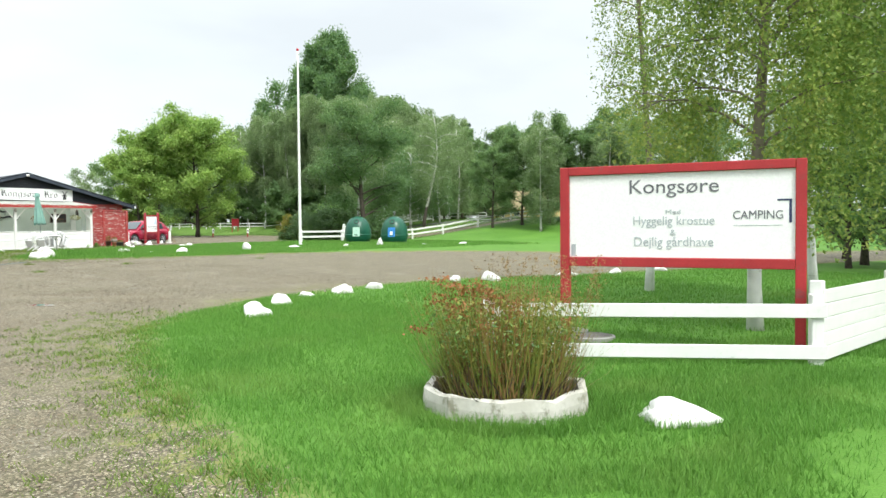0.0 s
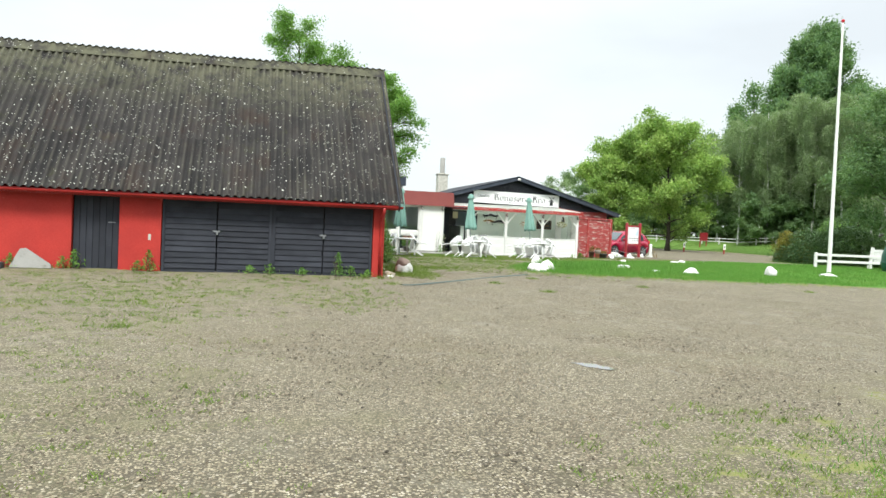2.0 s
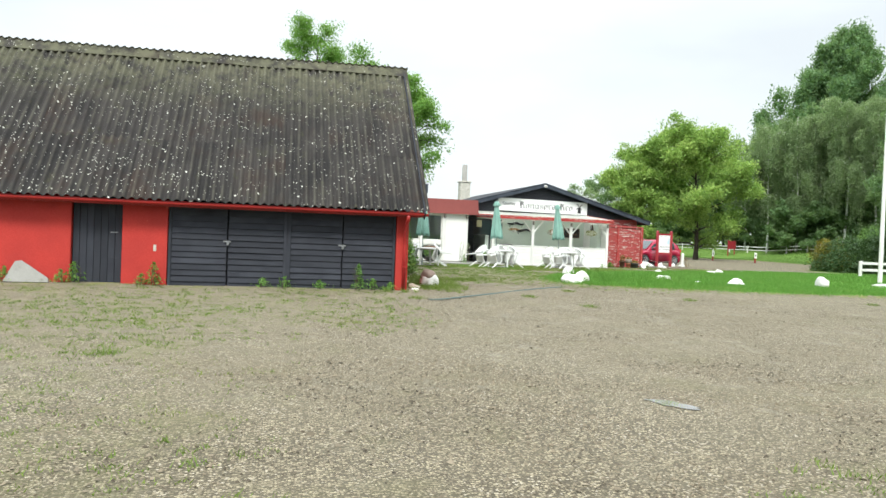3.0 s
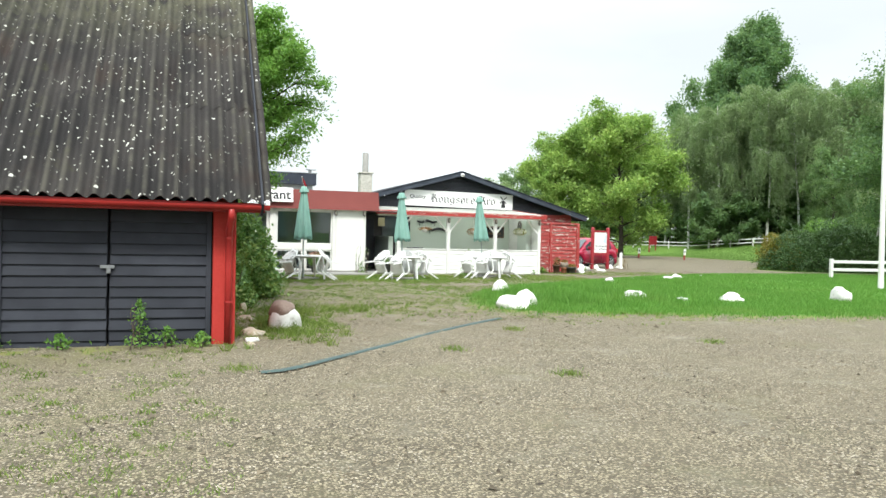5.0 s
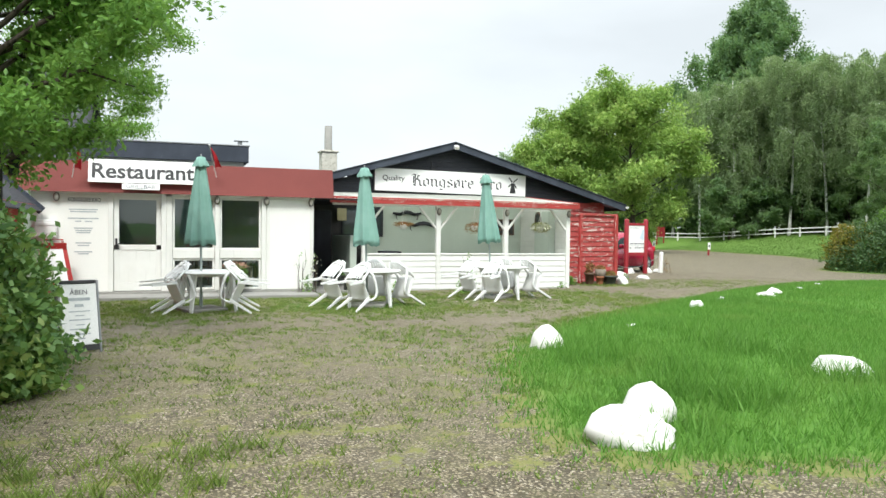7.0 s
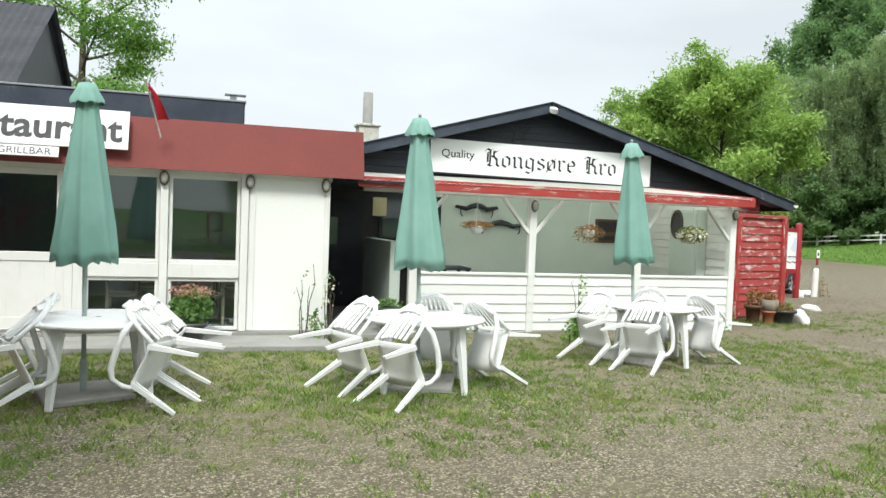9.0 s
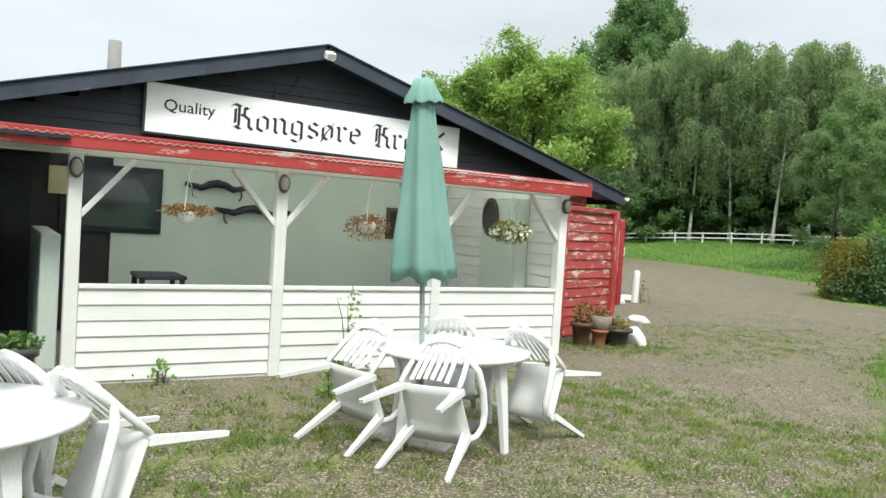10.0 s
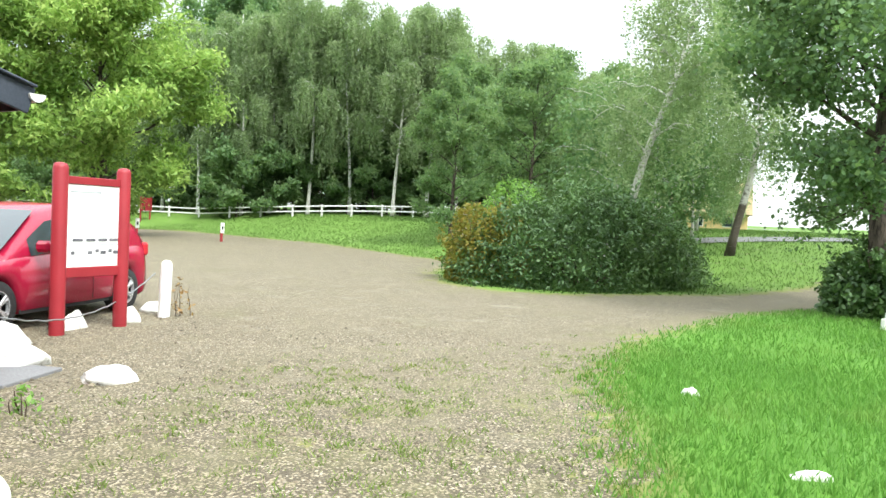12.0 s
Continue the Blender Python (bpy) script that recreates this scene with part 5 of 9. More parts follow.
def build_hall():
    h = thing("rear_hall", "dark corrugated-roofed hall behind the restaurant", "building", Matrix.Translation((-0.4, -2.6, 0)))
    part("wall", G().box(-6, 5.2, 50, 60, -0.1, 3.4), WHITE_WALL, h)
    for s in (1, -1):
        sheet = corrugated(11.6, 6.2, 0.177, 0.024, 0.008, 4)
        m = Matrix.Translation((-6.2 if s > 0 else 5.4, 55 - s * 5.2, 3.3)) @ Matrix.Rotation(0 if s > 0 else math.pi, 4, "Z") @ Matrix.Rotation(radians(33), 4, "X")
        part("roof_slope", sheet.mesh("roof_slope", True, False), ROOF_FELT, h, "dark corrugated roof", at=m)
    part("gable", G().prism([(50, 3.4), (60, 3.4), (55, 6.4)], "x", 5.0, 5.2), TAR_GABLE, h)


build_hall()


# ---- the flaking red windbreak beside the veranda ----
def build_windbreak():
    w = thing("windbreak", "head-high board screen with flaking red paint", "fence")
    a, b = Vector((17.52, 43.35, 0)), Vector((20.20, 44.29, 0))
    t = (b - a).normalized()
    length = (b - a).length
    base = Matrix.Translation(a) @ Matrix.Rotation(math.atan2(t.y, t.x), 4, "Z")
    r = rng(12)
    stops = (0.0, 1.15, length)
    for x, wd in ((0.02, 0.09), (1.15, 0.13), (1.90, 0.0), (length - 0.06, 0.14)):
        if wd == 0:
            continue
        part("upright", G().box(x - wd / 2, x + wd / 2, -0.115, -0.045, 0.0, 2.02, 0.006), RED_UPRIGHT, w, at=base)
    part("end_post", G().box(length - 0.05, length + 0.035, -0.043, 0.06, -0.1, 2.0, 0.008), RED_FLAKED, w, at=base)
    part("top_rail", G().box(0, length + 0.02, -0.085, 0.02, 1.99, 2.06, 0.008), RED_FLAKED, w, at=base)
    for i in range(2):
        x0, x1 = stops[i] + (0.0 if i == 0 else 0.05), stops[i + 1] - (0.05 if i == 0 else 0.07)
        n = 13
        h = 1.92 / n
        for k in range(n):
            g = G().box(-(x1 - x0) / 2, (x1 - x0) / 2, -0.011, 0.011, -h / 2 - 0.014, h / 2, 0.003)
            # long boards bow and pull loose
            bow = 0.006 * r.normal()
            g.v = [(p[0], p[1] + bow * (1 - (2 * p[0] / (x1 - x0)) ** 2), p[2] + 0.012 * r.normal() * 0) for p in g.v]
            part("plank", g, RED_FLAKED, w, at=base @ Matrix.Translation(((x0 + x1) / 2, -0.03, 0.06 + (k + 0.5) * h)) @ Matrix.Rotation(-0.17 + 0.03 * r.normal(), 4, "X") @ Matrix.Rotation(0.004 * r.normal(), 4, "Y"))


build_windbreak()

# ---- garden furniture in front of the inn ----
def chair_parts(parent):
    """A white one-piece plastic armchair, facing +y, its feet on z = 0."""
    seat = G()
    v, f = [], []
    nx, ny = 6, 6
    for layer in (0, -0.014):
        for j in range(ny + 1):
            for i in range(nx + 1):
                u, w = i / nx * 2 - 1, j / ny
                half = 0.225 + 0.02 * w
                z = 0.415 + 0.035 * w + 0.012 * u * u - (0.03 * max(0, w - 0.85) / 0.15) + layer
                v.append((u * half, -0.20 + 0.44 * w, z))
    m = (nx + 1) * (ny + 1)
    for j in range(ny):
        for i in range(nx):
            a = j * (nx + 1) + i
            f.append((a, a + 1, a + nx + 2, a + nx + 1))
            f.append((m + a, m + a + nx + 1, m + a + nx + 2, m + a + 1))
    rim = [i for i in range(nx + 1)] + [(j + 1) * (nx + 1) + nx for j in range(ny)] + [ny * (nx + 1) + i for i in range(nx - 1, -1, -1)] + [j * (nx + 1) for j in range(ny - 1, 0, -1)]
    for k in range(len(rim)):
        a, b = rim[k], rim[(k + 1) % len(rim)]
        f.append((a, m + a, m + b, b))
    seat.add(v, f)
    part("seat", seat, PLASTIC, parent, smooth=True)
    # back: a bowed frame with five slats
    def back(u, w):
        return (u * (0.225 - 0.055 * w * w), -0.20 - 0.15 * w - 0.045 * (1 - u * u), 0.42 + 0.37 * w + 0.035 * (1 - u * u) * w)
    def ribbon(points, widths, normal, thick=0.016):
        g = G()
        v, f = [], []
        n = len(points)
        for p, (dx, dz) in zip(points, widths):
            p = Vector(p)
            for s, t in ((-1, -1), (1, -1), (1, 1), (-1, 1)):
                v.append(p + Vector((dx, 0, dz)) * s * 0.5 + Vector(normal) * thick * 0.5 * t)
        for i in range(n - 1):
            for k in range(4):
                f.append((4 * i + k, 4 * i + (k + 1) % 4, 4 * i + 4 + (k + 1) % 4, 4 * i + 4 + k))
        f.append((3, 2, 1, 0))
        f.append((4 * n - 4, 4 * n - 3, 4 * n - 2, 4 * n - 1))
        return g.add(v, f)
    arc = [back(math.sin(a), 0.72 + 0.28 * math.cos(a)) for a in np.linspace(-1.57, 1.57, 13)]
    arc = [back(-1, w) for w in (0.0, 0.25, 0.5)] + arc + [back(1, w) for w in (0.5, 0.25, 0.0)]
    part("back_frame", G().tube(arc, [0.020] * 3 + [0.026] * 13 + [0.020] * 3, 8), PLASTIC, parent, smooth=True)
    part("back_top", ribbon([back(u, 0.90) for u in np.linspace(-0.72, 0.72, 9)], [(0.0, 0.13)] * 9, (0, 1, 0.2)), PLASTIC, parent, smooth=False)
    for u in (-0.60, -0.36, -0.12, 0.12, 0.36, 0.60):
        part("slat", ribbon([back(u, w) for w in (0.0, 0.3, 0.6, 0.86)], [(0.030, 0.0)] * 4, (0, 1, 0.3), 0.011), PLASTIC, parent)
    for s in (-1, 1):
        arm = [(s * 0.215, -0.285, 0.66), (s * 0.27, -0.20, 0.665), (s * 0.285, -0.05, 0.66), (s * 0.28, 0.12, 0.645), (s * 0.275, 0.20, 0.60), (s * 0.265, 0.215, 0.50), (s * 0.245, 0.205, 0.43)]
        part("armrest", G().tube(arm, [0.02, 0.026, 0.028, 0.028, 0.025, 0.022, 0.02], 8), PLASTIC, parent, smooth=True)
        for y0, y1, lean in ((0.20, 0.255, 0.03), (-0.19, -0.30, 0.05)):
            g = G()
            a, b = Vector((s * 0.225, y0, 0.435)), Vector((s * (0.235 + lean), y1, 0.0))
            v, f = [], []
            for p, w, d in ((a, 0.070, 0.045), ((a + b) / 2, 0.050, 0.036), (b, 0.034, 0.028)):
                sgn = 1 if y0 > 0 else -1
                for dx, dy in ((-w / 2, 0), (w / 2, 0), (w / 2, -sgn * d), (0.008 * s + w / 2 - 0.012, -sgn * d), (w / 2 - 0.014, -sgn * 0.012), (-w / 2 + 0.014, -sgn * 0.012), (-w / 2 + 0.012, -sgn * d), (-w / 2, -sgn * d)):
                    v.append((p.x + dx, p.y + dy, p.z))
            for i in range(2):
                for k in range(8):
                    f.append((8 * i + k, 8 * i + (k + 1) % 8, 8 * i + 8 + (k + 1) % 8, 8 * i + 8 + k))
            f.append(tuple(reversed(range(8))))
            f.append(tuple(range(16, 24)))
            part("leg", g.add(v, f), PLASTIC, parent)


def tipped(cx, cy, angle, facing, tilt, reach, roll=0.0, ground=0.0):
    """The pose of a chair that leans forward against a table at (cx, cy); reach: how far its front feet stand from the middle."""
    a = radians(angle)
    x, y = cx + math.cos(a) * reach, cy + math.sin(a) * reach
    m = Matrix.Translation((x, y, ground)) @ Matrix.Rotation(radians(facing - 90), 4, "Z") @ Matrix.Rotation(radians(roll), 4, "Y")
    return m @ Matrix.Rotation(-radians(tilt), 4, "X") @ Matrix.Translation((0, -0.245, 0.0))


def table_parts(parent, radius=0.62):
    part("tabletop", G().lathe([(0.025, 0.725), (0.10, 0.722), (radius - 0.04, 0.722), (radius - 0.008, 0.716), (radius, 0.705), (radius - 0.006, 0.685), (radius - 0.02, 0.682), (radius - 0.03, 0.70), (0.03, 0.702), (0.025, 0.725)], 48), PLASTIC, parent, smooth=True)
    part("apron", G().lathe([(radius - 0.14, 0.70), (radius - 0.14, 0.64), (radius - 0.155, 0.64), (radius - 0.155, 0.70)], 36), PLASTIC, parent, smooth=True)
    for k in range(4):
        a = math.pi / 4 + k * math.pi / 2
        c, s = math.cos(a), math.sin(a)
        g = G()
        v = []
        for z, w, r in ((0.70, 0.085, radius - 0.16), (0.35, 0.062, radius - 0.105), (0.0, 0.045, radius - 0.06)):
            for dx, dy in ((-1, -0.55), (1, -0.55), (1, 0.55), (-1, 0.55)):
                p, q = r + dy * w * 0.7, dx * w * 0.6
                v.append((c * p - s * q, s * p + c * q, z))
        f = [(4 * i + k2, 4 * i + (k2 + 1) % 4, 4 * i + 4 + (k2 + 1) % 4, 4 * i + 4 + k2) for i in range(2) for k2 in range(4)] + [(3, 2, 1, 0), (8, 9, 10, 11)]
        part("leg", g.add(v, f), PLASTIC, parent)


def parasol_parts(parent, seed, top=2.72, lower=1.22, wide=0.262):
    r = rng(int(seed * 10))
    part("pole", G().lathe([(0.021, 0.02), (0.021, 1.2), (0.019, 1.21), (0.019, top - 0.02)], 14, caps=True), POLE_GREY, parent, "grey-green metal pole", True)
    seg, v, f = 64, [], []
    levels = [(0.00, 1.00), (0.06, 0.99), (0.2, 0.90), (0.4, 0.76), (0.6, 0.60), (0.78, 0.45), (0.885, 0.37)]
    for h, k in levels:
        for i in range(seg):
            w = 2 * math.pi * i / seg
            fold = 0.36 * (1 - h * 0.55) * (1 - abs(math.sin(w * 3.5 + 0.6 * math.sin(seed) + h * 0.7 + 0.35 * math.sin(w + seed)))) + 0.07 * math.sin(w * 2 + seed)
            rad = wide * k * (0.74 + fold)
            drop = 0.045 * (1 - abs(math.sin(w * 3.5))) if h == 0 else 0
            v.append((rad * math.cos(w), rad * math.sin(w), lower + (top - lower) * h - drop + 0.015 * math.sin(w * 2 + seed) * (1 - h)))
    n = len(levels)
    for j in range(n - 1):
        for i in range(seg):
            f.append((j * seg + i, j * seg + (i + 1) % seg, (j + 1) * seg + (i + 1) % seg, (j + 1) * seg + i))
    g = G().add(v, f)
    # turned-in hem
    hem = [(p[0] * 0.72, p[1] * 0.72, p[2] + 0.07) for p in v[:seg]]
    o = len(g.v)
    g.v.extend(hem)
    g.f.extend((i, o + i, o + (i + 1) % seg, (i + 1) % seg) for i in range(seg))
    canopy = part("canopy", g, PARASOL, parent, "folded pale green cloth", True)
    cap = G()
    v, f = [], []
    for h, k in ((-0.02, 0.135), (0.0, 0.132), (0.08, 0.095), (0.14, 0.07), (0.155, 0.0)):
        for i in range(32):
            w = 2 * math.pi * i / 32
            rad = k * (1 + 0.14 * math.sin(w * 8) * (1 if h < 0.05 else 0.4))
            v.append((rad * math.cos(w), rad * math.sin(w), top - 0.16 + h - (0.02 * abs(math.sin(w * 4)) if h < 0 else 0)))
    f = [(j * 32 + i, j * 32 + (i + 1) % 32, (j + 1) * 32 + (i + 1) % 32, (j + 1) * 32 + i) for j in range(4) for i in range(32)]
    part("vent_cap", cap.add(v, f), PARASOL, canopy, "", True)
    part("finial", G().lathe([(0.012, top - 0.01), (0.016, top + 0.01), (0.012, top + 0.03), (0.001, top + 0.035)], 10), ZINC, parent, "", True)
    part("foot_slab", G().box(-0.36, 0.36, -0.36, 0.36, 0.0, 0.055, 0.01), CONCRETE, parent, "square grey concrete slab")
    part("foot_tube", G().lathe([(0.03, 0.05), (0.03, 0.34), (0.024, 0.34)], 14), POLE_GREY, parent, "", True)


def build_furniture():
    table = thing("garden_table", "round white plastic garden table with a parasol through its middle", "table", pose(7.95, 38.55, 0.0, 0, 0, 12), "tables before the inn")
    table_parts(table)
    copy_thing(table, pose(10.98, 38.62, 0.0, 0, 0, -12))
    copy_thing(table, pose(14.3, 39.72, 0.0, 0, 0, -25))
    for k, (x, y, rz, lx, ly, top) in enumerate(((7.83, 38.6, 20, 0.2, -0.4, 2.80), (10.95, 38.66, -20, 0.3, -1.6, 2.73), (14.14, 39.84, 35, -0.5, -6.0, 2.78))):
        p = thing("parasol", "closed pale green parasol on a concrete slab", "parasol", pose(x, y, 0.0, lx, ly, rz), "parasols before the inn")
        parasol_parts(p, 3 + k * 2.3, top, (1.22, 1.22, 1.28)[k])
    first = None
    plan = [(7.95, 38.55, 168, 12, 69, 0.95, 2), (7.95, 38.55, 206, 22, 70, 0.97, -3), (7.95, 38.55, 326, 158, 69, 0.95, 3), (7.95, 38.55, 8, 170, 69, 0.93, -2),
            (10.98, 38.62, 188, 29, 69, 1.05, 2), (10.98, 38.62, 231, 34, 70, 1.04, -2), (10.98, 38.62, 8, 207, 69, 1.0, 3), (10.98, 38.62, 62, 240, 68, 0.99, 0),
            (14.3, 39.72, 178, 22, 69, 1.05, 2), (14.3, 39.72, 226, 33, 70, 1.02, -3), (14.3, 39.72, 352, 196, 69, 1.0, 2), (14.3, 39.72, 60, 240, 68, 0.99, 0)]
    for cx, cy, ang, facing, tilt, reach, roll in plan:
        m = tipped(cx, cy, ang, facing, tilt, reach, roll, 0.0)
        if first is None:
            first = thing("garden_chair", "white plastic armchair tipped forward against its table", "chair", m, "chairs round the tables")
            chair_parts(first)
        else:
            copy_thing(first, m)


build_furniture()


# ---- stones ----
def stone_mesh(name, seed, sx, sy, sz, rough=0.30, flat=0.30, sub=3):
    bm = bmesh.new()
    bmesh.ops.create_icosphere(bm, subdivisions=sub, radius=1.0)
    off = Vector((seed * 7.3, seed * 3.1, seed * 1.7))
    for v in bm.verts:
        p = v.co.copy()
        k = 1 + rough * noise.noise(p * 0.9 + off) * 2 + rough * 0.5 * noise.noise(p * 2.3 + off) + rough * 0.12 * noise.noise(p * 7 + off)
        q = p * k
        # broken facets
        for a in range(6):
            nrm = Vector((math.sin(seed + a * 2.1), math.cos(seed * 1.7 + a * 1.3), 0.3 + 0.5 * math.sin(seed * 0.7 + a))).normalized()
            d = q.dot(nrm) - 0.74
            if d > 0:
                q -= nrm * d * 0.9
        z = q.z if q.z > -flat else -flat + (q.z + flat) * 0.15
        v.co = (q.x * sx, q.y * sy, (z + flat) * sz / (1 + flat))
    me = bpy.data.meshes.new(name)
    bm.to_mesh(me)
    bm.free()
    me.polygons.foreach_set("use_smooth", [True] * len(me.polygons))
    return me


def build_stones():
    plan = [
        (7.57, 10.72, 0.25, 0.25), (8.65, 11.63, 0.26, 0.22), (9.81, 12.48, 0.23, 0.13), (10.66, 12.41, 0.26, 0.23), (11.71, 12.67, 0.25, 0.2), (14.3, 12.72, 0.29, 0.2),
        (15.0, 12.2, 0.29, 0.28), (17.6, 11.8, 0.29, 0.19), (19.35, 11.4, 0.35, 0.18), (21.15, 11.04, 0.34, 0.18), (6.23, 2.98, 0.345, 0.185),
        (10.36, 28.76, 0.42, 0.32), (10.72, 29.12, 0.31, 0.40), (11.77, 32.72, 0.26, 0.32), (13.9, 30.22, 0.33, 0.22), (14.9, 29.8, 0.22, 0.14), (16.08, 29.68, 0.34, 0.26), (18.88, 29.3, 0.36, 0.42),
        (22.3, 30.65, 0.36, 0.17), (25.1, 30.2, 0.14, 0.16), (26.85, 29.65, 0.34, 0.36), (29.9, 29.5, 0.30, 0.13), (31.5, 28.1, 0.28, 0.20),
        (14.04, 34.2, 0.15, 0.06), (17.05, 36.45, 0.24, 0.20), (18.7, 37.7, 0.13, 0.10), (20.5, 38.3, 0.27, 0.15), (21.2, 38.8, 0.27, 0.20), (21.93, 39.33, 0.12, 0.07), (23.05, 39.83, 0.15, 0.09), (24.95, 41.05, 0.12, 0.12),
        (21.97, 45.36, 0.32, 0.17), (19.78, 43.26, 0.40, 0.31), (21.8, 46.52, 0.36, 0.26), (22.1, 47.6, 0.34, 0.34), (23.36, 48.12, 0.24, 0.24), (24.16, 48.17, 0.17, 0.22), (25.15, 48.95, 0.25, 0.18),
    ]
    for i, (x, y, r, h) in enumerate(plan):
        me = stone_mesh("white_stone", i * 1.37 + 0.6, r, r * (0.72 + 0.2 * math.sin(i * 2.1)), h * 0.92, 0.14 if (x, y) in ((11.77, 32.72), (19.78, 43.26)) else 0.30)
        solid("white_stone", me, ROCK_WHITE, "whitewashed field stone bordering the drive" if i < 31 else "whitewashed field stone beside the inn", "stone", "white border stones", at=pose(x, y, height(x, y) - 0.03, 0, 0, i * 47))
    # boulder planter and loose stones at the barn's corner
    b = thing("boulder", "whitewashed boulder with a bare brown top", "stone", pose(5.84, 26.92, height(5.84, 26.92) - 0.05, 0, 0, 20))
    part("body", stone_mesh("body", 4.4, 0.30, 0.28, 0.44, 0.12, 0.12), ROCK_WHITE, b)
    part("bare_top", stone_mesh("bare_top", 4.9, 0.225, 0.21, 0.20, 0.10), ROCK_RAW, b, "bare brown stone", at=pose(-0.03, -0.02, 0.265, 12, -8, 0))
    for i, (x, y, r, h) in enumerate(((5.34, 26.25, 0.17, 0.13), (5.42, 29.05, 0.09, 0.20), (5.36, 28.0, 0.14, 0.09), (5.30, 25.75, 0.12, 0.07), (5.46, 27.85, 0.08, 0.06), (5.33, 28.55, 0.08, 0.08), (5.26, 25.42, 0.08, 0.06))):
        solid("field_stone", stone_mesh("field_stone", 11 + i * 2.3, r, r * 0.8, h), ROCK_WHITE if i in (3, 4) else FIELD_STONE, "pale field stone lying against the barn's corner", "stone", "stones at the barn", at=pose(x, y, height(x, y) - 0.02, 0, 0, i * 71))
    # slab and trough by the barn door
    solid("stone_slab", G().prism([(-0.42, 0.0), (0.42, 0.0), (0.40, 0.10), (-0.12, 0.46), (-0.24, 0.44)], "y", -0.06, 0.06), CONCRETE, "grey broken slab leaning on the barn wall", "slab", at=pose(-2.78, 25.28, height(-2.78, 25.28) - 0.01, -22, 0, 3))
    t = thing("trough", "low pale concrete trough by the barn wall", "trough", pose(-4.1, 25.05, height(-4.1, 25.05), 0, 0, 2))
    part("basin", G().box(-0.9, 0.62, -0.16, 0.16, 0.0, 0.17, 0.02), CONCRETE_TUB, t)
    part("end_block", G().box(0.64, 0.84, -0.12, 0.12, 0.0, 0.14, 0.015), DARK_METAL, t)
    for i, (x, y, r, h) in enumerate(((-3.6, 25.3, 0.2, 0.30), (-3.95, 25.32, 0.22, 0.26), (-4.5, 25.3, 0.2, 0.28))):
        solid("field_stone", stone_mesh("field_stone", 41 + i * 2.3, r, r * 0.8, h), CONCRETE_TUB, "pale field stone lying by the barn wall", "stone", "stones at the barn", at=pose(x, y, height(x, y) - 0.02, 0, 0, i * 71))


build_stones()


# ---- the roadside sign, its fence and the planted ring ----
def build_road_sign():
    L, R = Vector((8.61, 5.6, 0)), Vector((9.38, 3.16, 0))
    t = (R - L).normalized()
    w = (R - L).length / 1.08
    base = Matrix.Translation((L.x, L.y, height(9.0, 4.4) - 0.05)) @ Matrix.Rotation(math.atan2(t.y, t.x), 4, "Z") @ Matrix.Scale(1.08, 4)
    s = thing("road_sign", "wide white camping board in a worn red timber frame", "sign", base)
    for x in (0.0, w):
        part("post", G().box(x - 0.05, x + 0.05, -0.04, 0.05, -0.1, 2.0, 0.006), RED_SIGN, s, "worn red post")
    part("top_rail", G().box(0.052, w - 0.052, -0.045, 0.04, 1.91, 2.0, 0.006), RED_SIGN, s)
    part("bottom_rail", G().box(0.052, w - 0.052, -0.045, 0.04, 0.92, 1.02, 0.006), RED_SIGN, s)
    part("board", G().box(0.052, w - 0.052, -0.01, 0.012, 1.022, 1.908), SIGN_WHITE, s, "white painted board")
    lettering("Kongsøre", 0.90, 0.19, s, SIGN_GREY, Matrix.Translation((w * 0.49, -0.011, 1.745)))
    lettering("Med", 0.15, 0.045, s, SIGN_FADED, Matrix.Translation((w * 0.49, -0.011, 1.50)))
    lettering("Hyggelig krostue", 0.82, 0.12, s, SIGN_FADED, Matrix.Translation((w * 0.49, -0.011, 1.395)))
    lettering("&", 0.06, 0.06, s, SIGN_FADED, Matrix.Translation((w * 0.49, -0.011, 1.285)))
    lettering("Dejlig gårdhave", 0.80, 0.13, s, SIGN_FADED, Matrix.Translation((w * 0.49, -0.011, 1.175)))
    lettering("CAMPING", 0.46, 0.085, s, SIGN_GREY, Matrix.Translation((w * 0.835, -0.011, 1.46)))
    part("arrow_line", G().box(w * 0.91, w * 0.965, -0.014, -0.0105, 1.595, 1.612).box(w * 0.955, w * 0.965, -0.014, -0.0105, 1.38, 1.594), SIGN_BLUE, s, "navy corner line")
    part("under_line", G().box(w * 0.74, w * 0.93, -0.0135, -0.0105, 1.352, 1.357), SIGN_FADED, s)
    part("algae_stain", G().box(0.07, 0.12, -0.0125, -0.0105, 1.03, 1.16), SIGN_FADED, s)


build_road_sign()


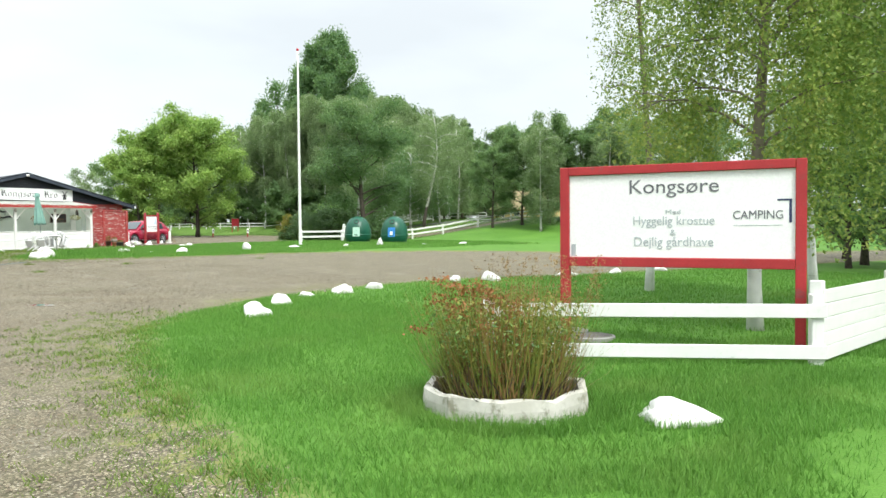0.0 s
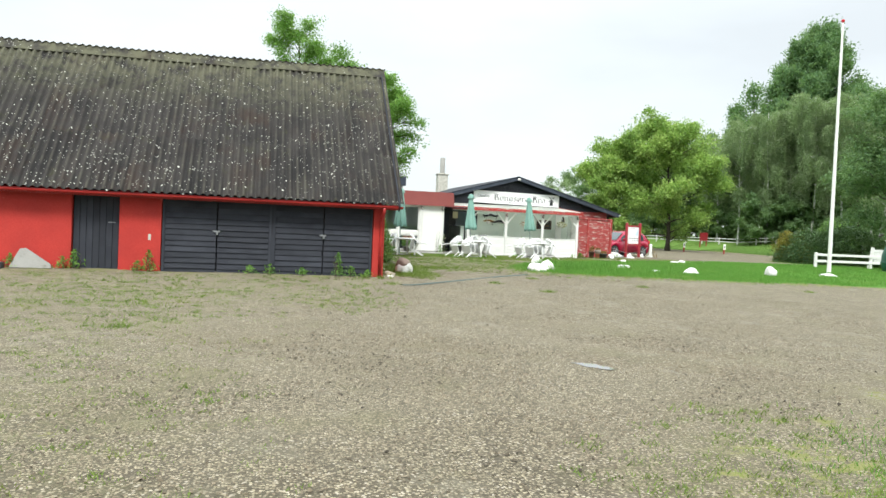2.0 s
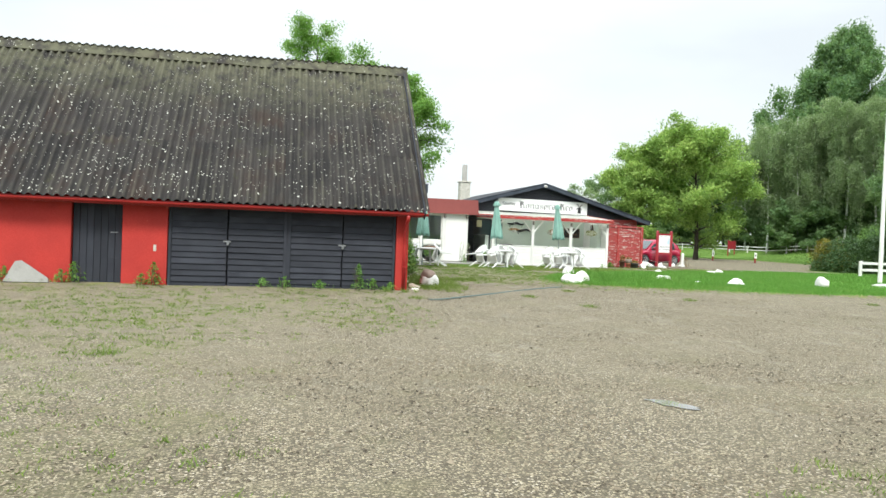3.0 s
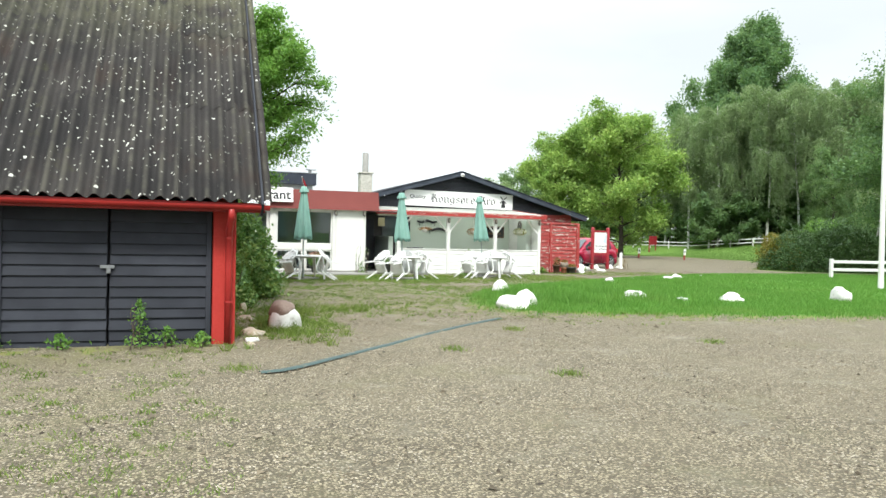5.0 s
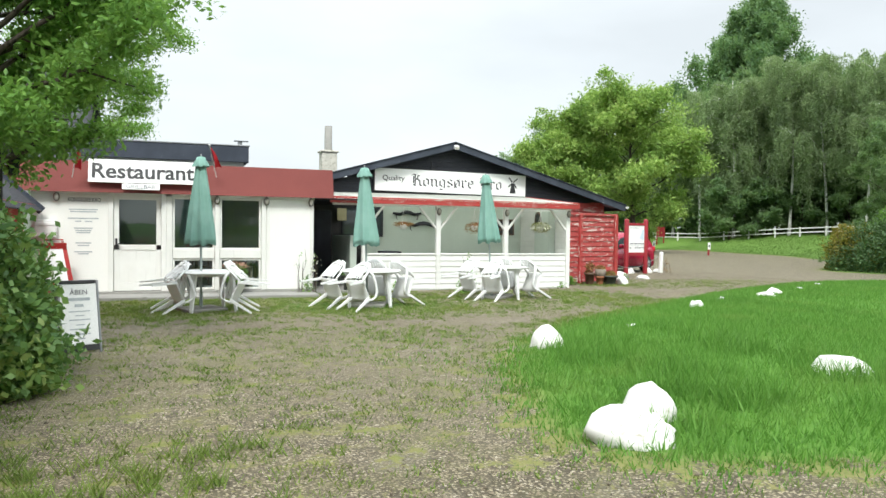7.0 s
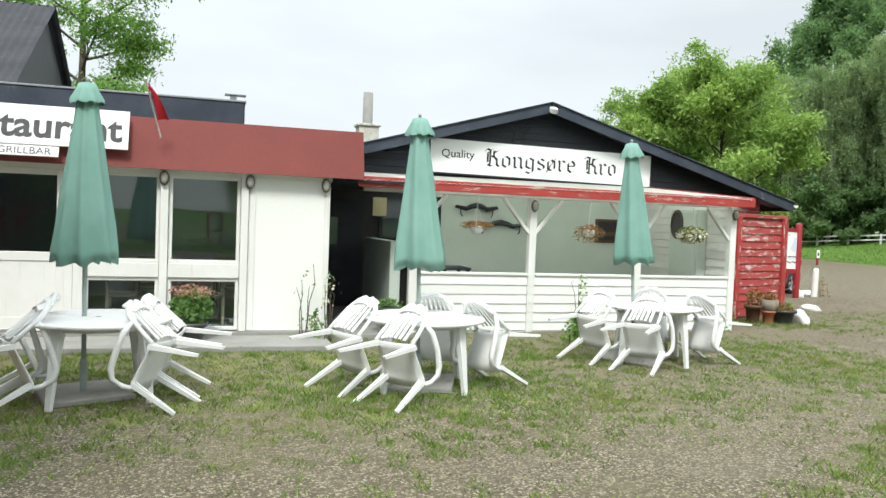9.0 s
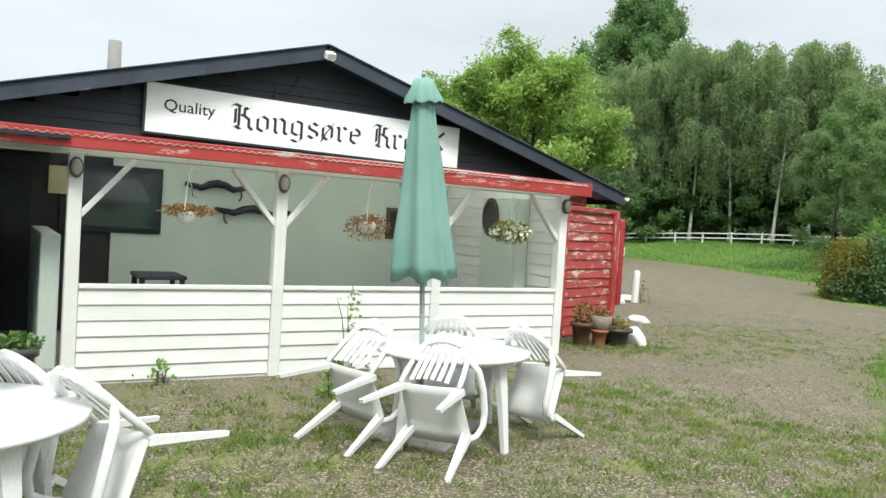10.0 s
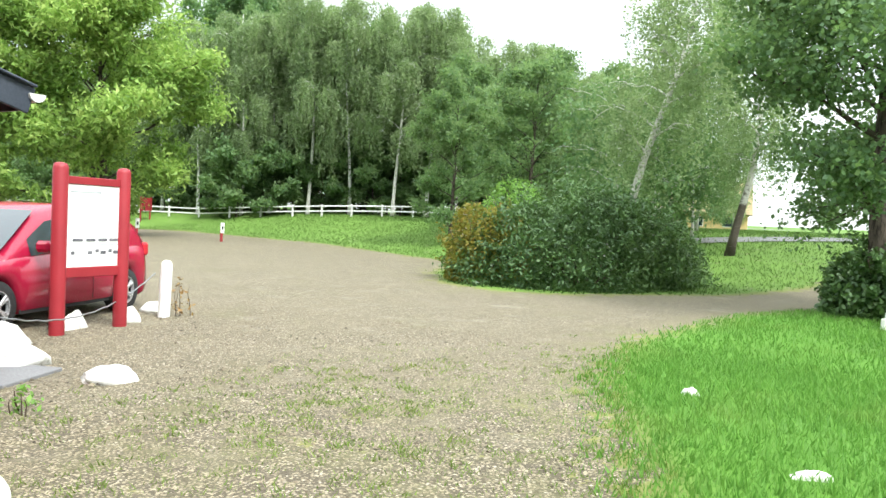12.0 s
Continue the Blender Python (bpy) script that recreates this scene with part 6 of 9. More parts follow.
def build_front_fence():
    f = thing("plank_fence", "low white two-rail plank fence before the road sign", "fence")
    a, b = Vector((7.16, 5.57, 0)), Vector((9.14, 2.93, 0))
    t = (b - a).normalized()
    n = Vector((-t.y, t.x, 0))
    if n.x > 0:
        n = -n
    level = height(8.2, 4.2) - 0.05
    for k, p in enumerate((a, b)):
        part("post", G().box(-0.06, 0.06, -0.06, 0.06, -0.1, 0.68 if k < 1 else 0.73, 0.008), WHITE_POST, f, at=Matrix.Translation((p.x, p.y, height(p.x, p.y))) @ Matrix.Rotation(math.atan2(t.y, t.x), 4, "Z"))
    for z in (0.162 + level, 0.578 + level):
        p, q = a + n * 0.08 - t * 0.08, b + n * 0.08 + t * 0.08
        part("rail", G().beam((p.x, p.y, z + 0.03), (q.x, q.y, z + 0.03), 0.03, 0.14), WHITE_WOOD, f)
    # closed board run going off beside the lawn
    g = thing("board_fence", "closed low white board fence running off from the corner", "fence")
    c, e = Vector((9.23, 2.89, 0)), Vector((17.36, 2.67, 0))
    u = (e - c).normalized()
    for k in range(4):
        p = c + u * (k * 2.5 + 0.03)
        part("post", G().box(-0.06, 0.06, -0.06, 0.06, -0.1, 0.86, 0.008), WHITE_POST, g, at=Matrix.Translation((p.x, p.y + 0.07, height(p.x, p.y))))
    for k in range(5):
        z = 0.108 + k * 0.146 + level
        part("board", G().beam((c.x, c.y, z + 0.05), (e.x, e.y, z + 0.05), 0.025, 0.14), WHITE_WOOD, g)
    cover = G().lathe([(0.0, 0.05), (0.25, 0.05), (0.32, 0.04), (0.34, 0.0)], 28)
    x, y = 9.26, 6.09
    solid("manhole_cover", cover, CONCRETE, "flat round grey concrete cover lying in the lawn", "cover", smooth=False, at=pose(x, y, height(x, y) + 0.01))


build_front_fence()


# ---- information board, posts and chain ----
def build_info_board():
    a, b = Vector((22.91, 47.75, 0)), Vector((23.81, 47.87, 0))
    t = (b - a).normalized()
    w = (b - a).length
    s = thing("info_board", "white map board between two stout crimson posts", "sign", Matrix.Translation(a) @ Matrix.Rotation(math.atan2(t.y, t.x), 4, "Z"))
    for x in (0.0, w):
        part("post", G().lathe([(0.085, -0.1), (0.085, 1.94), (0.07, 1.985), (0.03, 2.0), (0.0, 2.0)], 18, (x, 0, 0)), RED_BOARD_POST, s, "round crimson post", True)
    part("top_rail", G().box(0.07, w - 0.07, -0.035, 0.035, 1.76, 1.85, 0.006), RED_BOARD_POST, s)
    part("bottom_rail", G().box(0.07, w - 0.07, -0.035, 0.035, 0.66, 0.78, 0.006), RED_BOARD_POST, s)
    panel = part("panel", G().box(0.075, w - 0.075, -0.02, 0.02, 0.782, 1.758), SIGN_WHITE, s, "white map sheet")
    part("map_water", G().prism([(w * 0.66, 1.3), (w * 0.88, 1.22), (w * 0.89, 1.6), (w * 0.80, 1.62), (w * 0.76, 1.48)], "y", -0.0235, -0.0205), plain("pale_blue_print", (0.55, 0.70, 0.78), (0.62, 0.75, 0.8), 4), panel)
    for x, wd in ((0.15, 0.14), (0.36, 0.13), (0.55, 0.13), (0.73, 0.13)):
        part("print_bar", G().box(x * w + 0.03, x * w + 0.03 + wd, -0.0235, -0.0205, 1.085, 1.12), SIGN_GREY, panel)
    for x, wd, z in ((0.14, 0.05, 0.93), (0.40, 0.06, 0.93), (0.52, 0.05, 0.95), (0.60, 0.08, 0.93), (0.73, 0.05, 0.95), (0.81, 0.07, 0.93)):
        part("print_bar", G().box(x * w + 0.02, x * w + 0.02 + wd, -0.0235, -0.0205, z, z + 0.04), SIGN_GREY, panel)
    part("print_bar", G().box(0.12, 0.56, -0.0235, -0.0205, 1.665, 1.685), SIGN_FADED, panel)
    part("sheet_edge", G().box(0.075, w - 0.075, -0.0225, -0.0205, 1.04, 1.05), SIGN_FADED, panel)
    for x, y in ((24.78, 48.27), (21.1, 46.15)):
        p = thing("bollard", "white-painted wooden bollard carrying a slack chain", "bollard", pose(x, y, 0, 0, 2 if x > 24 else -2, 0), "chain bollards")
        part("shaft", G().lathe([(0.085, -0.1), (0.08, 0.70), (0.07, 0.76), (0.04, 0.79), (0.0, 0.795)], 16), WHITE_POST, p, "", True)
        part("eye_bolt", G().lathe([(0.02, 0.0), (0.02, 0.05)], 8, (0.07, 0, 0.58)), ZINC, p)
    for p, q, sag in (((24.73, 48.30, 0.60), (21.15, 46.20, 0.60), 0.35),):
        p, q = Vector(p), Vector(q)
        pts = []
        for k in range(25):
            u = k / 24
            c = p.lerp(q, u)
            pts.append((c.x + 0.02, c.y + 0.14, c.z - sag * 4 * u * (1 - u) + 0.01 * (k % 2)))
        solid("chain", G().tube(pts, 0.009, 6), ZINC, "slack grey chain hung between white bollards", "chain", smooth=True)


build_info_board()


# ---- cars ----
def build_car(name, label, paint, at, group):
    """A five-door hatchback; x forward, y to its left, wheels on z = 0."""
    car = thing(name, label, "car", at, group)
    # lower body: section points (x, z top of the side), sill at 0.2
    half, L = 0.84, 3.95
    xs = np.linspace(-L / 2, L / 2, 41)
    def belt(x):
        return float(np.interp(x, [-1.98, -1.93, -1.6, -0.9, 0.6, 1.05, 1.75, 1.93, 1.98], [0.62, 0.90, 0.96, 0.95, 0.90, 0.88, 0.72, 0.58, 0.45]))
    def sill(x):
        return float(np.interp(x, [-1.98, -1.8, 1.8, 1.98], [0.36, 0.20, 0.20, 0.30]))
    def wide(x):
        return half * float(np.interp(x, [-1.98, -1.85, -1.3, 1.2, 1.75, 1.98], [0.80, 0.93, 1.0, 1.0, 0.92, 0.70]))
    arches = (-1.24, 1.28)
    v, f = [], []
    ring = 9
    for x in xs:
        zt, zb, w = belt(x), sill(x), wide(x)
        for c in arches:
            d = abs(x - c)
            if d < 0.345:
                zb = max(zb, math.sqrt(0.345 ** 2 - d * d) + 0.30)
        zb = min(zb, zt - 0.05)
        zm = (zt + zb) / 2
        for y, z in ((-w * 0.92, zb), (-w, zb + 0.06), (-w, zm), (-w * 0.955, zt - 0.02), (0, zt + 0.03), (w * 0.955, zt - 0.02), (w, zm), (w, zb + 0.06), (w * 0.92, zb)):
            v.append((float(x), y, z))
    n = len(xs)
    for i in range(n - 1):
        for k in range(ring - 1):
            f.append((i * ring + k, i * ring + k + 1, (i + 1) * ring + k + 1, (i + 1) * ring + k))
        f.append((i * ring + ring - 1, i * ring, (i + 1) * ring, (i + 1) * ring + ring - 1))
    f.append(tuple(range(ring)))
    f.append(tuple(reversed(range((n - 1) * ring, n * ring))))
    part("body", G().add(v, f), paint, car, smooth=True)
    # cabin
    def roof(x):
        return float(np.interp(x, [-1.93, -1.72, -1.3, -0.6, 0.0, 0.35, 1.15], [0.92, 1.26, 1.46, 1.52, 1.50, 1.43, 0.88]))
    cx = np.linspace(-1.93, 1.15, 25)
    v, f = [], []
    for x in cx:
        zt, zb = roof(x), belt(x) - 0.04
        zt = max(zt, zb + 0.02)
        k = (zt - zb) / 0.6
        w0, w1 = wide(x) * 0.95, wide(x) * (0.95 - 0.22 * k)
        for y, z in ((-w0, zb), (-(w0 + w1) / 2 - 0.01, (zb + zt) / 2), (-w1, zt - 0.05), (-w1 * 0.8, zt), (w1 * 0.8, zt), (w1, zt - 0.05), ((w0 + w1) / 2 + 0.01, (zb + zt) / 2), (w0, zb)):
            v.append((float(x), y, z))
    n = len(cx)
    for i in range(n - 1):
        for k in range(7):
            f.append((i * 8 + k, i * 8 + k + 1, (i + 1) * 8 + k + 1, (i + 1) * 8 + k))
    f.append(tuple(range(8)))
    f.append(tuple(reversed(range((n - 1) * 8, n * 8))))
    part("cabin", G().add(v, f), paint, car, smooth=True)
    def side_pane(x0, x1, s):
        v = []
        for x in np.linspace(x0, x1, 7):
            zt, zb = roof(x), belt(x) - 0.04
            k = (zt - zb) / 0.6
            w0, w1 = wide(x) * 0.95, wide(x) * (0.95 - 0.22 * k)
            for u in (0.10, 0.82):
                z = zb + (zt - 0.05 - zb) * u
                y = w0 + (w1 - w0) * u + 0.014 + 0.012 * math.sin(u * 3.14)
                v.append((float(x), s * y, z))
        f = [(2 * i, 2 * i + 1, 2 * i + 3, 2 * i + 2) for i in range(6)]
        return G().add(v, f)
    for s in (-1, 1):
        part("side_window", side_pane(-0.42, 0.72, s), CAR_GLASS, car, "dark side window", True)
        part("side_window", side_pane(-1.30, -0.48, s), CAR_GLASS, car, "dark side window", True)
        part("wing_mirror", G().box(0.55, 0.72, -0.10, 0.10, -0.06, 0.08, 0.04), paint, car, at=Matrix.Translation((0, s * 0.93, 0.99)))
        for x in (-0.95, 0.0):
            part("door_handle", G().box(x - 0.09, x + 0.09, -0.015, 0.015, -0.015, 0.015, 0.008), paint, car, at=Matrix.Translation((0, s * (half + 0.01), 0.80)))
        part("door_seam", G().box(-0.452, -0.446, -0.003, 0.003, 0.28, 0.86), DARK_METAL, car, at=Matrix.Translation((0, s * (half + 0.001), 0)))
        part("sill_trim", G().box(-0.85, 0.9, -0.012, 0.012, 0.20, 0.26, 0.006), TYRE, car, at=Matrix.Translation((0, s * (half * 0.965), 0)))
        part("tail_light", G().box(-1.96, -1.78, -0.05, 0.05, 0.78, 0.98, 0.03), FLAG_RED, car, "red tail light", at=Matrix.Translation((0, s * 0.70, 0)))
        part("headlight", G().box(1.62, 1.86, -0.10, 0.10, 0.60, 0.74, 0.04), LAMP_LENS, car, at=Matrix.Translation((0, s * 0.62, 0)))
    def screen(pts, name):
        v = [(x, s * w, z) for x, w, z in pts for s in (-1, 1)]
        part(name, G().add(v, [(2 * i, 2 * i + 1, 2 * i + 3, 2 * i + 2) for i in range(len(pts) - 1)]), CAR_GLASS, car, smooth=True)
    screen([(1.09, 0.70, 0.965), (0.75, 0.655, 1.215), (0.42, 0.58, 1.425)], "windscreen")
    screen([(-1.915, 0.66, 1.0), (-1.77, 0.60, 1.22), (-1.56, 0.54, 1.37)], "rear_window")
    part("bumper_plate", G().box(-1.995, -1.97, -0.26, 0.26, 0.48, 0.59, 0.004), SIGN_WHITE, car, "blank pale plate")
    part("underbody", G().box(-1.7, 1.7, -0.7, 0.7, 0.18, 0.34), DARK_METAL, car)
    for x in arches:
        for s in (-1, 1):
            wheel = part("wheel", G().lathe([(0.20, -0.09), (0.295, -0.095), (0.31, -0.07), (0.312, 0.0), (0.31, 0.07), (0.295, 0.095), (0.20, 0.09)], 32), TYRE, car, "black tyre", True, Matrix.Translation((x, s * 0.745, 0.312)) @ Matrix.Rotation(-s * math.pi / 2, 4, "X"))
            g = G().lathe([(0.205, 0.05), (0.215, 0.088), (0.19, 0.092), (0.18, 0.05)], 32)
            for k in range(5):
                a = 2 * math.pi * k / 5
                for d in (-0.13, 0.13):
                    g.beam((0.04 * math.cos(a), 0.04 * math.sin(a), 0.085), (0.195 * math.cos(a + d), 0.195 * math.sin(a + d), 0.08), 0.034, 0.025)
            g.lathe([(0.0, 0.10), (0.05, 0.098), (0.055, 0.07)], 16)
            part("rim", g, ALLOY, wheel, "silver alloy rim")
    return car


def place_cars():
    t = Vector((-0.92, -0.39, 0)).normalized()
    side = Vector((-0.39, 0.92, 0)).normalized()
    c = Vector((25.15, 49.4, 0)) + t * 1.97 + side * 0.84
    ang = math.degrees(math.atan2(t.y, t.x))
    build_car("car", "crimson five-door hatchback parked beside the inn", CAR_RED, pose(c.x + 0.24, c.y - 0.08, 0, 0, 0, ang), "parked cars")
    c2 = Vector((23.1, 53.6, 0))
    build_car("car", "silver-blue hatchback parked beyond the crimson car", CAR_SILVER, pose(c2.x, c2.y, 0, 0, 0, ang + 3), "parked cars")


place_cars()


# ---- flagpole, bottle banks, fences ----
def build_flagpole():
    x, y = 24.4, 33.1
    p = thing("flagpole", "tall white tapered flagpole standing in the lawn", "flagpole", pose(x, y, height(x, y)))
    part("mast", G().lathe([(0.085, -0.1), (0.08, 0.6), (0.06, 6.0), (0.042, 10.0), (0.03, 10.05), (0.0, 10.05)], 16), WHITE_POST, p, "", True)
    part("ball", G().lathe([(0.0, 10.05), (0.05, 10.08), (0.07, 10.13), (0.05, 10.18), (0.0, 10.2)], 12), FLAG_RED, p, "small red ball on top", True)
    part("halyard", G().tube([(0.09, 0.0, 1.2), (0.075, 0.0, 5), (0.05, 0.0, 9.9)], 0.006, 5), SIGN_WHITE, p)
    part("cleat", G().box(0.075, 0.12, -0.02, 0.02, 1.1, 1.25, 0.005), ZINC, p)


build_flagpole()


def build_bins():
    first = None
    for k, (x, y, rz) in enumerate(((30.7, 36.0, 222), (31.3, 33.4, 215))):
        z = height(x, y)
        b = thing("bottle_bank", "dark green igloo-shaped bottle bank on the grass", "recycling bin", pose(x, y, z, 0, 0, rz), "bottle banks")
        part("dome", G().lathe([(0.62, 0.0), (0.72, 0.06), (0.80, 0.35), (0.78, 0.75), (0.68, 1.10), (0.50, 1.38), (0.27, 1.52), (0.0, 1.56)], 32), BIN_GREEN, b, "", True)
        part("band", G().lathe([(0.805, 0.40), (0.82, 0.42), (0.82, 0.47), (0.80, 0.49)], 32), BIN_GREEN, b, "", True)
        for a in (0, 180):
            part("mouth", G().lathe([(0.15, 0.0), (0.15, 0.06), (0.12, 0.06), (0.12, 0.0)], 16), DARK_METAL, b, "round black mouth", at=Matrix.Rotation(radians(a), 4, "Z") @ Matrix.Translation((0.57, 0, 1.22)) @ Matrix.Rotation(radians(55), 4, "Y"))
        part("lifting_ring", G().tube([(0, 0, 1.54), (0, 0, 1.72), (0, 0.05, 1.80), (0, 0.0, 1.86), (0, -0.05, 1.80), (0, 0, 1.72)], 0.02, 8), ZINC, b, "grey lifting loop")
        col = plain("pale_green_label" if k == 0 else "blue_label", (0.42, 0.66, 0.52) if k == 0 else (0.03, 0.20, 0.55), (0.46, 0.70, 0.56) if k == 0 else (0.04, 0.24, 0.6), 5)
        pl = part("label_plate", G().box(-0.008, 0.008, -0.21, 0.21, 0.0, 0.55, 0.004), col, b, "pale green label" if k == 0 else "blue label with a white mark", at=Matrix.Translation((0.81, 0, 0.36)) @ Matrix.Rotation(radians(-6), 4, "Y"))
        if k:
            part("label_mark", G().box(0.009, 0.012, -0.09, 0.07, 0.10, 0.32), SIGN_WHITE, pl)


build_bins()


def rail_fence(name, label, pts, top, spacing, group, rails=2, rail_h=0.09):
    fence = thing(name, label, "fence", group=group)
    for a, b in zip(pts[:-1], pts[1:]):
        a, b = Vector((*a, 0)), Vector((*b, 0))
        n = max(1, int(round((b - a).length / spacing)))
        ang = math.atan2(b.y - a.y, b.x - a.x)
        for k in range(n + 1):
            p = a.lerp(b, k / n)
            part("post", G().box(-0.06, 0.06, -0.06, 0.06, -0.15, top + 0.04, 0.01), WHITE_POST, fence, at=Matrix.Translation((p.x, p.y, height(p.x, p.y))) @ Matrix.Rotation(ang, 4, "Z"))
            if k < n:
                q = a.lerp(b, (k + 1) / n)
                for j in range(rails):
                    z = top - 0.07 - j * (top - 0.12) / max(1, rails) * 1.05
                    off = Vector((math.sin(ang), -math.cos(ang), 0)) * 0.075
                    part("rail", G().beam((p.x + off.x, p.y + off.y, height(p.x, p.y) + z), (q.x + off.x, q.y + off.y, height(q.x, q.y) + z), 0.03, rail_h), WHITE_WOOD, fence)
    return fence


rail_fence("rail_fence", "low white two-rail fence along the wood's edge", [(50.5, 101), (54.4, 89.8), (58.5, 78), (62.0, 67.2), (66, 56)], 0.80, 2.4, "field fences")
rail_fence("rail_fence", "white two-rail fence behind the bottle banks", [(29.05, 39.5), (35, 38.9), (40.5, 38.3), (50, 36.5)], 0.72, 2.8, "field fences", 2, 0.12)
rail_fence("rail_fence", "white plank fence at the campsite entrance", [(46.5, 56.5), (52.0, 50.6)], 0.85, 2.2, "field fences", 3, 0.16)


def build_far_markers():
    for k, (x, y) in enumerate(((42.2, 66.9), (41.0, 71.5))):
        p = thing("marker_post", "short red post with a small white plate", "post", pose(x, y, height(x, y)), "marker posts")
        part("shaft", G().box(-0.05, 0.05, -0.05, 0.05, -0.1, 0.55, 0.01), RED_BOARD_POST, p)
        part("plate", G().box(-0.11, 0.11, -0.07, -0.055, 0.40, 0.88, 0.004), SIGN_WHITE, p, "white plate")
        part("mark", G().box(-0.05, 0.05, -0.074, -0.071, 0.55, 0.72), SIGN_BLACK, p)
    for x, y, rz, w, h in ((52.9, 87.0, 20, 1.3, 0.95), (47.3, 25.9, 118, 2.3, 1.25)):
        z = height(x, y)
        s = thing("red_notice_board", "dark red notice board seen from behind", "sign", pose(x, y, z, 0, 0, rz), "red notice boards")
        part("panel", G().box(-w / 2, w / 2, -0.03, 0.03, 0.75, 0.75 + h, 0.01), RED_BOARD_POST, s)
        for px in (-w / 2 + 0.08, w / 2 - 0.08):
            part("post", G().box(px - 0.05, px + 0.05, 0.032, 0.12, -0.1, 0.75 + h + 0.05, 0.008), RED_BOARD_POST, s)
    # white gate pillars at the end of the far fence
    for x, y in ((48.9, 97.6), (50.2, 99.5)):
        solid("gate_pillar", G().box(-0.25, 0.25, -0.25, 0.25, -0.1, 1.15, 0.02).box(-0.3, 0.3, -0.3, 0.3, 1.152, 1.25, 0.02), WHITE_POST, "squat white gate pillar by the wood", "pillar", "gate pillars", at=pose(x, y, height(x, y)))
    # end of a low white board fence under the tree
    f = thing("board_fence", "end of a low white board fence beside the shrub", "fence", pose(32.5, 39.75, height(32.5, 39.75), 0, 0, -58))
    part("post", G().beam((0.0, 0, -0.1), (0.11, 0, 1.13), 0.15, 0.10, (0, 1, 0), 0.012), WHITE_POST, f, "leaning white post")
    part("foot", G().box(-0.10, 0.09, -0.06, 0.06, -0.1, 0.20, 0.012), WHITE_POST, f)
    part("top_rail", G().box(0.16, 1.7, -0.03, 0.03, 0.88, 1.02, 0.01), WHITE_WOOD, f)
    for k in range(3):
        part("board", G().box(0.16, 1.7, -0.022, 0.0, 0.36 + 0.172 * k, 0.525 + 0.172 * k, 0.006), WHITE_WOOD, f)
    part("post", G().box(1.70, 1.82, -0.05, 0.05, -0.1, 1.08, 0.012), WHITE_POST, f)


build_far_markers()


def build_far_house():
    h = thing("farmhouse", "ochre-walled house far beyond the trees", "house", pose(71.0, 53.4, height(71.0, 53.4) - 0.5, 0, 0, 103) @ Matrix.Diagonal((0.66, 0.66, 0.62, 1)))
    part("wall", G().box(-6, 6, -3.2, 3.2, -0.3, 2.7, 0.02), YELLOW_WALL, h)
    part("gable", G().prism([(-3.2, 2.7), (3.2, 2.7), (0, 5.6)], "x", -6, 6), YELLOW_WALL, h)
    for s in (1, -1):
        part("roof", G().beam((0, s * 3.7, 2.35), (0, 0, 5.85), 12.8, 0.14, (0, 0, 1)), THATCH, h, "weathered thatch slope")
    part("chimney", G().box(-0.3, 0.3, -0.3, 0.3, 5.3, 6.5, 0.02), THATCH, h)
    for x in (-4.2, -1.4, 1.4, 4.2):
        w = part("window", G().box(x - 0.5, x + 0.5, -3.26, -3.205, 1.0, 2.1, 0.01), WHITE_POST, h)
        part("pane", G().box(x - 0.42, x + 0.42, -3.275, -3.262, 1.08, 2.02), CAR_GLASS, w)
        w = part("window", G().box(x - 0.5, x + 0.5, 3.205, 3.26, 1.0, 2.1, 0.01), WHITE_POST, h)
        part("pane", G().box(x - 0.42, x + 0.42, 3.262, 3.275, 1.08, 2.02), CAR_GLASS, w)
    for y in (-1.3, 1.3):
        w = part("window", G().box(-6.06, -6.005, y - 0.45, y + 0.45, 1.0, 2.1, 0.01), WHITE_POST, h)
        part("pane", G().box(-6.075, -6.062, y - 0.37, y + 0.37, 1.08, 2.02), CAR_GLASS, w)


build_far_house()

# ---- plants ----
def leaf_quads(r, centres, size, droop=0.0, ratio=0.55, three=False):
    """Diamond-shaped leaves at the centres, or three-cornered ones."""
    n = len(centres)
    d = r.normal(size=(n, 3))
    d[:, 2] -= droop
    face = r.normal(size=(n, 3))
    face[:, 2] += 0.75
    face /= np.linalg.norm(face, axis=1)[:, None] + 1e-9
    d -= face * (d * face).sum(1)[:, None]
    d /= np.linalg.norm(d, axis=1)[:, None] + 1e-9
    s = np.cross(d, face)
    s /= np.linalg.norm(s, axis=1)[:, None] + 1e-9
    length = size * r.uniform(0.65, 1.3, n)[:, None]
    a, b = d * length * 0.5, s * length * 0.5 * ratio
    if three:
        return np.stack((centres - a - b, centres - a + b, centres + a), axis=1).reshape(-1, 3)
    return np.stack((centres - a, centres + b, centres + a, centres - b), axis=1).reshape(-1, 3)


def curve_points(p, d, length, bend, n, r, wob=0.06):
    """A branch from p along d that bends by the vector bend."""
    p, d = np.array(p, float), np.array(d, float)
    d /= np.linalg.norm(d)
    out = []
    for i in range(n):
        u = i / (n - 1)
        out.append(p + d * length * u + np.array(bend) * length * u * u + r.normal(size=3) * wob * length * u * 0.5)
    return out


